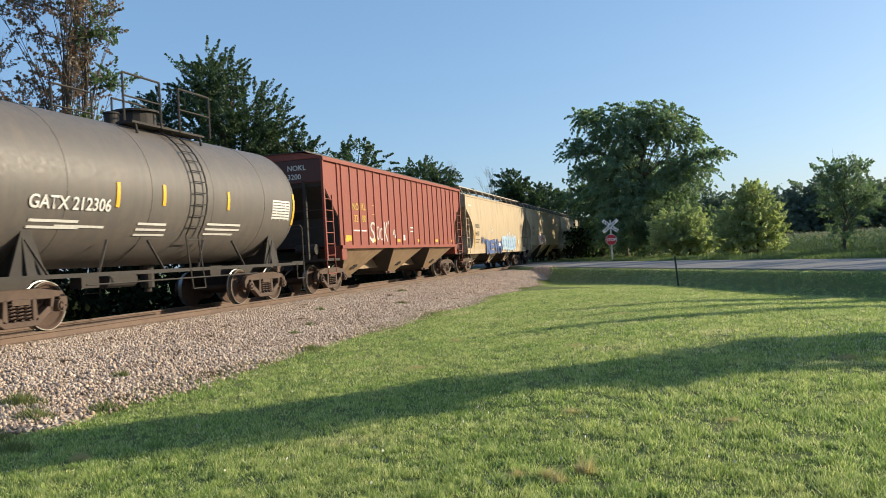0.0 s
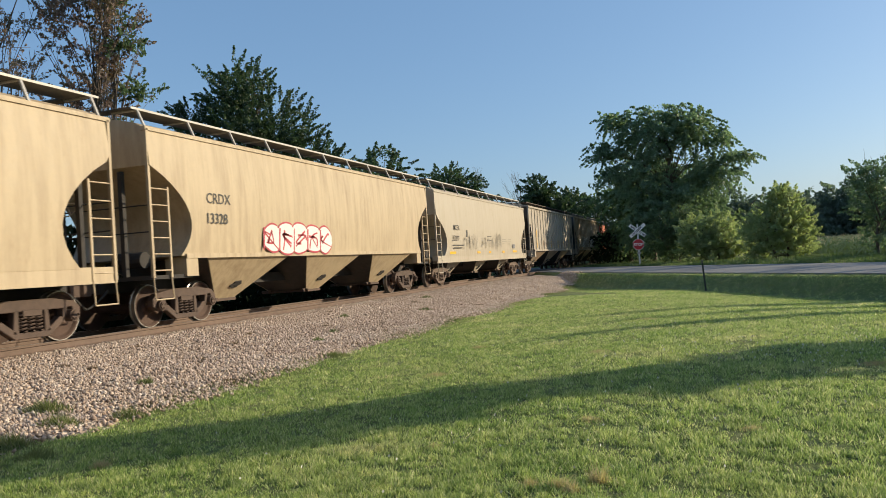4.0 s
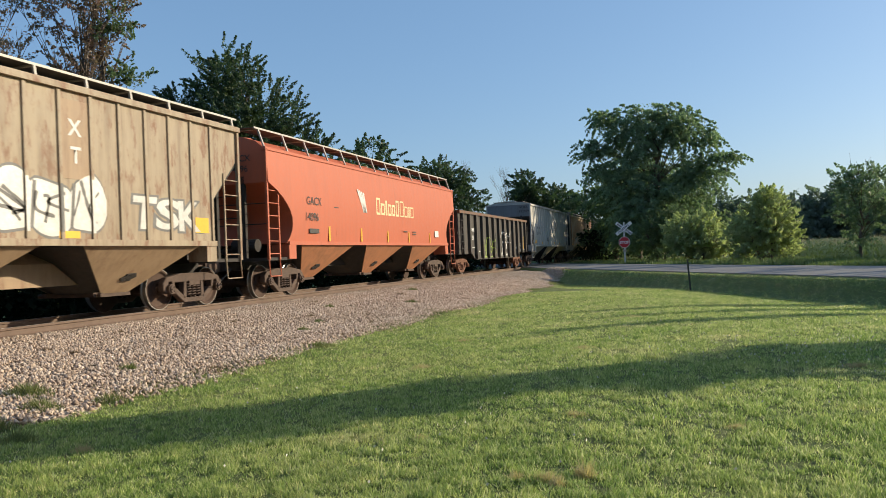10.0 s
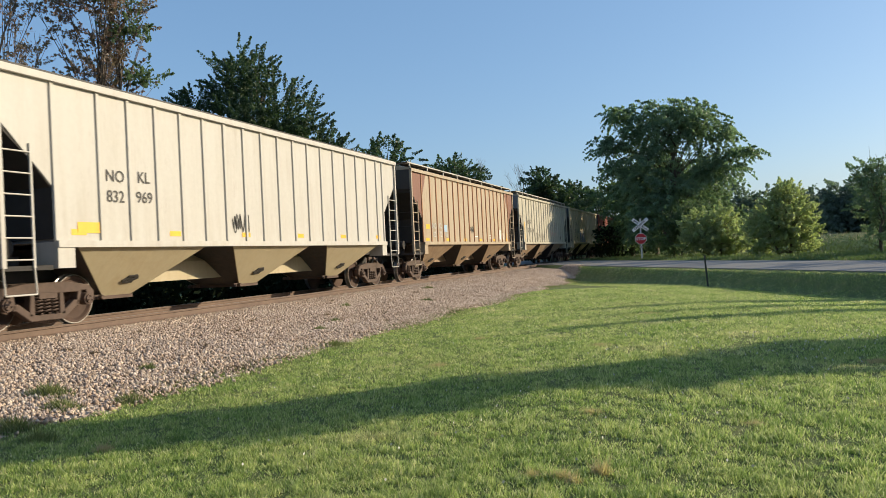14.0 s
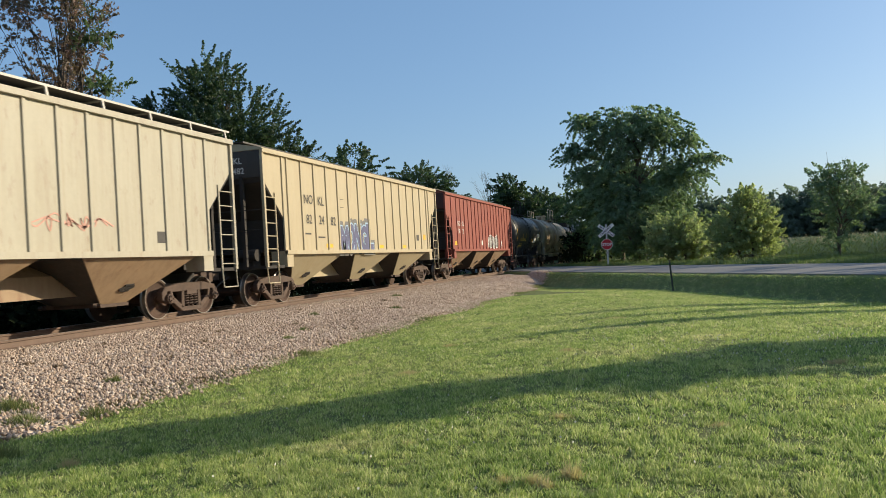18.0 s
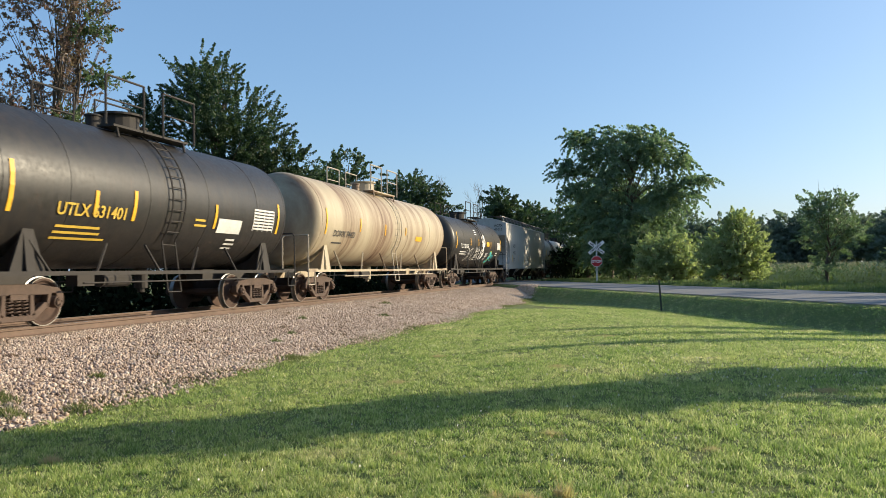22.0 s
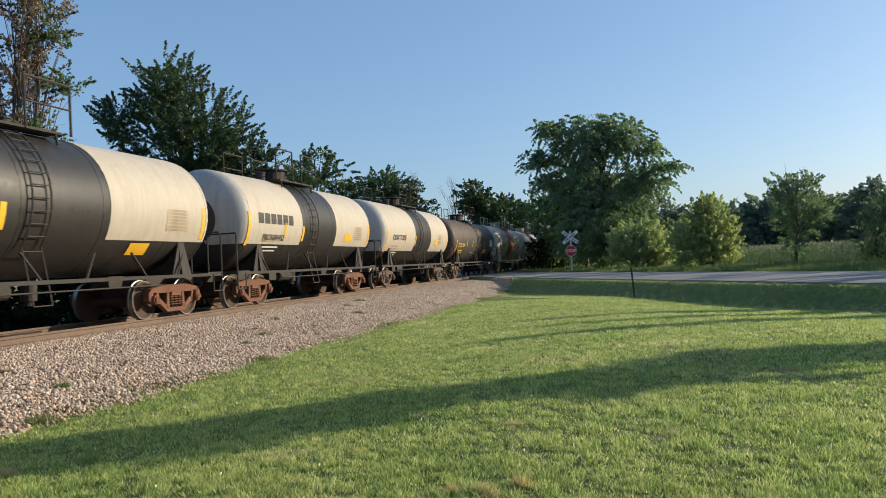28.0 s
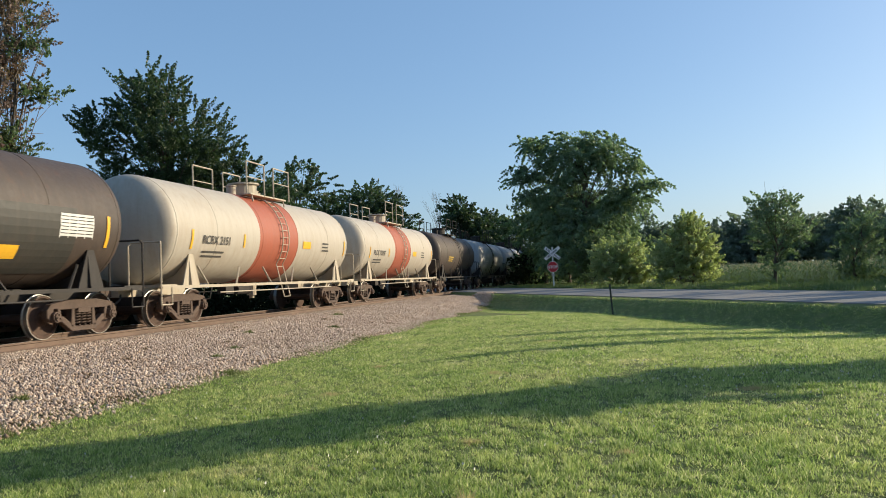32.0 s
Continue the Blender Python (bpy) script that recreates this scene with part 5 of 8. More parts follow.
# body red darkened for the shade on the red hoppers' ends
P_SHADERED = paint("shade_darkened_red_end_paint", (0.085, 0.028, 0.024), (0.05, 0.035, 0.03), dirt=0.6, rusty=0.06)
G_FAINT = plain("faint_grey_scrawl", (0.30, 0.27, 0.22), 0.7, 0, 0.3)
G_ASH = plain("ash_grey_spray_paint", (0.15, 0.145, 0.14), 0.6, 0, 0.3)
G_PLUM = plain("slate_purple_spray_paint", (0.10, 0.105, 0.20), 0.6, 0, 0.35, 4)
G_PALE = plain("pale_red_scrawl", (0.55, 0.30, 0.24), 0.7, 0, 0.3)
YPALE = plain("pale_yellow_lettering", (0.70, 0.58, 0.34), 0.7, 0, 0.15)
P_ORANGEBAY = paint("dusty_orange_bay_paint", (0.46, 0.20, 0.10), (0.22, 0.12, 0.07), dirt=0.7, rusty=0.1)
TRAIN = []


def head_cap(car, R, cz, L, e, low, mat):
    """The painted upper part of a dished tank end, a little proud of the shell."""
    head, n, m = 0.55, 8, 30
    a0 = (low - cz) / R
    bm = bmesh.new()
    rows = []
    for j in range(n + 1):
        d = j / n * 0.985
        y = L - head + head * d
        r = R * math.sqrt(max(0.0, 1 - d ** 2.3)) + 0.010
        lim = math.asin(max(-1.0, min(1.0, (R * math.sin(a0)) / r))) if r > abs(R * math.sin(a0)) else -math.pi / 2
        rows.append([bm.verts.new((r * math.cos(lim + (math.pi - 2 * lim) * k / m), e * (y + 0.004), cz + r * math.sin(lim + (math.pi - 2 * lim) * k / m))) for k in range(m + 1)])
    for r0, r1 in zip(rows, rows[1:]):
        for k in range(m):
            bm.faces.new((r0[k], r0[k + 1], r1[k + 1], r1[k]))
    bm.faces.new(rows[-1])
    bmesh.ops.recalc_face_normals(bm, faces=bm.faces[:])
    ob = part("painted_head", bm, mat, car)
    ob.data.polygons.foreach_set("use_smooth", np.ones(len(ob.data.polygons), bool))


def place_car(car, lead, tc):
    """lead: where the first wheel stands at the start."""
    TRAIN.append((car, lead + WB / 2 + tc / 2))


def flat_marks(car, hw, rows, mat, size=0.36):
    for body, y, z in rows:
        letters(car, "reporting_mark", body, size, hw + 0.012, y, z, mat, 0.002)


def reflectors(car, hw, hl, z, n, mat=None, w=0.5, h=0.11):
    for k in range(n):
        y = -hl + 1.7 + k * (2 * hl - 3.4) / (n - 1)
        bm = bmesh.new()
        box(bm, hw + 0.002, hw + 0.006, y - w / 2, y + w / 2, z, z + h)
        part("reflector", bm, mat or YELLOW, car, "yellow reflective strip")


def end_marks(car, hl, x, z, lines, mat):
    for k, body in enumerate(lines):
        me = text_mesh(body, 0.24, 0.003)
        ob = new("end_mark", me)
        if not me.materials:
            me.materials.append(mat)
        ob.material_slots[0].link = 'OBJECT'
        ob.material_slots[0].material = mat
        ob.parent = car
        ob.matrix_basis = Matrix.Translation((x, -hl + 0.016, z - k * 0.28)) @ pose(0, 0, 0, 90, 0, 0)


def tank_marks(car, on, mat, mark, y, z, size=0.36, bar_w=1.5, bar_rows=2):
    shell_text(car, on, mark, size, y, z, mat, 0.006)
    shell_bars(car, on, y + 0.1, z - 0.26, mat, bar_rows, bar_w, len(mark))


def ticks(car, on, rows, mat=None, w=0.05):
    for y, z0, z1 in rows:
        shell_patch(car, on, y - w, y + w, z0, z1, mat or YELLOW, "reflector", label="yellow reflective strip")


def round_decal(car, x, y, z, r=0.17):
    """A white disc with a red ring and slash."""
    disc, ring = bmesh.new(), bmesh.new()
    pts = [(math.cos(k * math.pi / 12), math.sin(k * math.pi / 12)) for k in range(24)]
    prism(disc, [(y + r * a, z + r * b) for a, b in pts], "x", x, x + 0.003)
    for (a, b), (c, d) in zip(pts, pts[1:] + pts[:1]):
        ring.faces.new([ring.verts.new((x + 0.006, y + q * u, z + q * v)) for q, u, v in ((r * 0.82, a, b), (r, a, b), (r, c, d), (r * 0.82, c, d))])
    ring.faces.new([ring.verts.new((x + 0.007, y + u, z + v)) for u, v in ((-r * 0.55, r * 0.65), (-r * 0.65, r * 0.55), (r * 0.55, -r * 0.65), (r * 0.65, -r * 0.55))])
    ob = part("warning_decal", disc, WHITE_BAR, car, "round white decal with a red ring")
    part("decal_ring", ring, RUST_CHORD, ob)


def build_train():
    # dark grey tank car
    c, on, L = tank_car([(1.0, P_GREY)], 8.5, "dark grey tank car with white markings on the rails", R=1.60, cz=2.75, over=1.45, ladder_y=0.5)
    tank_marks(c, on, WHITE_BAR, "GATX 212306", -4.42, 2.21, 0.34)
    ticks(c, on, [(-2.2, 2.3, 2.8), (-0.75, 2.4, 2.85), (1.76, 2.4, 2.85), (5.15, 2.1, 3.0)])
    shell_bars(c, on, -3.7, 1.85, WHITE_BAR, 1, 1.3, 2)
    shell_bars(c, on, -1.46, 1.95, WHITE_BAR, 3, 1.1, 5)
    shell_bars(c, on, 1.0, 2.0, WHITE_BAR, 3, 1.6, 6)
    data_panel(c, on, 3.95, 2.22, WHITE_BAR, 0.95, 0.5)
    place_car(c, 10.62, 8.5)
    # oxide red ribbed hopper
    c, hw, hl = ribbed_hopper(P_RED, 13.47, "oxide red ribbed covered hopper car with graffiti", rib_at=(-5.14, 0.72), hopper_mat=P_HOPDUST, end_mat=P_SHADERED)
    flat_marks(c, hw, [("NO", -5.75, 2.74), ("KL", -5.05, 2.76), ("32", -5.75, 2.33), ("00", -5.05, 2.34)], YEL_TXT, 0.34)
    reflectors(c, hw, hl, 1.64, 6, w=0.38)
    bars(c, [(-6.43, -5.98, 1.67, 0.18)], hw + 0.007, YELLOW, "reflector")
    letter_piece(c, "S", -4.34, -3.82, 1.66, 2.36, hw, G_CHROME, None, 11, bold=0.0)
    letter_piece(c, "OC", -3.66, -3.02, 1.70, 2.22, hw, G_CHROME, None, 12, bold=0.0)
    letter_piece(c, "K", -2.92, -2.45, 1.66, 2.40, hw, G_CHROME, None, 13, bold=0.0)
    spray_strokes(c, [[(-4.4, 1.9), (-4.25, 1.75), (-4.05, 1.62), (-3.9, 1.7)], [(-2.4, 2.3), (-2.3, 2.45)], [(-1.9, 1.9), (-1.75, 2.1), (-1.7, 1.8), (-1.5, 2.05)]], hw, G_WHITE, 0.05, 14)
    bars(c, [(-3.95, -3.6, 2.62, 0.025), (-3.95, -3.6, 2.95, 0.025)], hw + 0.003, YEL_TXT)
    bars(c, [(0.2, 0.6, 2.2, 0.05), (0.2, 0.55, 2.05, 0.05), (-0.75, -0.5, 1.7, 0.22), (-5.8, -4.6, 2.0, 0.05)], hw + 0.003, WHITE_BAR)
    end_marks(c, hl, 0.35, 3.95, ("NOKL", "3200"), WHITE_BAR)
    place_car(c, 23.48, 13.47)
    # tan curved hopper with blue graffiti
    c, hw, hl = smooth_hopper(P_TAN, 13.2, "tan curved-side covered hopper car with blue graffiti", deep=True, zt=4.12, roof=4.46)
    flat_marks(c, hw, [("CRDX", -6.5, 2.42), ("14363", -6.55, 2.0)], BLACK_TXT, 0.33)
    letter_piece(c, "REVM", -4.1, -0.1, 1.02, 1.74, hw, G_BLUE, G_ASH, 21, rim_w=0.02, bold=0.045, lean=-0.05)
    bubble_row(c, 0.15, 4.4, 1.08, 2.05, hw, G_LBLUE, G_WHITE, G_BLUE, 6, 22)
    graffiti(c, -5.2, -4.4, 1.5, 1.95, hw, (None, G_BLUE), 23, 2, stroke=0.03)
    bars(c, [(-6.8, -6.7, 1.34, 0.95), (-4.5, -4.42, 1.3, 0.5), (4.9, 4.98, 1.3, 0.4)], hw + 0.002, YELLOW, "reflector")
    bars(c, [(-6.5, -5.6, 1.75, 0.04), (-6.5, -5.8, 1.62, 0.04)], hw + 0.002, BLACK_TXT)
    bars(c, [(-7.75, -7.1, 3.58, 0.07)], hw - 0.01, WHITE_BAR)
    end_marks(c, hl, 0.55, 3.75, ("CRDX", "14363"), BLACK_TXT)
    round_decal(c, hw + 0.002, -2.55, 2.32)
    round_decal(c, hw + 0.002, 2.45, 2.22)
    bars(c, [(-0.95, -0.45, 1.42, 0.16), (5.25, 5.45, 1.55, 0.28)], hw + 0.012, WHITE_BAR, "data_plate")
    place_car(c, 41.01, 13.2)
    # tan curved hopper with red graffiti
    c, hw, hl = smooth_hopper(P_TAN, 13.48, "dusty tan curved-side covered hopper car", deep=False, zt=4.12)
    flat_marks(c, hw, [("CRDX", -6.5, 2.68), ("13328", -6.55, 2.22)], BLACK_TXT, 0.34)
    graffiti(c, -4.2, -0.4, 1.52, 2.3, hw, (G_WHITE, G_RED), 31, 5, stroke=0.07)
    place_car(c, 58.43, 13.48)
    # cream curved hopper
    c, hw, hl = smooth_hopper(P_CREAM, 13.62, "cream white curved-side covered hopper car", deep=True, steel=PALE_STEEL, boards=10, cutz=2.95)
    flat_marks(c, hw, [("MCEX", -6.2, 2.44), ("350077", -6.4, 1.96)], BLACK_TXT, 0.34)
    bars(c, [(-6.36, -4.7, 1.74, 0.045), (-6.3, -5.0, 1.62, 0.045), (-4.3, -4.05, 2.15, 0.32), (-0.6, 0.2, 2.0, 0.03), (-0.6, 0.2, 2.2, 0.03)], hw + 0.002, BLACK_TXT)
    bars(c, [(2.4, 3.3, 2.08, 0.03), (2.4, 3.4, 1.96, 0.03), (2.4, 2.9, 1.84, 0.03), (3.7, 4.4, 2.08, 0.03), (3.7, 4.5, 1.96, 0.03), (3.7, 4.2, 1.84, 0.03)], hw + 0.002, G_FAINT)
    bars(c, [(4.75, 5.3, 1.62, 0.22)], hw + 0.002, P_SHADEGREY, "data_plate")
    bars(c, [(-6.74, -5.87, 1.37, 0.11), (-2.43, -1.9, 1.37, 0.10), (-0.29, 0.1, 1.37, 0.10), (2.5, 2.95, 1.37, 0.10), (4.9, 5.9, 1.37, 0.11)], hw - 0.045, YELLOW, "reflector")
    graffiti(c, -4.7, -2.4, 1.55, 2.35, hw, (None, G_FAINT), 41, 3, stroke=0.022)
    graffiti(c, -1.6, 1.4, 1.6, 2.2, hw, (None, G_FAINT), 42, 3, stroke=0.018)
    graffiti(c, 0.9, 2.2, 1.5, 2.5, hw, (None, G_FAINT), 43, 2, stroke=0.03)
    place_car(c, 76.09, 13.62)
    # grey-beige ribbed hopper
    c, hw, hl = ribbed_hopper(P_BEIGE, 13.98, "grimy grey-beige ribbed covered hopper car", end_mat=P_SHADEDARK, boards=14, hopper_mat=P_HOPDUST, board_mat=STEEL_DIRT)
    flat_marks(c, hw, [("TS", -6.4, 2.75)], WHITE_BAR, 0.28)
    bars(c, [(-6.0, -5.9, 1.65, 1.2), (-1.12, -1.0, 1.66, 0.5), (1.62, 1.74, 1.66, 0.5), (4.15, 4.25, 1.63, 0.5), (6.45, 6.57, 1.63, 0.8)], hw + 0.003, YELLOW, "reflector")
    graffiti(c, -2.7, -1.4, 1.9, 2.8, hw, (None, G_BLACK), 51, 1, stroke=0.03)
    graffiti(c, -4.0, 4.0, 1.62, 2.2, hw, (None, P_HOPDUST), 52, 9, stroke=0.02)
    bars(c, [(4.42, 4.78, 1.79, 0.35), (5.1, 5.45, 1.79, 0.35)], hw + 0.003, P_SHADEGREY, "data_plate")
    place_car(c, 93.88, 13.98)
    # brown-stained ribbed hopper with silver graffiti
    c, hw, hl = ribbed_hopper(P_BROWN, 13.34, "rust-stained tan ribbed covered hopper car with silver graffiti", rib_at=(-5.38, 0.765), end_mat=P_SHADEDARK, boards=14, hopper_mat=P_HOPDUST)
    bars(c, [(-6.1, -5.42, 1.58, 0.98), (-5.34, -4.62, 1.58, 0.98), (-4.56, -3.9, 1.58, 0.98)], hw + 0.002, BLACK_TXT, "number_patch")
    for body, y, z in (("NO", -6.05, 2.15), ("KL", -5.28, 2.17), ("82", -6.05, 1.74), ("71", -5.25, 1.75), ("71", -4.48, 1.76)):
        letters(c, "reporting_mark", body, 0.36, hw + 0.012, y, z, WHITE_BAR, 0.006)
    graffiti(c, -4.6, 0.2, 1.62, 2.55, hw, (G_ASH, G_WHITE), 61, 5, stroke=0.06)
    graffiti(c, 0.7, 3.4, 1.60, 2.70, hw, (G_CHROME, G_ASH), 62, 3, stroke=0.07)
    bars(c, [(2.30, 2.98, 2.62, 1.45)], hw + 0.002, P_HOPDUST, "painted_patch")
    letters(c, "reporting_mark", "X", 0.42, hw + 0.012, 2.5, 3.42, WHITE_BAR, 0.01)
    letters(c, "reporting_mark", "T", 0.42, hw + 0.012, 2.5, 2.92, WHITE_BAR, 0.01)
    letter_piece(c, "TSK", 4.05, 6.35, 1.78, 2.42, hw, G_CHROME, G_ASH, 63, rim_w=0.05, bold=0.03)
    bars(c, [(-6.76, -6.25, 2.0, 0.32), (-6.8, -6.7, 1.6, 1.08), (-4.4, -3.95, 1.54, 0.13), (-1.6, -1.1, 1.54, 0.13), (2.2, 2.7, 1.54, 0.13), (6.2, 6.7, 1.7, 0.35)], hw + 0.004, YELLOW, "reflector")
    place_car(c, 112.03, 13.34)
    # orange curved hopper
    c, hw, hl = smooth_hopper(P_ORANGE, 13.71, "faded orange curved-side covered hopper car", deep=False, zt=4.0, boards=14, hopper_mat=P_ORANGEBAY, cutz=3.1)
    flat_marks(c, hw, [("GACX", -6.35, 2.62), ("14096", -6.45, 2.15)], BLACK_TXT, 0.34)
    # maker's emblem and name as plain pale shapes
    for k in range(4):
        bm = bmesh.new()
        y = -2.72 + k * 0.16
        prism(bm, [(y, 3.30 - 0.03 * k), (y + 0.09, 3.32 - 0.03 * k), (y + 0.62 - k * 0.10, 2.55), (y + 0.50 - k * 0.10, 2.55)], "x", hw + 0.002, hw + 0.008)
        part("emblem_stroke", bm, WHITE_BAR, c, "pale painted emblem stroke")
    for y, w, h in ((-1.08, 0.36, 0.60), (-0.64, 0.34, 0.42), (-0.22, 0.16, 0.54), (0.04, 0.32, 0.42), (0.44, 0.28, 0.42), (0.82, 0.32, 0.60), (1.26, 0.40, 0.60), (1.74, 0.34, 0.42), (2.16, 0.18, 0.42), (2.42, 0.34, 0.42)):
        bm = bmesh.new()
        t = 0.075 if y < 1.2 else 0.05
        for a0, a1, b0, b1 in ((y, y + t, 2.53, 2.53 + h), (y + w - t, y + w, 2.53, 2.53 + h), (y + t, y + w - t, 2.53, 2.53 + t), (y + t, y + w - t, 2.53 + h - t, 2.53 + h)):
            box(bm, hw + 0.002, hw + 0.006, a0, a1, b0, b1)
        part("name_shape", bm, YPALE, c, "pale painted name shape")
    bars(c, [(-4.9, -4.8, 1.56, 0.45), (-2.45, -2.36, 1.56, 0.45), (-0.05, 0.03, 1.55, 0.42), (2.18, 2.26, 1.55, 0.42), (4.75, 4.83, 1.55, 0.42)], hw - 0.02, YELLOW, "reflector")
    bars(c, [(5.4, 5.9, 1.80, 0.26)], hw + 0.002, WHITE_BAR, "data_plate")
    bars(c, [(1.6, 2.0, 1.95, 0.04), (2.6, 3.0, 1.95, 0.04), (2.6, 3.0, 1.86, 0.04), (-4.5, -4.2, 2.6, 0.03), (-6.2, -5.6, 1.78, 0.14)], hw + 0.002, BLACK_TXT)
    end_marks(c, hl, 0.4, 3.7, ("GACX", "14096"), BLACK_TXT)
    place_car(c, 129.64, 13.71)
    # black gondola
    c, hw, hl = gondola(P_GONDOLA, 12.99, "sooty black open gondola car with rusty top rail and graffiti")
    letters(c, "reporting_mark", "WRWK", 0.25, hw + 0.012, -6.02, 2.18, WHITE_BAR, 0.010)
    letters(c, "reporting_mark", "4159", 0.31, hw + 0.012, -5.95, 1.74, WHITE_BAR, 0.010)
    def over_stakes(y, z, o):
        near = abs((y + 7.5 + 0.625) % 1.25 - 0.625) < 0.125
        return (hw + o + (0.140 if near and z > 1.0 else 0.0), y, z)
    spray_strokes(c, [[(0.62, 1.05), (0.5, 1.5), (0.72, 2.05), (1.08, 2.25), (1.2, 1.9)], [(0.62, 1.05), (0.8, 0.88), (1.0, 1.15), (0.85, 1.5), (1.05, 1.68), (1.35, 1.6), (1.5, 1.3), (1.35, 1.05), (1.1, 0.82), (0.98, 1.0)],
                      [(1.35, 1.05), (1.55, 0.85), (1.5, 1.1)], [(1.42, 2.2), (1.62, 2.3), (1.95, 2.1), (1.85, 1.75), (1.55, 1.45), (1.62, 1.3), (1.75, 1.1), (2.1, 0.88), (2.25, 0.95), (1.7, 0.86)], [(1.95, 2.1), (2.15, 2.22), (2.3, 2.1), (2.2, 1.85), (2.35, 1.65)],
                      [(2.35, 2.0), (2.62, 2.28), (2.9, 2.1), (2.72, 1.75), (2.88, 1.6), (3.0, 1.3), (2.85, 0.95), (2.5, 0.84), (2.62, 1.0)], [(2.5, 1.62), (2.72, 1.62), (2.78, 1.25), (2.6, 1.05)], [(1.95, 1.55), (2.2, 1.3)], [(2.2, 1.58), (1.98, 1.3)], [(2.08, 1.66), (2.08, 1.24)]], hw, G_WHITE, 0.07, 71, over_stakes)
    spray_strokes(c, [[(-3.6, 1.0), (-3.55, 1.7), (-3.3, 1.92), (-3.1, 1.6), (-3.15, 1.0), (-2.9, 0.85), (-2.8, 1.5), (-2.6, 1.9), (-2.35, 1.7), (-2.4, 1.1)], [(-3.4, 1.1), (-3.25, 1.4), (-3.1, 1.15), (-2.95, 1.5)],
                      [(-2.3, 0.85), (-2.25, 1.6), (-2.05, 1.88), (-1.85, 1.6), (-1.9, 1.2), (-1.6, 1.1), (-1.45, 1.6), (-1.2, 1.75), (-1.15, 1.2), (-1.3, 0.9), (-1.9, 0.82), (-3.5, 0.84)], [(-2.1, 1.3), (-1.7, 1.4), (-1.3, 1.3)]], hw, G_GREEN, 0.06, 72, over_stakes)
    bars(c, [(-6.3, -5.6, 1.32, 0.06), (-5.45, -5.1, 1.32, 0.06), (-6.3, -5.8, 1.16, 0.06), (-4.6, -4.1, 1.12, 0.05), (6.0, 6.14, 1.4, 0.22), (6.2, 6.34, 1.4, 0.22), (6.05, 6.4, 1.1, 0.22), (4.75, 5.0, 1.25, 0.12), (7.1, 7.6, 1.2, 0.05)], hw + 0.003, WHITE_BAR)
    bars(c, [(-0.55, 0.0, 1.3, 0.88)], hw + 0.004, G_BLACK, "painted_patch")
    bars(c, [(-3.8, -3.7, 1.15, 0.45), (-1.4, -1.3, 1.15, 0.45), (4.1, 4.2, 1.15, 0.45), (7.05, 7.12, 1.25, 0.85)], hw + 0.006, YELLOW, "reflector")
    place_car(c, 147.58, 12.99)
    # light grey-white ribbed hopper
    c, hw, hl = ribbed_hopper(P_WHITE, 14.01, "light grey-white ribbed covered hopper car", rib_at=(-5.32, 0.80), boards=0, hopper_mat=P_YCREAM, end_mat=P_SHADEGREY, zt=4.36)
    flat_marks(c, hw, [("NO", -5.92, 2.65), ("KL", -5.11, 2.68), ("832", -6.0, 2.26), ("969", -5.22, 2.28)], BLACK_TXT, 0.32)
    reflectors(c, hw, hl, 1.62, 6, w=0.36)
    bars(c, [(-6.7, -6.16, 1.66, 0.2)], hw + 0.007, YELLOW, "reflector")
    graffiti(c, -1.9, -1.2, 1.7, 2.2, hw, (None, BLACK_TXT), 73, 2, stroke=0.03)
    end_marks(c, hl, 0.75, 4.1, ("NOKL", "832969"), BLACK_TXT)
    place_car(c, 164.74, 14.01)
    # rust-streaked ribbed hopper
    c, hw, hl = ribbed_hopper(P_RUSTTAN, 13.48, "cream ribbed covered hopper car with rust-brown ribs", rib_at=(-5.17, 0.76), rib_mat=P_RUSTRIB, corner_mat=P_RUSTEND, end_mat=P_SHADEDARK, boards=9, hopper_mat=P_HOPDUST)
    for body, y, z in (("NO", -5.75, 2.07), ("KL", -5.05, 2.09), ("82", -5.78, 1.72), ("72", -5.07, 1.73), ("06", -4.33, 1.74)):
        letters(c, "reporting_mark", body, 0.32, hw + 0.012, y, z, G_CHROME, 0.006)
    bars(c, [(-6.54, -6.1, 2.03, 0.2), (6.3, 6.45, 1.6, 0.4)], hw + 0.004, YELLOW, "reflector")
    reflectors(c, hw, hl, 1.56, 6, w=0.42)
    bars(c, [(4.9, 5.2, 1.65, 0.5), (5.5, 5.75, 1.65, 0.35), (2.9, 3.4, 1.7, 0.05), (2.9, 3.3, 1.82, 0.05), (0.1, 0.8, 1.75, 0.05)], hw + 0.003, WHITE_BAR)
    bars(c, [(-4.3, -3.9, 1.95, 0.3)], hw + 0.003, G_LBLUE, "paint_patch")
    graffiti(c, -0.6, 0.2, 1.9, 2.3, hw, (None, G_BLACK), 74, 2, stroke=0.03)
    end_marks(c, hl, 0.35, 3.95, ("NOKL", "827206"), BLACK_TXT)
    place_car(c, 183.01, 13.48)
    # pale grey-cream ribbed hopper
    c, hw, hl = ribbed_hopper(P_PALE, 13.7, "pale grey-cream ribbed covered hopper car", rib_at=(-5.29, 0.765), end_mat=P_SHADEGREY, boards=12, hopper_mat=P_HOPDUST)
    flat_marks(c, hw, [("NO", -5.94, 2.67), ("KL", -5.15, 2.69), ("82", -5.9, 2.14), ("05", -5.17, 2.14), ("74", -4.42, 2.13)], BLACK_TXT, 0.36)
    graffiti(c, -3.9, -0.9, 1.62, 2.2, hw, (None, G_FAINT), 81, 2, stroke=0.05)
    graffiti(c, 1.6, 3.8, 1.9, 2.25, hw, (None, G_PALE), 82, 2, stroke=0.03)
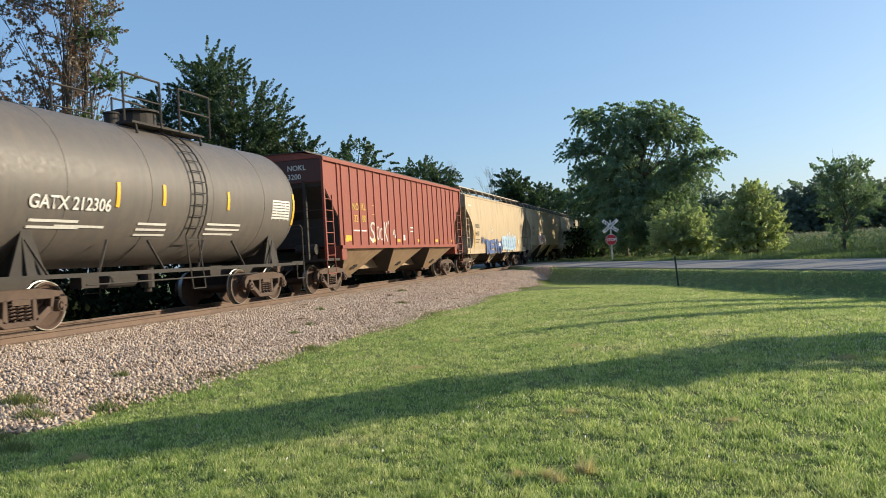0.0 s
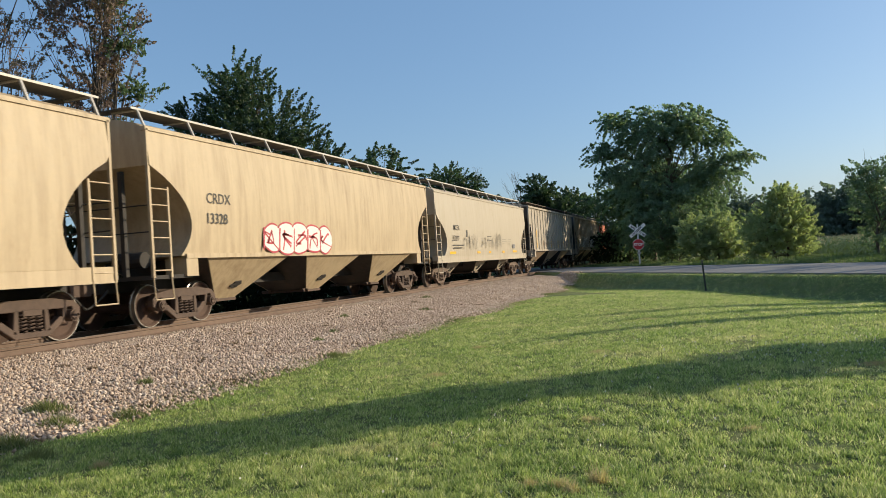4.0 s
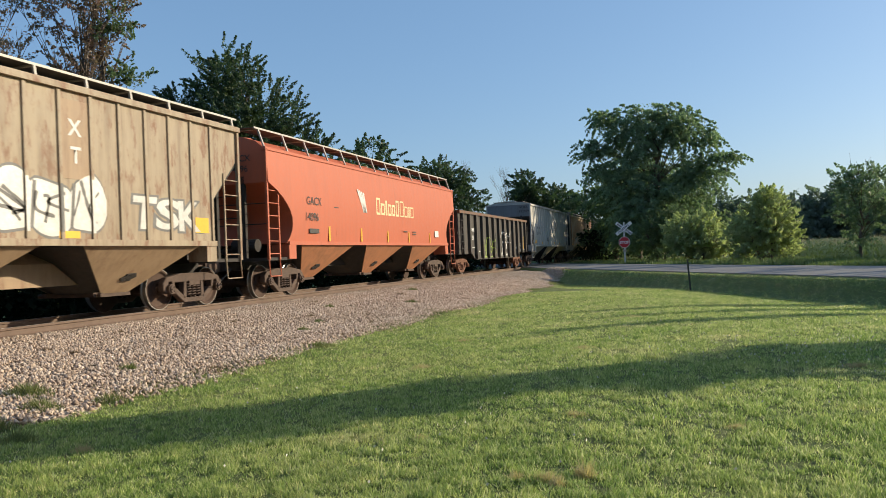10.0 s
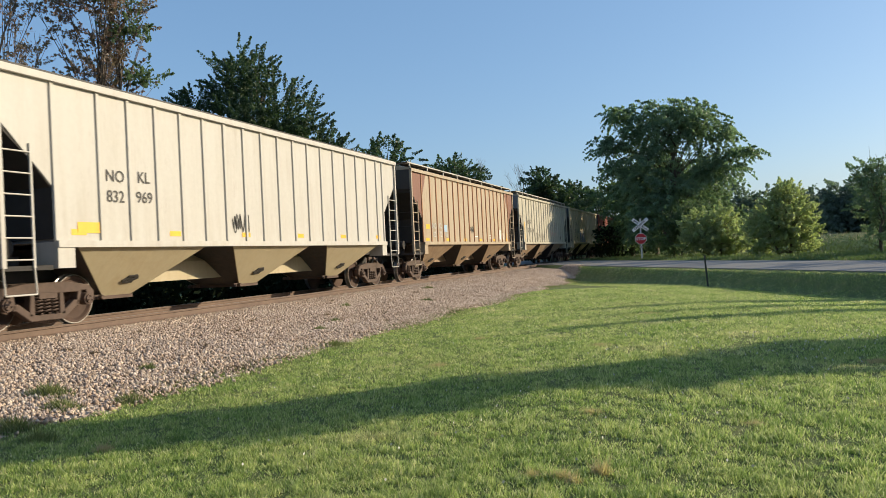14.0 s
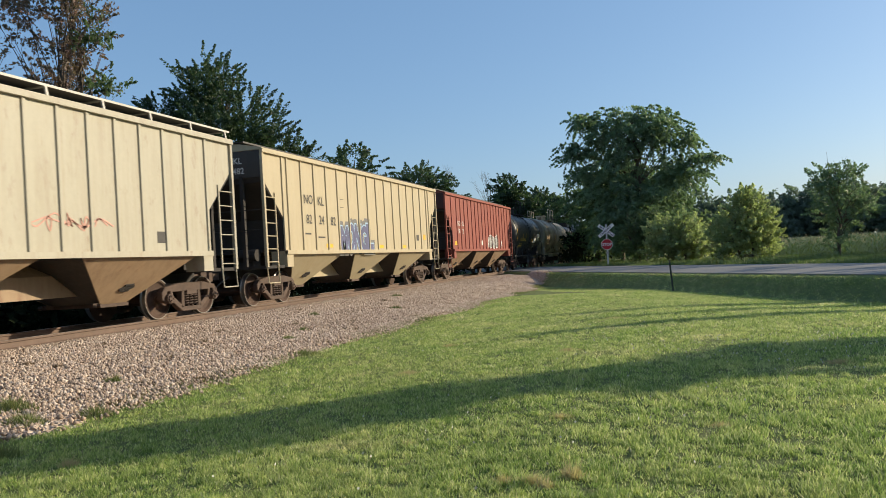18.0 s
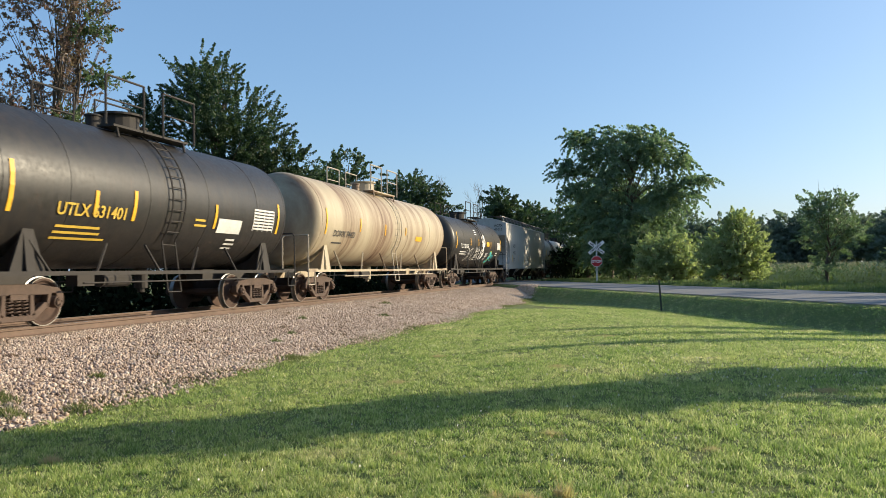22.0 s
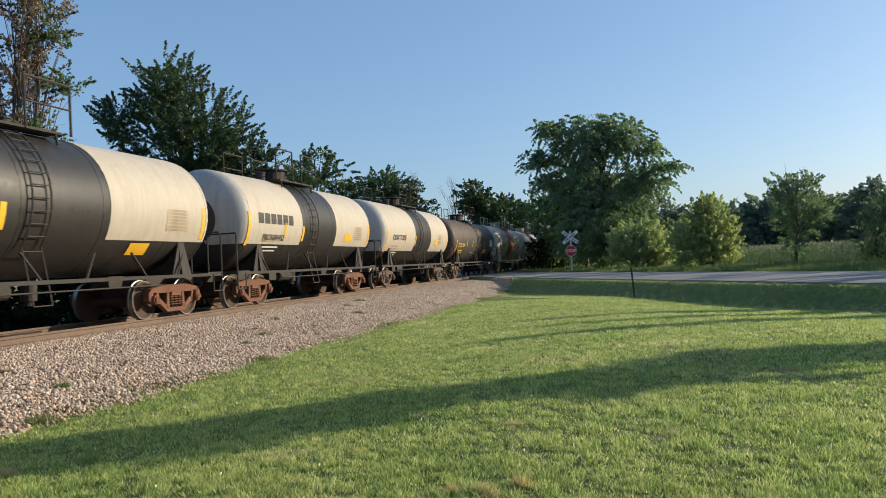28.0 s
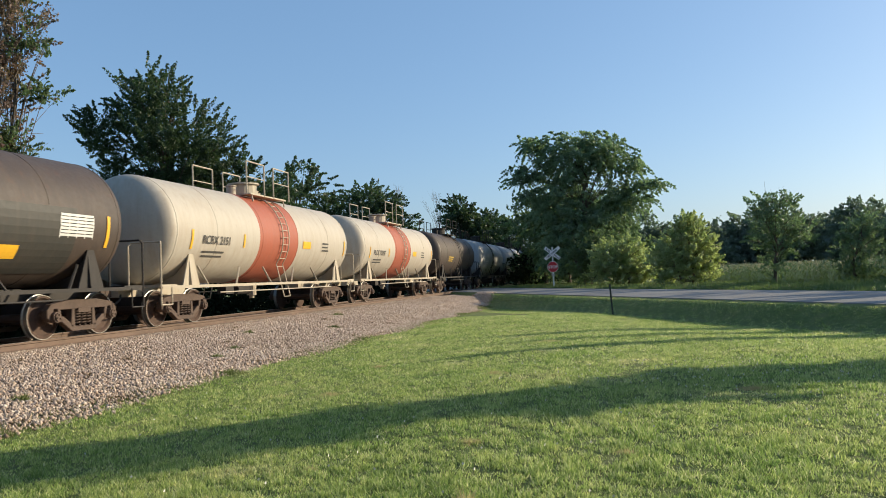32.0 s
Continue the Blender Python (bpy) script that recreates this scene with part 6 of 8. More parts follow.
    bars(c, [(-6.66, -6.56, 1.7, 1.05)], hw + 0.003, YELLOW, "reflector")
    bars(c, [(5.1, 5.4, 1.7, 0.25)], hw + 0.003, BLACK_TXT, "data_plate")
    end_marks(c, hl, 0.3, 3.95, ("NOKL", "820574"), BLACK_TXT)
    place_car(c, 200.61, 13.7)
    # warm cream ribbed hopper
    c, hw, hl = ribbed_hopper(P_YCREAM, 13.47, "warm cream ribbed covered hopper car with blue graffiti", rib_at=(-4.86, 0.88), end_mat=P_SHADEDARK, boards=0, hopper_mat=P_YCREAM)
    end_marks(c, hl, 0.3, 3.95, ("NOKL", "822482"), WHITE_BAR)
    flat_marks(c, hw, [("NO", -5.58, 2.95), ("KL", -4.68, 2.94), ("82", -5.6, 2.34), ("24", -4.68, 2.34), ("82", -3.82, 2.33)], BLACK_TXT, 0.40)
    letter_piece(c, "MONGL", -3.05, -0.1, 1.55, 2.38, hw, None, G_ASH, 91, rim_w=0.13, bold=0.06)
    letter_piece(c, "MONGL", -3.05, -0.1, 1.55, 2.33, hw + 0.004, G_PLUM, G_LBLUE, 91, rim_w=0.045, bold=0.06)
    bars(c, [(-4.15, -3.65, 1.6, 0.12), (0.4, 1.0, 1.58, 0.12), (3.1, 3.6, 1.58, 0.12), (6.0, 6.3, 1.95, 0.22)], hw + 0.004, YELLOW, "reflector")
    bars(c, [(5.05, 5.35, 1.9, 0.25)], hw + 0.004, BLACK_TXT, "data_plate")
    bars(c, [(-2.9, -2.6, 2.95, 0.015), (-2.9, -2.6, 3.22, 0.015), (-5.6, -5.2, 2.0, 0.05), (-4.7, -4.2, 1.9, 0.05)], hw + 0.003, BLACK_TXT)
    place_car(c, 218.5, 13.47)
    # red ribbed hopper
    c, hw, hl = ribbed_hopper(P_RED, 13.32, "oxide red ribbed covered hopper car", rib_at=(-5.08, 0.79), boards=0, hopper_mat=P_HOPDUST, end_mat=P_SHADERED)
    flat_marks(c, hw, [("NO", -5.73, 2.74), ("KL", -4.94, 2.75), ("30", -5.70, 2.34), ("21", -4.92, 2.34)], WHITE_BAR, 0.34)
    graffiti(c, 1.06, 3.82, 1.56, 2.32, hw, (G_ASH, G_WHITE), 101, 5, stroke=0.055)
    spray_strokes(c, [[(4.35, 1.6), (4.45, 2.05), (4.55, 1.65), (4.7, 2.0), (4.8, 1.6)], [(0.9, 1.6), (1.0, 1.85), (1.1, 1.6)]], hw, G_WHITE, 0.07, 103)
    bars(c, [(-0.65, -0.4, 1.75, 0.25)], hw + 0.003, WHITE_BAR)
    bars(c, [(-6.4, -6.0, 1.72, 0.2)], hw + 0.003, YELLOW, "reflector")
    end_marks(c, hl, 0.35, 3.95, ("NOKL", "3021"), WHITE_BAR)
    place_car(c, 236.18, 13.32)
    # black tank car with yellow marks
    c, on, L = tank_car([(1.0, P_BLACK)], 8.49, "black tank car with yellow lettering", R=1.56, cz=2.65, over=1.35, ladder_y=-0.2)
    tank_marks(c, on, YEL_TXT, "UTLX 631401", -3.78, 2.08, 0.34, 1.5, 3)
    ticks(c, on, [(-4.86, 2.05, 2.95), (-2.78, 2.13, 2.6), (-1.62, 2.06, 2.7), (1.45, 2.05, 2.65), (4.66, 2.05, 2.9)])
    shell_patch(c, on, 1.6, 2.7, 1.95, 2.32, WHITE_BAR, "placard", label="white placard")
    data_panel(c, on, 3.3, 2.08, WHITE_BAR, 1.1, 0.55)
    shell_bars(c, on, 0.6, 2.2, YEL_TXT, 2, 0.6, 3)
    shell_bars(c, on, 2.2, 1.75, WHITE_BAR, 3, 0.6, 3)
    place_car(c, 253.8, 8.49)
    # dirty cream tank car
    c, on, L = tank_car([(1.0, P_DIRTYTANK)], 13.05, "brown-streaked cream tank car with dome platform", R=1.55, cz=2.72, frame=P_DIRTYTANK, rail=P_CREAM, over=1.3, ladder_y=0.25)
    tank_marks(c, on, BLACK_TXT, "DOWX 74420", -6.3, 2.15, 0.31, 1.0, 1)
    ticks(c, on, [(-6.95, 2.2, 3.05), (-3.96, 2.4, 2.88), (-1.3, 2.36, 2.8), (1.24, 2.45, 2.8)])
    shell_patch(c, on, 2.7, 3.6, 2.27, 2.48, YELLOW, "placard")
    place_car(c, 266.53, 13.05)
    # black tank with white and teal graffiti
    c, on, L = tank_car([(1.0, P_BLACK)], 10.67, "black tank car with white and teal graffiti", R=1.48, cz=2.58, over=1.35)
    tank_marks(c, on, WHITE_BAR, "TCLX 205058", -4.88, 2.2, 0.32, 1.7, 2)
    ticks(c, on, [(-5.72, 2.15, 3.05), (-2.56, 2.36, 2.8), (-0.55, 2.4, 2.8), (2.9, 2.3, 2.75), (6.1, 2.2, 3.0)])
    spray_strokes(c, [[(-2.9, 2.25), (-3.15, 1.95), (-3.2, 1.55), (-2.9, 1.4), (-2.6, 1.7), (-2.65, 2.1), (-2.9, 2.2)], [(-2.75, 1.85), (-2.2, 2.15), (-1.9, 2.2)], [(-2.35, 2.15), (-2.4, 1.8), (-2.55, 1.45)],
                      [(-1.75, 2.2), (-2.05, 2.1), (-1.95, 1.85), (-1.8, 1.65), (-2.05, 1.42), (-2.3, 1.5)], [(-1.3, 2.15), (-1.6, 1.9), (-1.65, 1.55), (-1.4, 1.5), (-1.1, 1.62)]], 0, G_WHITE, 0.035, 111, on)
    spray_strokes(c, [[(-1.05, 2.3), (-1.0, 2.05), (-0.9, 2.25), (-0.85, 2.02), (-0.7, 2.28), (-0.65, 2.05)], [(-0.5, 2.3), (-0.55, 2.05), (-0.4, 2.2), (-0.3, 2.35), (-0.25, 2.05), (-0.1, 2.3)], [(-1.1, 2.0), (-0.6, 2.05), (0.0, 2.12)],
                      [(-1.0, 1.95), (-1.05, 1.6), (-0.8, 1.9), (-0.85, 1.55), (-0.6, 1.95), (-0.55, 1.6), (-0.35, 1.9), (-0.3, 1.6), (-0.1, 2.0), (-0.15, 1.6), (0.1, 1.75)], [(-1.15, 1.45), (-0.7, 1.5), (-0.2, 1.45), (0.15, 1.6)]], 0, G_WHITE, 0.04, 114, on)
    graffiti(c, 0.30, 1.22, 1.45, 2.3, 0, (G_WHITE, G_BLACK), 112, 1, shape=on, stroke=0.05)
    graffiti(c, 0.35, 1.25, 2.28, 3.15, 0, (G_WHITE, G_BLACK), 115, 1, shape=on, stroke=0.05)
    letter_piece(c, "71OS", 1.75, 2.45, 1.72, 1.98, 0, G_WHITE, None, 116, shape=on, bold=0.0)
    letter_piece(c, "ONE", 1.70, 2.2, 1.46, 1.66, 0, G_WHITE, None, 117, shape=on, bold=0.0)
    letter_piece(c, "B", 2.75, 3.5, 1.30, 2.05, 0, G_TEAL, G_GREEN, 113, shape=on, rim_w=0.06, bold=0.02, lean=0.25)
    spray_strokes(c, [[(3.6, 1.6), (3.7, 1.9), (3.8, 1.65), (3.9, 1.9), (4.0, 1.6), (4.15, 1.85), (4.3, 1.6)], [(3.6, 1.45), (3.9, 1.5), (4.25, 1.45)]], 0, G_TEAL, 0.05, 118, on)
    shell_patch(c, on, 1.65, 2.4, 2.42, 2.70, YELLOW, "placard")
    data_panel(c, on, 4.9, 2.25, WHITE_BAR, 0.95, 0.42)
    shell_bars(c, on, 4.6, 2.0, WHITE_BAR, 2, 0.7, 3)
    shell_bars(c, on, -1.4, 3.3, WHITE_BAR, 3, 0.7, 3)
    place_car(c, 283.69, 10.67)
    # white curved hopper
    c, hw, hl = smooth_hopper(P_WHITE, 15.5, "clean light grey curved-side covered hopper car", deep=True, zt=4.22, roof=4.58, boards=14, end_mat=P_SHADEGREY)
    flat_marks(c, hw, [("ACFX", -6.95, 2.55), ("41015", -6.95, 2.05)], BLACK_TXT, 0.36)
    for y in (-7.2, -4.6, -2.0, 0.6, 3.2, 6.2):
        bars(c, [(y, y + 0.09, 1.50, 0.48)], hw - 0.02, YELLOW, "reflector")
    bars(c, [(6.4, 7.0, 1.9 + 0.09 * k, 0.04) for k in range(5)] + [(-6.9, -6.2, 1.75, 0.04), (-6.9, -6.3, 1.62, 0.04)], hw + 0.002, BLACK_TXT)
    end_marks(c, hl, 0.7, 4.0, ("ACFX", "41015"), BLACK_TXT)
    place_car(c, 298.39, 15.38)
    # black-bellied white tank cars
    for lead, tc, mark, head, b0, b1, low, seam in ((317.9, 8.42, "GATX 90695", P_TWHITE, -1.65, 1.35, 1.81, -5.0), (330.44, 8.51, "PROX694452", P_TGREY, -1.5, 1.5, 1.81, -5.15), (343.07, 9.69, "OLNX 712078", P_TGREY, -1.1, 1.95, 1.64, -5.55)):
        R, cz = 1.50, 2.58
        c, on, L = tank_car([(1.0, P_BLACK)], tc, "white tank car with a black belly and middle band", R=R, cz=cz, over=1.42, ladder_y=b0 + 0.95, steel=RUSTY_STEEL if mark[0] != "O" else STEEL_DIRT)
        end = L - 0.56
        shell_panel(c, R, cz, -end, b0, low, P_TWHITE, label="cream white painted course")
        shell_panel(c, R, cz, b1, end, low, P_TWHITE, label="cream white painted course")
        head_cap(c, R, cz, L, -1, low, head)
        head_cap(c, R, cz, L, 1, low, P_TWHITE if mark[0] != "P" else P_TGREY)
        y0 = {"G": -4.76, "P": -4.25, "O": -4.77}[mark[0]]
        shell_text(c, on, mark, 0.34 if mark[0] != "P" else 0.26, y0, 2.2 if mark[0] != "P" else 1.95, BLACK_TXT, 0.006)
        if mark[0] == "P":
            for k in range(6):
                shell_patch(c, on, -4.6 + k * 0.41, -4.6 + k * 0.41 + 0.33, 2.45, 2.76, G_BLACK, "name_shape", n=2)
        shell_bars(c, on, y0, low + 0.22, P_DIRTYTANK, 2, 1.6, 3)
        shell_bars(c, on, y0 + 0.2, low - 0.12, WHITE_BAR, 2, 1.5, 4)
        ticks(c, on, [(seam, low - 0.05, low + 0.95), (-2.75, 2.05, 2.5), (b0 + 0.1, 1.95, 2.45), (end - 0.1, 1.9, 2.7)], w=0.07)
        data_panel(c, on, 3.4, 2.05, P_DIRTYTANK, 0.9, 0.5)
        shell_patch(c, on, b1 + 0.9, b1 + 1.6, (1.42 if mark[0] == "G" else 2.0), (1.75 if mark[0] == "G" else 2.3), YELLOW, "placard")
        place_car(c, lead, tc)
    # dark brown tank car
    c, on, L = tank_car([(1.0, P_TBROWN)], 11.52, "dark brown tank car with yellow lettering", R=1.43, cz=2.50, over=1.35)
    for y0, y1, z0, z1 in ((-1.6, -0.35, 1.45, 3.3), (0.35, 1.3, 1.35, 2.95), (1.3, 5.2, 1.2, 2.7), (-4.4, -1.6, 1.2, 2.5)):
        shell_patch(c, on, y0, y1, z0, z1, P_TPATCH, "repainted_panel", o=0.012, label="dark grey repainted panel", n=10)
    tank_marks(c, on, YEL_TXT, "ETCX 20094", -5.72, 1.99, 0.35, 1.7, 2)
    ticks(c, on, [(-6.25, 1.55, 2.42), (-3.2, 2.03, 2.42), (-1.45, 2.03, 2.42), (1.23, 2.05, 2.42), (2.82, 2.05, 2.42), (6.2, 1.9, 2.6)])
    data_panel(c, on, 4.7, 2.08, WHITE_BAR, 1.0, 0.45)
    shell_patch(c, on, 2.6, 3.7, 1.58, 1.88, YELLOW, "placard")
    shell_bars(c, on, -1.4, 1.6, WHITE_BAR, 1, 0.5, 3)
    place_car(c, 356.9, 11.52)
    # white tank cars with a red band
    for lead, mark in ((372.44, "RCRX 2151"), (387.41, "PLCX 102187")):
        c, on, L = tank_car([(0.385, P_TWHITE), (0.60, P_TRED), (1.0, P_TWHITE)], 10.8, "white tank car with a terracotta red band", R=1.45, cz=2.52, frame=P_CREAM, rail=P_CREAM, over=1.4, ladder_y=0.2)
        tank_marks(c, on, BLACK_TXT, mark, -5.0, 2.15, 0.32, 1.5, 2)
        ticks(c, on, [(-5.52, 1.98, 2.5), (-2.6, 2.1, 2.5), (6.0, 2.0, 2.6)])
        shell_patch(c, on, 1.8, 2.5, 2.2, 2.45, YELLOW, "placard")
        shell_bars(c, on, 3.6, 2.4, BLACK_TXT, 3, 0.9, 4)
        place_car(c, lead, 10.8)
    # the tail: dark and grey tank cars
    lead = 402.4
    for mat, tc, R in ((P_TBROWN, 9.4, 1.45), (P_TGREY, 10.4, 1.48), (P_TGREY, 10.4, 1.48), (P_BLACK, 9.6, 1.45), (P_BLACK, 9.6, 1.45)):
        c, on, L = tank_car([(1.0, mat)], tc, "dusty dark tank car far along the train", R=R, cz=2.55, over=1.4)
        shell_bars(c, on, -3.4, 2.3, YEL_TXT if mat == P_TBROWN else WHITE_BAR, 3, 1.8, 9)
        place_car(c, lead, tc)
        lead += tc + 4.18


build_train()

# ---- vegetation ----
def leaf_cloud(centres, radii, per, size, rng, squash=0.8, out=None, stretch=1.9, droop=0.16):
    """Corners of small bent leaf quads scattered round clump centres."""
    n = len(centres)
    c = np.repeat(centres, per, 0)
    r = np.repeat(radii, per)[:, None]
    d = rng.normal(0, 1, (n * per, 3))
    d /= np.linalg.norm(d, axis=1, keepdims=True)
    if out is None:
        off = d * r * (rng.random((n * per, 1)) ** 0.5) * np.array([1, 1, squash])
    else:
        # a spray: leaves along a twig, thick at its foot and pointed at its tip
        o = np.repeat(out, per, 0)
        u = rng.random((n * per, 1)) ** 0.8
        off = o * r * stretch * (u * 1.5 - 0.75) + d * r * (rng.random((n * per, 1)) ** 0.6) * (1.0 - 0.82 * u) * np.array([1, 1, squash])
        off[:, 2] -= droop * r[:, 0] * stretch * u[:, 0] ** 2
    p = c + off
    a = rng.normal(0, 1, (n * per, 3))
    a /= np.linalg.norm(a, axis=1, keepdims=True)
    b = np.cross(a, rng.normal(0, 1, (n * per, 3)))
    b /= np.linalg.norm(b, axis=1, keepdims=True)
    s = size * rng.uniform(0.6, 1.35, (n * per, 1))
    return np.stack([p - a * s, p + b * s * 0.55, p + a * s, p - b * s * 0.55], 1).reshape(-1, 3)


def tree(name, label, x, y, z, crowns, n_clumps, per, size, leaf, seed, trunk_r=0.22, clump=0.7, group="", limbs=True, category="tree", bare=0.0, trunks=1, stretch=1.9, droop=0.16, rise=0.25):
    """crowns: ellipsoids (dx, dy, height, rx, ry, rz) that the clumps fill, thickest at the shell."""
    rng = np.random.default_rng(seed)
    root = new(name)
    root.location = (x, y, z)
    tagged(root, label, category, group)
    vol = np.array([c[3] * c[4] * c[5] for c in crowns]) ** 0.75
    pick = rng.choice(len(crowns), n_clumps, p=vol / vol.sum())
    cr = np.array(crowns)[pick]
    d = rng.normal(0, 1, (n_clumps, 3))
    d /= np.linalg.norm(d, axis=1, keepdims=True)
    rad = rng.random((n_clumps, 1)) ** 0.42 * (1 + 0.16 * np.sin(d[:, :1] * 5 + seed) * np.sin(d[:, 2:] * 6))
    cen = cr[:, :3] + d * rad * cr[:, 3:]
    cen[:, 2] = np.maximum(cen[:, 2], 0.25)
    radii = clump * rng.uniform(0.55, 1.25, n_clumps)
    if per:
        out = d * np.array([1, 1, 0.6]) + np.array([0, 0, rise]) + rng.normal(0, 0.28, d.shape)
        out /= np.linalg.norm(out, axis=1, keepdims=True)
        v = leaf_cloud(cen, radii, per, size, rng, 0.8, out, stretch, droop)
        v[:, 2] = np.maximum(v[:, 2], 0.03)
        link("crown", quads_mesh("crown", v, 4), leaf, root)
    if limbs:
        top = max(c[2] + c[5] * 0.55 for c in crowns)
        bm = bmesh.new()
        spine = {}
        for tr in range(trunks):
            ox = (tr - (trunks - 1) / 2) * 0.5
            pts = [Vector((ox * (1 + k * 0.45) + rng.normal(0, 0.10) * k * 0.6, rng.normal(0, 0.10) * k * 0.6, -0.15 + (top + 0.15) * k / 7)) for k in range(8)]
            for k in range(7):
                tube(bm, pts[k], pts[k + 1], trunk_r * (1 - 0.125 * k), trunk_r * (1 - 0.125 * (k + 1)), 7)
            spine[tr] = pts
        step = max(1, n_clumps // (34 if bare else 75))
        for k in range(0, n_clumps, step):
            tip = Vector(cen[k])
            pts = spine[k % trunks]
            j = int(np.clip(tip.z / top * 7 * 0.62, 0, 6))
            a = pts[j].lerp(pts[j + 1], 0.5)
            mid = a.lerp(tip, 0.5) + Vector((0, 0, 0.10 * (tip - a).length))
            r = 0.010 + 0.17 * trunk_r * (1 - j / 9)
            tube(bm, a, mid, r, r * 0.6, 5)
            tube(bm, mid, tip, r * 0.6, 0.008, 4)
            if bare:
                for _ in range(int(bare)):
                    tw = tip + Vector(rng.normal(0, 0.30, 3)) + Vector((0, 0, 0.18))
                    tube(bm, mid.lerp(tip, rng.uniform(0.3, 1)), tw, 0.012, 0.005, 3)
        part("trunk", bm, BARK, root, "trunk with branching limbs")
    return root


def gz(x, y):
    return float(ground_z(x, y))


def build_trees():
    # beyond the rails
    g = "trees behind the rails"
    tree("tree", "russet-leaved half-bare tree with thin twigs", -20.2, 22.5, -0.4, [(0.5, 0.3, 11.6, 1.4, 1.4, 2.2), (-1.2, -0.6, 11.8, 1.1, 1.0, 1.7), (0.0, 0.2, 9.0, 1.5, 1.4, 1.5), (-1.2, -0.5, 7.6, 1.1, 1.0, 1.4), (-0.1, 0.2, 6.4, 1.1, 1.1, 1.5)], 340, 54, 0.058, LEAF_RED, 1, 0.13, 0.27, g, bare=3, stretch=3.2, droop=0.05, rise=0.7)
    tree("tree", "green-leaved tree growing into the russet one", -19.8, 22.8, -0.4, [(0.8, 0.5, 8.7, 1.0, 0.8, 0.35), (0.5, 0.3, 10.4, 1.0, 0.7, 0.5), (0.3, 0.1, 12.2, 0.9, 0.7, 1.2), (0.0, 0.0, 6.6, 0.8, 0.8, 1.0)], 120, 58, 0.06, LEAF_GREEN, 61, 0.09, 0.25, g, bare=1, stretch=3.4, droop=0.1)
    tree("tree", "half-bare thin tree with sparse green leaves", -22.4, 20.6, -0.4, [(0, 0, 10.2, 1.5, 1.6, 2.8), (-0.6, 0, 6.2, 1.5, 1.5, 1.8)], 130, 44, 0.055, LEAF_RED, 2, 0.12, 0.28, g, bare=4, stretch=3.2, droop=0.05, rise=0.7)
    tree("tree", "low leafy tree behind the rails", -20.2, 25.4, -0.4, [(0, 0, 4.7, 1.1, 1.1, 1.5), (0.6, 0.4, 3.4, 1.1, 1.1, 1.2)], 80, 34, 0.07, LEAF_GREEN, 17, 0.1, 0.34, g, bare=1)
    tree("tree", "full green broadleaf tree against the sky", -21.6, 34.8, -0.4, [(0.6, 0, 8.7, 3.2, 2.8, 2.6), (-0.5, -0.4, 11.3, 1.8, 1.7, 1.8), (-2.0, -1.3, 6.8, 1.3, 1.2, 1.5), (2.2, 1.6, 7.0, 2.4, 2.2, 1.9), (-2.4, -1.8, 9.4, 1.2, 1.2, 1.3), (0.4, 0, 6.2, 1.9, 1.8, 1.4), (1.8, 1.0, 4.8, 2.0, 2.0, 1.4)], 1300, 96, 0.064, LEAF_DEEP, 3, 0.24, 0.29, g, stretch=2.7, droop=0.05, rise=0.5)
    tree("tree", "green broadleaf tree behind the rails", -23.0, 54.8, -0.4, [(0, 0, 8.4, 3.0, 2.8, 2.4), (1.8, 1, 6.4, 2.4, 2.2, 2.0), (-1.0, 0, 4.6, 3.0, 2.6, 2.0)], 480, 50, 0.11, LEAF_DEEP, 4, 0.22, 0.42, g)
    tree("tree", "green broadleaf tree behind the rails", -20.6, 45.0, -0.4, [(0, 0, 6.6, 2.0, 2.4, 2.0), (0, 0, 3.8, 2.4, 2.6, 1.9)], 360, 50, 0.10, LEAF_DEEP, 14, 0.18, 0.40, g)
    tree("tree", "green broadleaf tree behind the rails", -24.6, 76.0, -0.2, [(0, 0, 9.2, 3.8, 3.4, 2.3), (1.5, 0, 6.6, 4.0, 3.4, 2.6)], 500, 46, 0.13, LEAF_DEEP, 5, 0.24, 0.5, g)
    tree("bare_tree", "leafless grey tree with fine branches", -24.4, 107.0, 0.0, [(0, 0, 11.5, 2.2, 2.2, 3.0), (0.5, 0, 8.0, 2.0, 2.0, 2.4)], 150, 0, 0.1, LEAF_GREEN, 6, 0.16, 0.7, g, bare=5)
    tree("bare_tree", "leafless grey sapling with fine branches", -24.0, 84.0, 0.0, [(0, 0, 9.6, 0.9, 0.9, 2.2)], 60, 0, 0.1, LEAF_GREEN, 16, 0.10, 0.7, g, bare=4)
    tree("tree", "green broadleaf tree behind the rails", -18.6, 92.6, 0.0, [(0, 0, 8.9, 2.2, 2.2, 2.4), (1.6, 1.6, 6.8, 2.6, 2.4, 2.4)], 420, 46, 0.14, LEAF_DEEP, 7, 0.22, 0.52, g)
    tree("tree", "green broadleaf tree behind the rails", -17.0, 108.0, 0.0, [(0, 0, 8.2, 2.8, 2.6, 2.6), (0, 0, 4.5, 3.0, 2.8, 2.8)], 380, 46, 0.16, LEAF_DEEP, 8, 0.22, 0.6, g)
    tree("tree", "green broadleaf tree behind the rails", -16.2, 128.0, 0.0, [(0, 0, 8.8, 3.4, 3.0, 2.8), (0, 0, 4.5, 3.6, 3.0, 3.0)], 220, 70, 0.17, LEAF_DEEP, 9, 0.22, 0.95, g)
    # hedge of undergrowth behind the rails, shade put into its leaf colour
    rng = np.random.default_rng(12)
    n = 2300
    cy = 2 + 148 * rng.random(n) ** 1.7
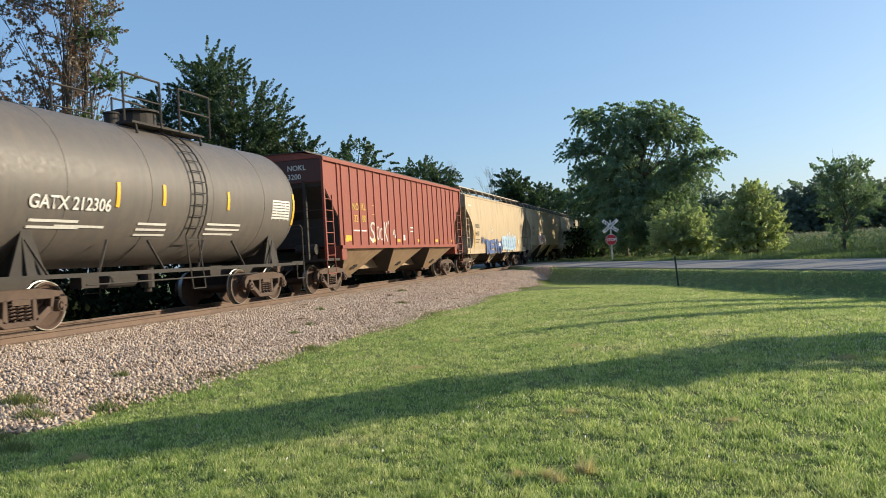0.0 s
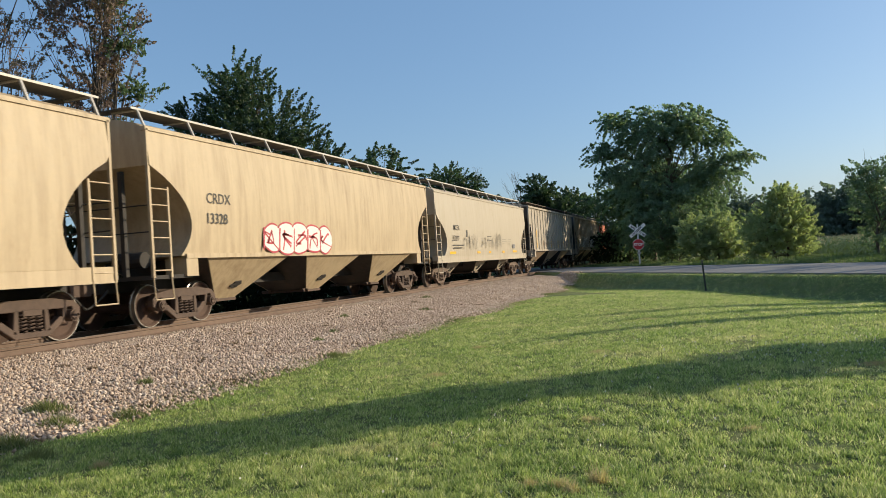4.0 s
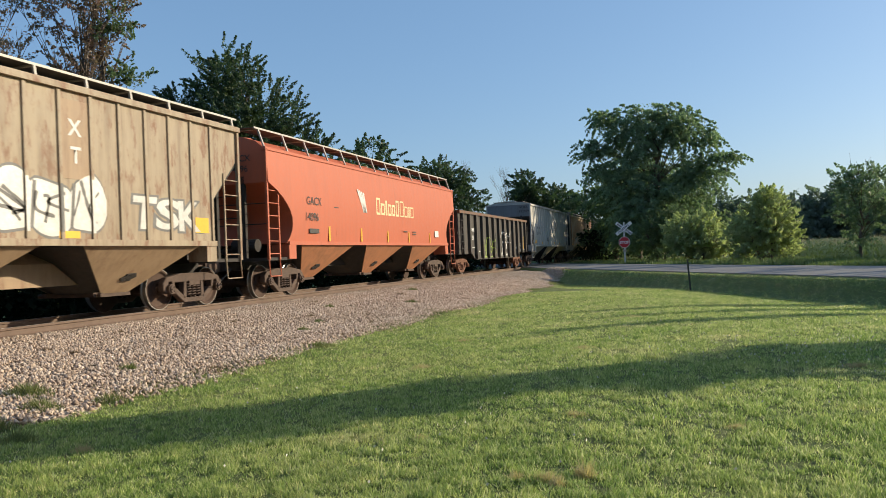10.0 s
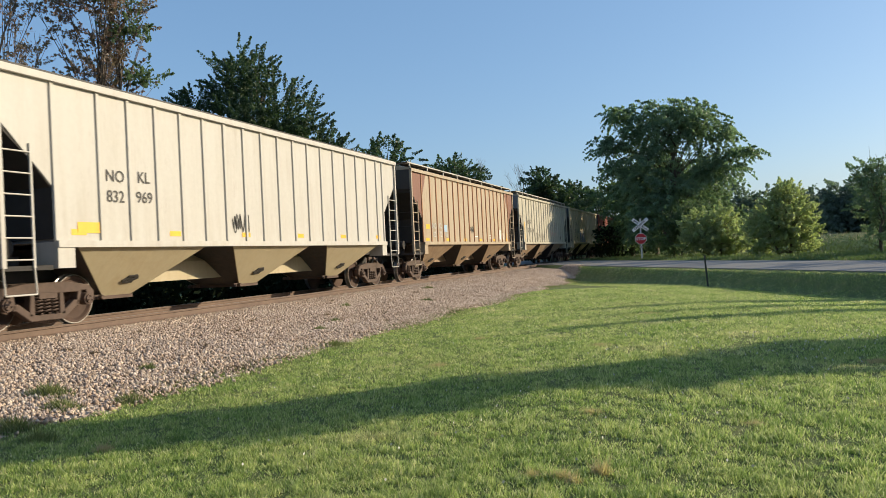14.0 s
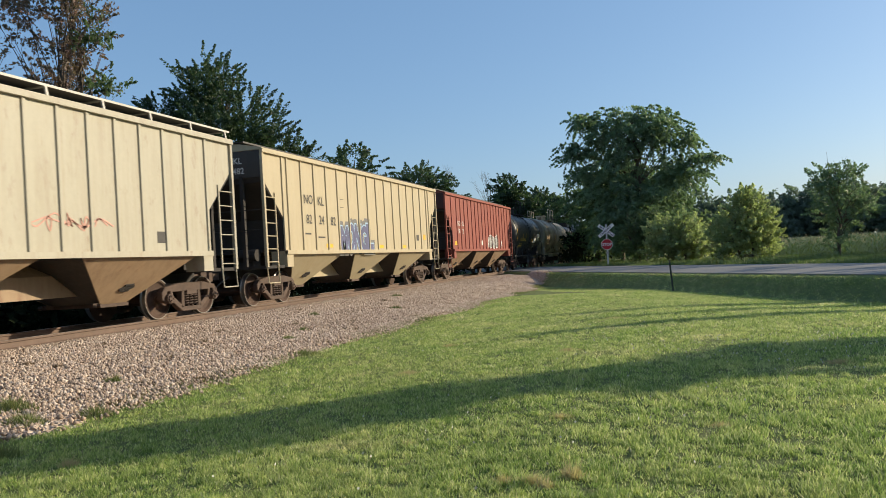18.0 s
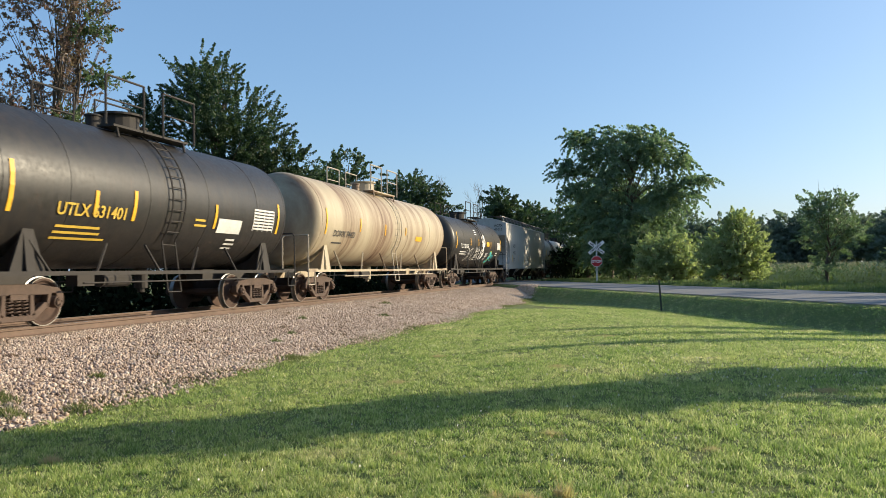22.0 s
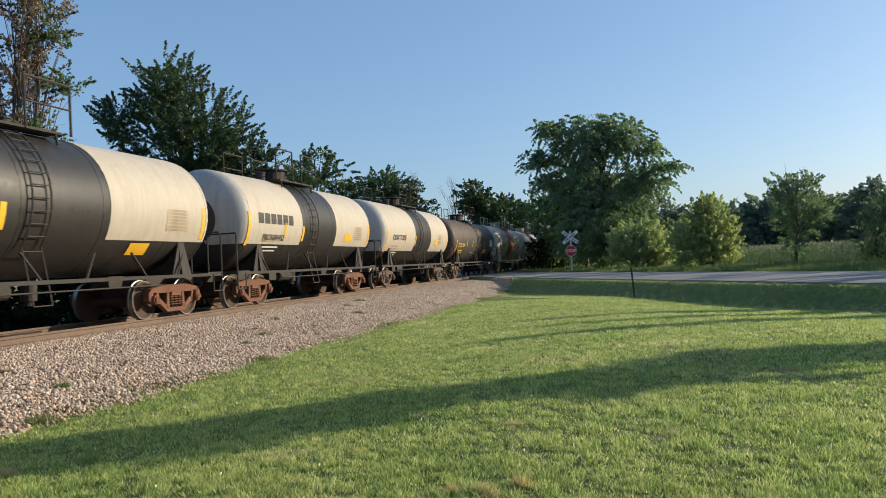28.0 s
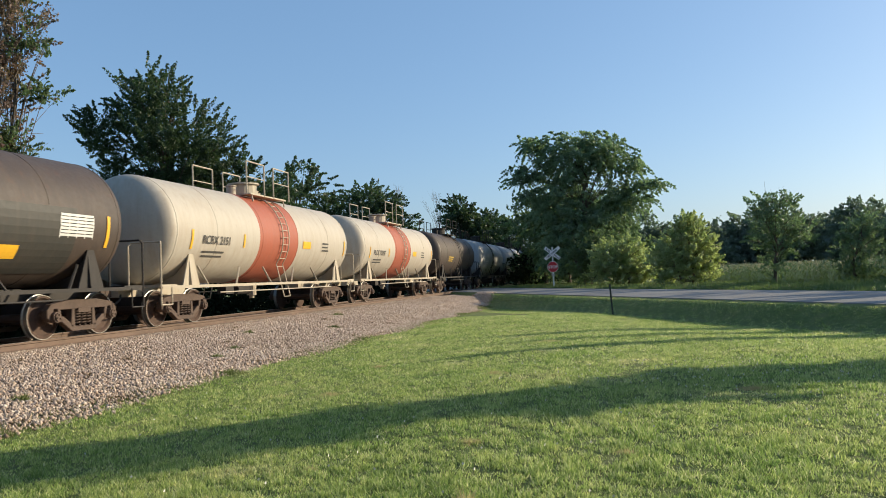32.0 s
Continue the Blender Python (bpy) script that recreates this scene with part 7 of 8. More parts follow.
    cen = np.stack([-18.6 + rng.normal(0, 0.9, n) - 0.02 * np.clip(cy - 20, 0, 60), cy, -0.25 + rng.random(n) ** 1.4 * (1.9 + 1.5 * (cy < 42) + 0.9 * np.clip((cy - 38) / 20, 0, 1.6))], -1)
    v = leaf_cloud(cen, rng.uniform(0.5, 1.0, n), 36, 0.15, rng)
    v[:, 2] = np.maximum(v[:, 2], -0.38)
    tagged(link("undergrowth", quads_mesh("undergrowth", v, 4), LEAF_SHADE), "dense undergrowth behind the rails, leaves darkened for shade", "undergrowth", kind="stuff")
    # beyond the road
    g = "trees beyond the road"
    b = gz(-2.0, 64)
    tree("tree", "large spreading green tree beside the rail crossing", -2.2, 64.0, b, [(-1.5, 0, 10.6, 3.0, 3.2, 2.2), (1.8, 0, 10.4, 2.2, 2.6, 2.1), (-4.4, 0, 11.6, 1.2, 1.5, 1.0), (-5.2, 0, 9.3, 1.6, 1.8, 0.9), (-4.6, 0, 7.4, 1.0, 1.4, 0.9), (5.0, -0.5, 7.9, 1.5, 1.8, 0.6), (4.0, 0, 9.4, 1.0, 1.4, 0.8), (3.2, 0, 6.8, 2.2, 2.6, 1.7), (-2.0, 0, 6.8, 3.0, 3.0, 2.6), (0.8, 0, 4.6, 3.3, 3.2, 2.2), (-1.2, 0, 2.6, 3.2, 3.0, 2.0), (-0.6, -3.0, 3.6, 3.0, 1.0, 2.6)], 2000, 52, 0.105, LEAF_CROSS, 20, 0.34, 0.32, g, stretch=2.9, droop=0.85, rise=0.25)
    tree("bush", "sunlit yellow-green shrub at the road edge", 0.4, 54.0, gz(0.2, 54), [(-0.2, 0, 1.8, 1.9, 1.7, 1.5), (1.1, 0, 1.5, 1.4, 1.4, 1.3), (-1.1, 0, 1.5, 1.3, 1.3, 1.4), (0.6, 0, 0.9, 2.2, 1.6, 0.9)], 520, 60, 0.078, LEAF_YELLOW, 21, 0.07, 0.30, g, category="shrub", trunks=2, stretch=1.7, rise=0.5)
    tree("bush", "olive brown shrub beneath the large tree", -2.0, 57.0, gz(-2.3, 57), [(0, 0, 1.9, 1.4, 1.4, 1.8), (0.9, 0, 2.8, 1.0, 1.0, 1.4)], 240, 56, 0.075, LEAF_GREEN, 22, 0.06, 0.32, g, category="shrub", trunks=2, stretch=1.9, rise=0.5)
    tree("bush", "rounded yellow-green small tree at the road edge", 4.1, 48.0, gz(4, 48), [(0, 0, 2.1, 1.8, 1.7, 1.8), (0.1, 0, 3.3, 1.1, 1.1, 1.0), (1.0, 0, 1.5, 1.2, 1.2, 1.3), (-1.0, 0, 1.4, 1.2, 1.2, 1.3)], 560, 66, 0.07, LEAF_YELLOW, 23, 0.09, 0.27, g, category="shrub", trunks=2, stretch=1.8, rise=0.6)
    tree("tree", "dull green small tree with bare twigs at the field edge", 8.5, 45.6, gz(8.3, 45.6), [(0, 0, 3.1, 1.6, 1.5, 1.4), (-0.5, 0, 4.3, 1.0, 1.0, 0.9), (0.8, 0, 4.2, 1.0, 0.9, 0.9), (1.2, 0, 2.6, 1.0, 1.2, 1.2), (-0.1, 0, 1.5, 0.9, 0.9, 1.3)], 330, 50, 0.058, LEAF_CROSS, 24, 0.10, 0.28, g, bare=4, rise=0.5)
    tree("tree", "dull green small tree at the field edge", 13.0, 46.5, gz(13.3, 46.5), [(0, 0, 2.5, 1.5, 1.4, 1.5), (0.3, 0, 3.7, 1.1, 1.0, 0.9), (0, 0, 1.2, 1.0, 0.9, 1.0)], 260, 50, 0.058, LEAF_CROSS, 25, 0.10, 0.28, g, bare=2, rise=0.5)
    # wood on the near side of the rails beyond the crossing, which shades the cars there
    for k, (x, y, h) in enumerate(((-6.2, 69, 8.5), (-4.6, 76, 10.5), (-1.0, 82, 10), (-5.2, 86, 10.5), (-1.5, 97, 11), (-5.4, 98, 11), (-5.5, 112, 12), (-5.6, 128, 12), (4.5, 74, 4.5))):
        tree("tree", "shady green tree in the wood past the crossing", x, y, gz(x, y), [(0, 0, h * 0.70, 3.0, 3.4, h * 0.28), (0, 0, h * 0.36, 2.8, 3.4, h * 0.32)], 170, 60, 0.16, LEAF_GREEN, 40 + k, 0.22, 0.9, "wood past the crossing")
    # brush added for the dark trackside, its leaves coloured as in shade
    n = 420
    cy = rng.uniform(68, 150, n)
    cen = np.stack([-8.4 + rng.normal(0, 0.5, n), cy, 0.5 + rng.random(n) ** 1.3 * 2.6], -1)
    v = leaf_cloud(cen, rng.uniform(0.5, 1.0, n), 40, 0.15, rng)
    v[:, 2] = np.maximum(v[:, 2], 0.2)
    tagged(link("trackside_brush", quads_mesh("trackside_brush", v, 4), LEAF_SHADE), "added brush past the crossing, leaves darkened for shade", "undergrowth", kind="stuff")
    # row of unseen trees added behind the eye to hold back sky light
    for k in range(8):
        x, y = -38 + k * 8 + (k * 37 % 5) - 2, -12 - (k * 53 % 6)
        tree("tree", "unseen broad tree added behind the eye to block sky light", x, y, gz(x, y), [(0, 0, 11.5, 4.4, 3.6, 5.0), (0, 0, 4.5, 4.4, 3.6, 4.2)], 220, 34, 0.32, LEAF_DEEP, 70 + k, 0.25, 1.1, "trees at the back of the lawn")
    # trees off to the side whose shadows lie across the lawn
    sun_flat = Vector((math.sin(radians(SUN_AZ)), math.cos(radians(SUN_AZ))))
    across = Vector((-sun_flat.y, sun_flat.x))
    for k, (x, y, h) in enumerate(ROAD_TREES):
        tree("tree", "green tree along the road", x, y, gz(x, y), [(0, 0, h * 0.62, 2.4, 2.4, h * 0.34), (0, 0, h * 0.3, 2.0, 2.0, h * 0.26)], 200, 46, 0.16, LEAF_GREEN, 80 + k, 0.2, 0.6, "trees along the road")
    for q, d, w, h, cl in SHADE_TREES:
        p = across * q + sun_flat * d
        tree("tree", "tall narrow green tree beside the lawn", p.x, p.y, gz(p.x, p.y) - 0.1, [(0, 0, h * 0.45, w, w, h * 0.45), (0, 0, h * 0.7, w * 0.7, w * 0.7, h * 0.28)], 170, 60, 0.17 if cl > 0.4 else 0.10, LEAF_GREEN, int(q * 7), 0.16, cl, "trees beside the lawn")


ROAD_TREES = [(24, 41, 9.7), (31, 47, 12.7), (29, 38, 10.7), (21, 47.5, 9.7), (40, 50, 15.5), (33.5, 26, 10.2), (31, 31.5, 10.3), (27.5, 35, 9.8), (34, 22, 9.6)]
# across the light, along the light, half width, height, clump
SHADE_TREES = [(7.1, 18, 0.80, 9.6, 0.45), (12.3, 36, 0.38, 11.8, 0.34), (14.4, 42, 0.34, 13.7, 0.3), (16.6, 40, 0.40, 12.8, 0.34)]
build_trees()


def build_far_wood():
    """The wooded skyline beyond the corn."""
    rng = np.random.default_rng(31)
    r = 0
    for y, x0, x1, h, n in ((205, -10, 150, 14.0, 58), (250, 60, 260, 14, 24), (180, -90, -25, 12, 12)):
        for k in range(n):
            x = x0 + (x1 - x0) * (k + rng.uniform(-0.3, 0.3)) / n
            hh = h * rng.uniform(0.75, 1.15)
            yy = y + rng.uniform(-8, 8)
            tree("tree", "distant woodland tree with haze put into its leaf colour", x, yy, gz(x, yy), [(0, 0, hh * 0.60, 4.2, 4.0, hh * 0.36), (rng.uniform(-2, 2), 0, hh * 0.30, 5.0, 4, hh * 0.32)], 150, 48, 0.34, LEAF_FAR, 100 + r, 0.3, 1.5, "distant woodland", limbs=False)
            r += 1


build_far_wood()


def build_corn():
    rng = np.random.default_rng(44)
    rows = []
    for r in range(46):
        c = 14.5 + r * 0.95 + 0.10 * (r > 20) * r
        t = np.arange(-5, 75, 0.24) if r < 9 else np.arange(-5, 90, 0.5)
        t = t + rng.normal(0, 0.06, len(t))
        cc = ROAD_C + c + rng.normal(0, 0.08, len(t))
        rows.append(np.stack([ROAD_N.x * cc - ROAD_N.y * (t + 30), ROAD_N.y * cc + ROAD_N.x * (t + 30)], -1))
    p = np.concatenate(rows)
    p = p[(p[:, 0] > 5.0 - (p[:, 1] - 52) * 0.02) & (p[:, 1] > 30)]
    x, y = p[:, 0], p[:, 1]
    z = ground_z(x, y)
    n = len(x)
    h = rng.uniform(1.35, 1.8, n)
    quads = []
    for k in range(8):
        a = rng.uniform(0, 6.283, n)
        up = (0.12 + 0.80 * (k + rng.random(n)) / 8) * h
        ln = rng.uniform(0.30, 0.55, n)
        p0 = np.stack([x, y, z + up], -1)
        d = np.stack([np.cos(a), np.sin(a), np.full(n, 0.55)], -1) * ln[:, None] * 0.7
        e = np.stack([np.cos(a), np.sin(a), np.full(n, -0.55)], -1) * ln[:, None] * 0.8
        s = np.stack([-np.sin(a), np.cos(a), np.zeros(n)], -1) * 0.05
        quads.append(np.stack([p0 - s * 0.3, p0 + d - s, p0 + d + e, p0 + d + s], 1).reshape(-1, 3))
    tagged(link("corn_field", quads_mesh("corn_field", np.concatenate(quads), 4), CORN), "tall green corn standing in a field", "corn", kind="stuff")
    out = []
    for k in range(4):
        a = rng.uniform(0, 6.283, n)
        p0 = np.stack([x, y, z + h * 0.93], -1)
        s = np.stack([-np.sin(a), np.cos(a), np.zeros(n)], -1) * 0.014
        top = p0 + np.stack([0.12 * np.cos(a), 0.12 * np.sin(a), rng.uniform(0.16, 0.30, n)], -1)
        out.append(np.stack([p0 - s, p0 + s, top], 1).reshape(-1, 3))
    tagged(link("corn_tassels", quads_mesh("corn_tassels", np.concatenate(out), 3), TASSEL), "straw-coloured tassels on top of the corn", "corn", kind="stuff")


build_corn()


def blades(x, y, z, h, w, rng):
    a = rng.uniform(0, 6.283, len(x))
    s = np.stack([np.cos(a), np.sin(a), np.zeros(len(x))], -1) * w[:, None]
    p = np.stack([x, y, z], -1)
    lean = np.stack([rng.normal(0, 0.5, len(x)), rng.normal(0, 0.5, len(x)), np.ones(len(x))], -1) * h[:, None]
    return np.stack([p - s, p + s, p + lean], 1).reshape(-1, 3)


def value_noise(x, y, cell, seed):
    """Smooth random field over the plan, 0 to 1."""
    g = np.random.default_rng(seed).random((256, 256))
    u, v = x / cell, y / cell
    i, j = np.floor(u).astype(int), np.floor(v).astype(int)
    fu, fv = u - i, v - j
    fu, fv = fu * fu * (3 - 2 * fu), fv * fv * (3 - 2 * fv)
    return (g[i % 256, j % 256] * (1 - fu) + g[(i + 1) % 256, j % 256] * fu) * (1 - fv) + (g[i % 256, (j + 1) % 256] * (1 - fu) + g[(i + 1) % 256, (j + 1) % 256] * fu) * fv


# dry mounds in the lawn: x, y, radius, height of the straw
TUFTS = [(-0.50, 4.34, 0.06, 0.11), (-0.70, 4.24, 0.09, 0.06), (-0.86, 4.26, 0.07, 0.05), (-0.80, 5.95, 0.12, 0.03), (-0.62, 4.18, 0.06, 0.05), (-1.75, 5.2, 0.07, 0.03), (0.35, 5.6, 0.10, 0.02), (-3.06, 8.92, 0.18, 0.04), (-4.44, 4.94, 0.10, 0.06), (-1.28, 10.19, 0.2, 0.03), (-1.07, 15.6, 0.3, 0.04), (1.6, 8.4, 0.2, 0.03), (-3.4, 11.9, 0.25, 0.03)]
# plants on the ballast: x, y, radius, height
WEEDS = [(-6.87, 6.8, 0.30, 0.16), (-6.3, 6.4, 0.25, 0.12), (-5.95, 7.0, 0.22, 0.10), (-6.1, 5.6, 0.25, 0.14), (-5.45, 5.3, 0.2, 0.1), (-7.0, 8.55, 0.14, 0.12), (-7.05, 13.5, 0.16, 0.10), (-5.9, 11.9, 0.25, 0.10), (-7.45, 14.9, 0.16, 0.09), (-8.8, 18.2, 0.2, 0.10), (-7.6, 21.0, 0.25, 0.10), (-9.4, 26.0, 0.3, 0.12)]
BROWN_WEEDS = [(-6.15, 7.6, 0.35, 0.04), (-6.0, 10.4, 0.3, 0.04), (-6.5, 15.5, 0.35, 0.05), (-6.4, 19.0, 0.4, 0.05), (-6.9, 24.0, 0.5, 0.06), (-7.2, 28.0, 0.5, 0.06), (-7.6, 10.6, 0.12, 0.07), (-8.9, 14.0, 0.15, 0.06), (-8.5, 9.2, 0.14, 0.08), (-9.1, 9.3, 0.12, 0.08), (-10.6, 11.4, 0.1, 0.06), (-9.7, 11.6, 0.12, 0.07), (-6.6, 8.6, 0.3, 0.05), (-6.2, 9.2, 0.3, 0.05), (-8.2, 12.4, 0.15, 0.08), (-7.2, 17.0, 0.2, 0.07), (-8.1, 15.8, 0.18, 0.08), (-6.3, 13.4, 0.3, 0.05), (-9.9, 19.5, 0.2, 0.08), (-8.9, 23.5, 0.25, 0.08)]


def tuft_blades(spots, per, wide, rng, on_bed):
    out = []
    for x, y, r, h in spots:
        n = int(per * (r / 0.2) ** 1.3) + 40
        a, d = rng.uniform(0, 6.283, n), r * rng.random(n) ** 0.7
        px, py = x + d * np.cos(a), y + d * np.sin(a) * 0.8
        z = (np.maximum(ballast_z(px, py), ground_z(px, py)) if on_bed else ground_z(px, py)) - 0.005
        hh = (h + 0.02) * rng.uniform(0.5, 1.1, n) * (1.15 - 0.8 * d / r)
        out.append(blades(px, py, z, hh, np.full(n, wide), rng))
    return np.concatenate(out)


def build_grass():
    rng = np.random.default_rng(51)
    n = 1350000
    d = 3.0 + 27 * rng.random(n) ** 1.9
    ang = np.radians(rng.uniform(-52, 30, n))
    x, y = d * np.sin(ang), d * np.cos(ang)
    # the rest of the lawn round the eye, thinner
    k = 150000
    ang2, d2 = rng.uniform(0, 2 * np.pi, k), 13 * rng.random(k) ** 0.5
    x, y, d = np.concatenate([x, d2 * np.sin(ang2)]), np.concatenate([y, d2 * np.cos(ang2)]), np.concatenate([d, np.clip(d2, 4, 20) + 3])
    edge = -6.2 - np.clip((y - 22) * 0.06, 0, 1.4) + 0.25 * np.sin(y * 2.1) + 0.2 * np.sin(y * 5.3)
    keep = (x > edge) & (x * ROAD_N.x + y * ROAD_N.y < ROAD_C - ROAD_HALF - 0.9)
    x, y, d = x[keep], y[keep], d[keep]
    lump, spot, tuft = value_noise(x, y, 0.22, 1), value_noise(x, y, 0.7, 2), value_noise(x, y, 0.075, 3)
    keep = rng.random(len(x)) < 0.10 + 1.25 * tuft ** 1.3 * (0.55 + 0.5 * lump + 0.4 * spot)
    x, y, d, lump, spot, tuft = x[keep], y[keep], d[keep], lump[keep], spot[keep], tuft[keep]
    h = rng.uniform(0.009, 0.033, len(x)) * (0.30 + 0.75 * lump + 0.95 * tuft + 0.25 * spot)
    v = blades(x, y, ground_z(x, y) - 0.004, h, 0.0019 + 0.0006 * d, rng)
    tagged(link("lawn_grass", quads_mesh("lawn_grass", v, 3), BLADE), "short mown grass blades of the lawn", "grass", kind="stuff")
    # the rougher bank up to the road
    n = 170000
    t = rng.uniform(-25, 30, n)
    c = ROAD_C - ROAD_HALF - 0.2 - rng.random(n) * 3.0
    x, y = ROAD_N.x * c - ROAD_N.y * (t + 30), ROAD_N.y * c + ROAD_N.x * (t + 30)
    keep = (x > -8.5) & (y > 10)
    x, y = x[keep], y[keep]
    v = blades(x, y, ground_z(x, y) - 0.01, rng.uniform(0.015, 0.036, len(x)), np.full(len(x), 0.012), rng)
    tagged(link("bank_grass", quads_mesh("bank_grass", v, 3), BLADE), "rough green grass on the bank below the road", "grass", kind="stuff")
    # rough verge at the far road edge
    n = 26000
    t = rng.uniform(-12, 34, n)
    c = ROAD_C + ROAD_HALF + 0.3 + rng.random(n) ** 1.5 * 7.0
    x, y = ROAD_N.x * c - ROAD_N.y * (t + 30), ROAD_N.y * c + ROAD_N.x * (t + 30)
    keep = x > -9.5
    x, y = x[keep], y[keep]
    v = blades(x, y, ground_z(x, y) - 0.02, rng.uniform(0.05, 0.20, len(x)) * (1 + 0.10 * np.clip(x * ROAD_N.x + y * ROAD_N.y - ROAD_C - ROAD_HALF, 0, 7)), np.full(len(x), 0.02), rng)
    tagged(link("verge_grass", quads_mesh("verge_grass", v, 3), VERGE), "tall rough grass along the road edge", "grass", kind="stuff")
    n = 26000
    y = rng.uniform(4, 46, n)
    x = -6.0 + rng.normal(0, 0.28, n) - np.clip((y - 22) * 0.05, 0, 1.2)
    clump = np.sin(y * 1.3) * np.sin(y * 0.47 + 2) > -0.2
    x, y = x[clump], y[clump]
    z = np.maximum(ground_z(x, y), ballast_z(x, y)) - 0.02
    v = blades(x, y, z, rng.uniform(0.03, 0.09, len(x)), np.full(len(x), 0.007), rng)
    tagged(link("edge_weeds", quads_mesh("edge_weeds", v, 3), WEED), "straggling weeds at the foot of the ballast", "weeds", kind="stuff")
    tagged(link("dry_tufts", quads_mesh("dry_tufts", tuft_blades(TUFTS, 600, 0.0035, rng, False), 3), STRAW), "dry straw-coloured tufts in the lawn", "grass", kind="stuff")
    tagged(link("ballast_weeds", quads_mesh("ballast_weeds", tuft_blades(WEEDS, 300, 0.007, rng, True), 3), WEED), "small green weeds growing in the ballast", "weeds", kind="stuff")
    tagged(link("withered_weeds", quads_mesh("withered_weeds", tuft_blades(BROWN_WEEDS, 260, 0.005, rng, True), 3), WEED_BROWN), "withered brown weeds growing in the ballast", "weeds", kind="stuff")
    # clover heads in the grass
    n = 420
    x, y = np.concatenate([rng.normal(1.6, 1.3, n // 2), rng.uniform(-5, 4, n // 2)]), np.concatenate([rng.normal(9.8, 1.0, n // 2), rng.uniform(4, 15, n // 2)])
    p = np.stack([x, y, ground_z(x, y) + rng.uniform(0.035, 0.055, n)], -1)
    a = rng.uniform(0, 6.283, n)
    u = np.stack([np.cos(a), np.sin(a), rng.normal(0, 0.4, n)], -1) * 0.010
    w = np.stack([np.zeros(n), np.zeros(n), np.full(n, 0.010)], -1)
    v = np.stack([p - u, p - w, p + u, p + w], 1).reshape(-1, 3)
    tagged(link("clover_heads", quads_mesh("clover_heads", v, 4), WHITE_BAR), "tiny white clover flower heads in the lawn", "flowers", kind="stuff")


build_grass()


def build_stones():
    """Loose crushed stone over the near side of the ballast."""
    rng = np.random.default_rng(61)
    n = 150000
    y = 3.5 + 44 * rng.random(n) ** 1.35
    x = rng.uniform(-11.2, -5.7, n)
    x = np.where(x > -6.2, x + rng.normal(0, 0.25, n), x)
    keep = (x < -5.9 + rng.normal(0, 0.12, n) - np.clip((y - 22) * 0.055, 0, 1.4) + 0.2 * np.sin(y * 0.9))
    x, y = x[keep], y[keep]
    n = len(x)
    base = np.array([(1, 0, 0), (-1, 0, 0), (0, 1, 0), (0, -1, 0), (0, 0, 1), (0, 0, -1)], float)
    faces = np.array([(0, 2, 4), (2, 1, 4), (1, 3, 4), (3, 0, 4), (2, 0, 5), (1, 2, 5), (3, 1, 5), (0, 3, 5)])
    s = rng.uniform(0.010, 0.032, (n, 1, 1)) * (1 + 0.012 * y[:, None, None]) * rng.uniform(0.6, 1.3, (n, 6, 1))
    a = rng.uniform(0, 6.283, n)
    ca, sa = np.cos(a), np.sin(a)
    rot = np.zeros((n, 3, 3))
    rot[:, 0, 0], rot[:, 0, 1], rot[:, 1, 0], rot[:, 1, 1], rot[:, 2, 2] = ca, -sa, sa, ca, 1
    tilt = rng.normal(0, 0.5, (n, 3, 3)) * 0.4
    v = np.einsum("nij,mj->nmi", rot + tilt, base) * s
    z = np.maximum(ballast_z(x, y), ground_z(x, y)) + 0.008 + 0.014 * rng.random(n)
    v += np.stack([x, y, z], -1)[:, None]
    f = faces[None] + (np.arange(n) * 6)[:, None, None]
    tagged(link("ballast_stones", tri_mesh("ballast_stones", v.reshape(-1, 3), f.reshape(-1, 3)), STONES), "loose pinkish grey crushed ballast stones", "stones", kind="stuff")


build_stones()


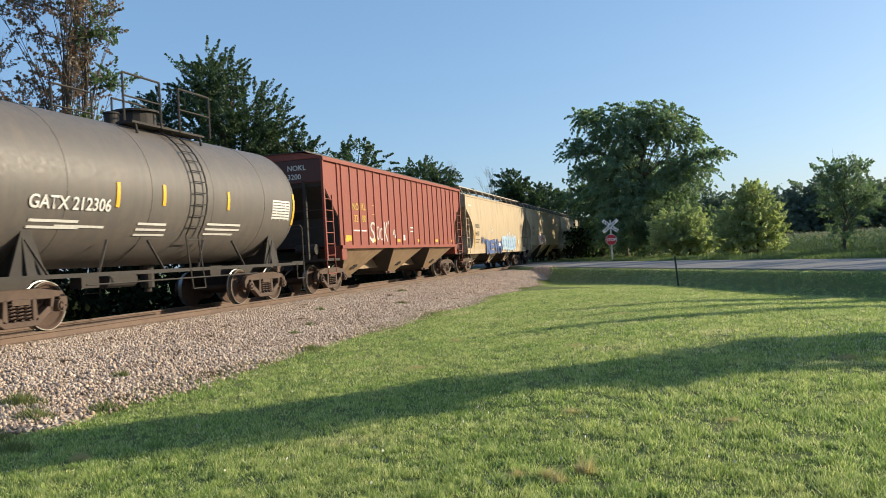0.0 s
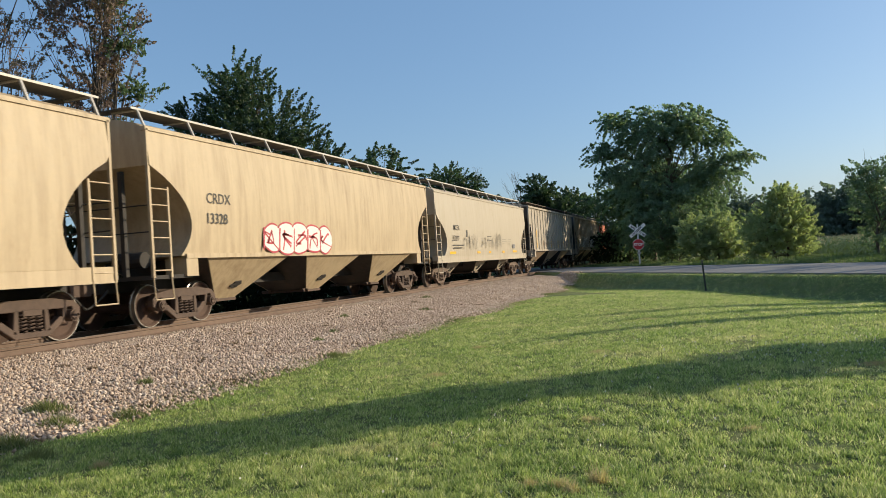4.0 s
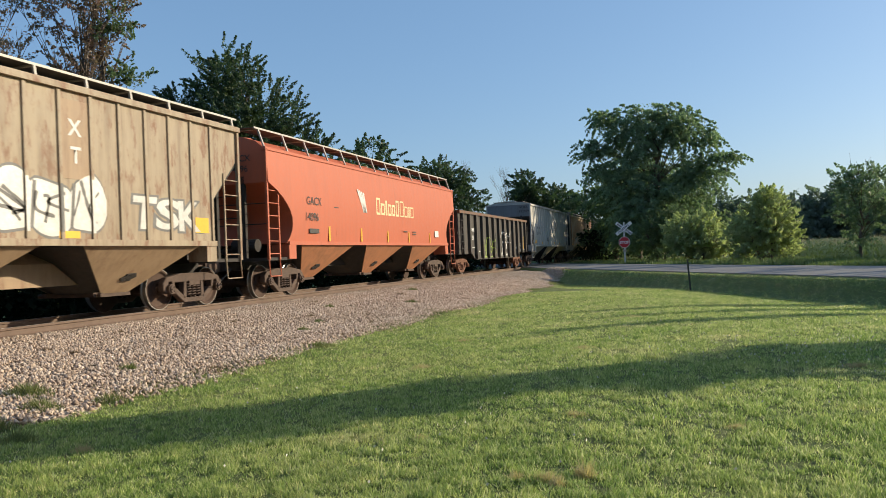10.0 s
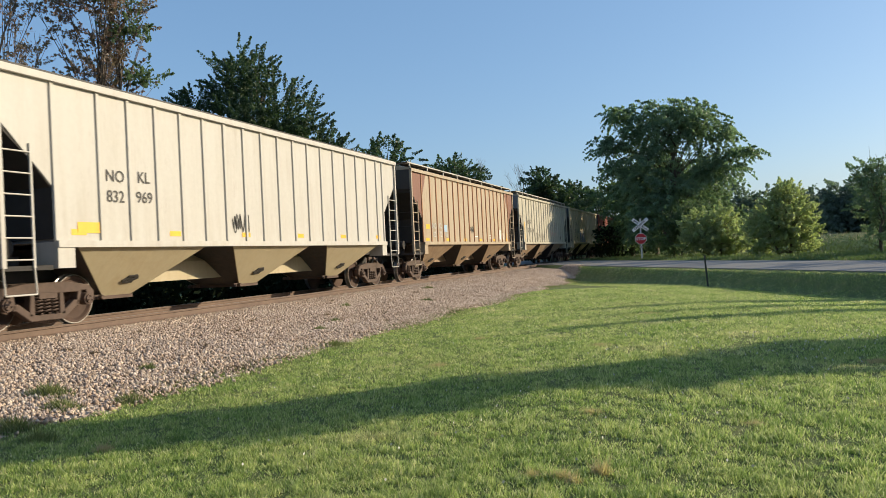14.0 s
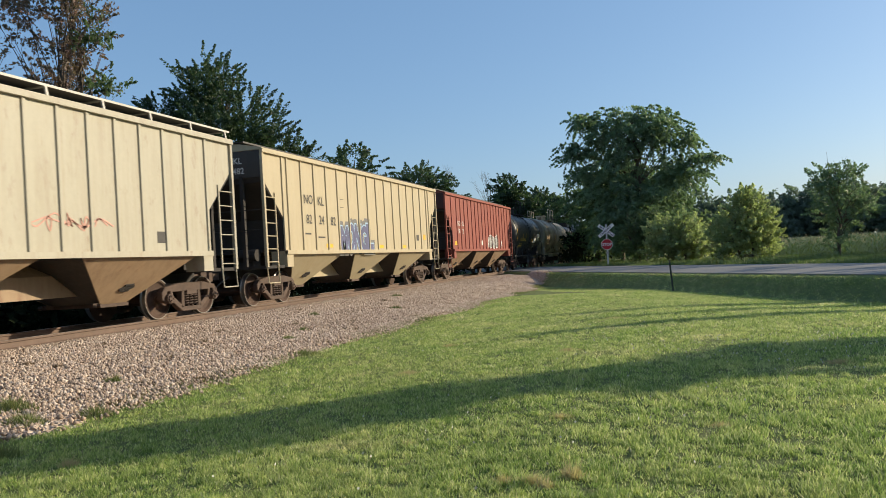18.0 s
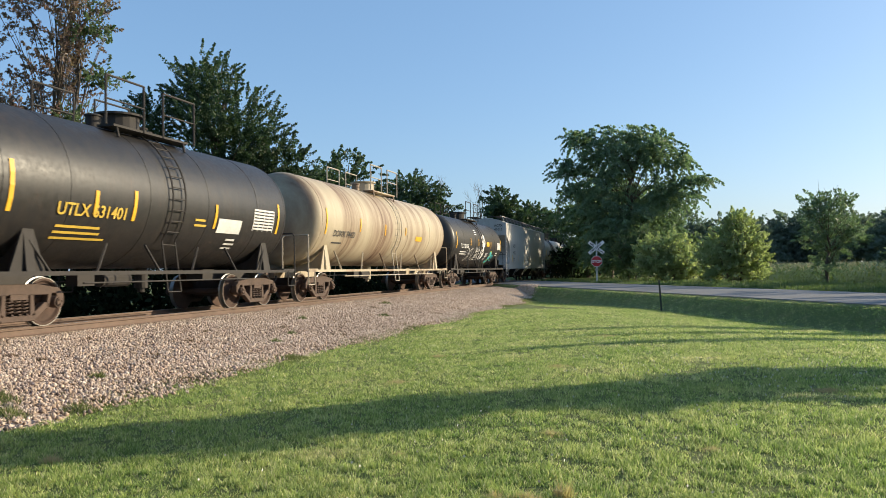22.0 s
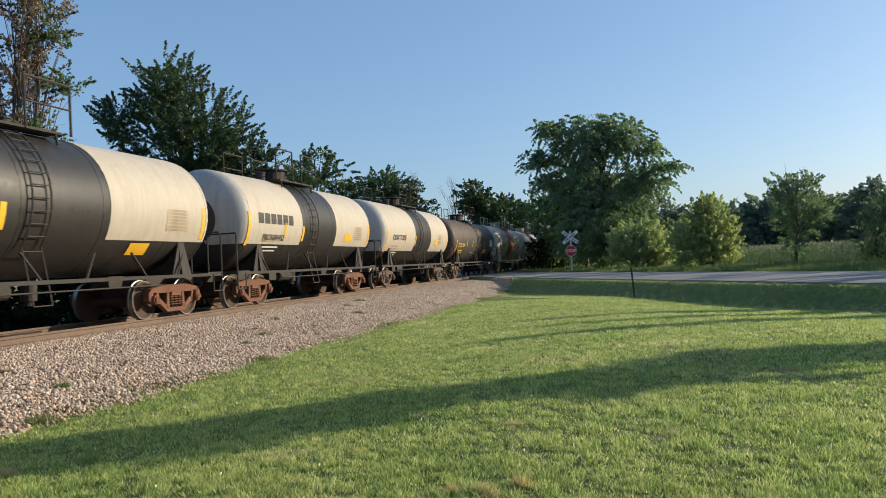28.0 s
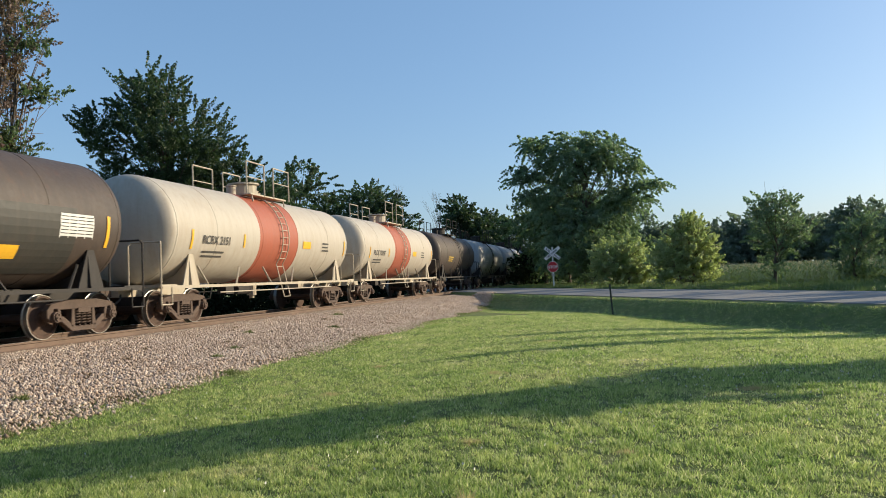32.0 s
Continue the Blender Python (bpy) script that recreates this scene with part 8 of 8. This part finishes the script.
# ---- sign and post ----
def build_sign():
    x, y = -4.35, 55.4
    z = gz(x, y)
    root = new("crossing_sign")
    root.matrix_world = pose(x, y, z, 0, 0, -4)
    tagged(root, "white crossbuck over a red stop sign on a white post", "road sign")
    bm = bmesh.new()
    box(bm, -0.05, 0.05, 0, 0.10, -0.3, 2.85)
    part("post", bm, POST_WHITE, root)
    for k, a in enumerate((38, -38)):
        bm = bmesh.new()
        box(bm, -0.66, 0.66, -0.02, 0.0, -0.115, 0.115)
        blade = part("crossbuck_blade", bm, SIGN_WHITE, root, "white blade with black letters")
        blade.matrix_basis = pose(0, -0.02 - 0.024 * k, 2.42, 0, a, 0)
        for word, o in ((("CROSSING", -0.50),) if k else (("RAIL", -0.54), ("ROAD", 0.14))):
            me = text_mesh(word, 0.19 if k else 0.19, 0.004)
            ob = new("lettering", me)
            if not me.materials:
                me.materials.append(SIGN_BLACK)
            ob.parent = blade
            ob.matrix_basis = Matrix.Translation((o, -0.024, -0.065)) @ pose(0, 0, 0, 90, 0, 0)
    oct_pts = [(0.41 * math.cos(math.pi / 8 + k * math.pi / 4), 0.41 * math.sin(math.pi / 8 + k * math.pi / 4)) for k in range(8)]
    bm = bmesh.new()
    prism(bm, [(p[0], 1.46 + p[1]) for p in oct_pts], "y", -0.020, -0.006)
    stop = part("stop_sign", bm, SIGN_WHITE, root, "red octagonal stop sign with white rim")
    bm = bmesh.new()
    prism(bm, [(p[0] * 0.93, 1.46 + p[1] * 0.93) for p in oct_pts], "y", -0.025, -0.021)
    part("stop_face", bm, SIGN_RED, stop)
    me = text_mesh("STOP", 0.27, 0.008)
    ob = new("lettering", me)
    me.materials.append(SIGN_WHITE)
    ob.parent = stop
    ob.matrix_basis = Matrix.Translation((-0.315, -0.029, 1.365)) @ pose(0, 0, 0, 90, 0, 0)
    bm = bmesh.new()
    box(bm, -0.11, 0.11, -0.02, -0.006, 0.80, 0.96)
    part("number_plate", bm, GALV, root, "small grey plate")


build_sign()


def build_stake():
    x, y = 0.0, 28.1
    root = new("fence_stake")
    root.matrix_world = pose(x, y, gz(x, y) - 0.02, 4, -5, 20)
    tagged(root, "thin leaning dark steel fence stake in the grass", "stake")
    bm = bmesh.new()
    prism(bm, [(-0.03, -0.005), (0.03, -0.005), (0.03, 0.005), (0.006, 0.005), (0.006, 0.035), (-0.006, 0.035), (-0.006, 0.005), (-0.03, 0.005)], "z", -0.25, 1.12)
    part("stake", bm, plain("dark_green_steel_stake", (0.05, 0.055, 0.045), 0.7), root)


build_stake()


# ---- what moves ----
def motions():
    for car, centre in TRAIN:
        walk(car, [(t, pose(TRACK_X, centre - SPEED * t - 0.002254 * (t - 16) ** 2, RAIL_Z)) for t in range(0, 33, 4)])
    first = WHEELSETS[0]
    walk(first, [(k / FPS, pose(0, 0, 0, math.degrees(SPEED * k / FPS / WHEEL_R))) for k in range(0, 32 * FPS + 1)])
    act, slot = first.animation_data.action, first.animation_data.action_slot
    back = FAR_WHEELS[0]
    walk(back, [(k / FPS, pose(0, 0, 0, -math.degrees(SPEED * k / FPS / WHEEL_R))) for k in range(0, 32 * FPS + 1)])
    back_act, back_slot = back.animation_data.action, back.animation_data.action_slot
    for w in FAR_WHEELS[1:]:
        w.rotation_mode = "QUATERNION"
        w.animation_data_create()
        w.animation_data.action = back_act
        w.animation_data.action_slot = back_slot
    for w in WHEELSETS[1:]:
        w.rotation_mode = "QUATERNION"
        w.animation_data_create()
        w.animation_data.action = act
        w.animation_data.action_slot = slot


motions()
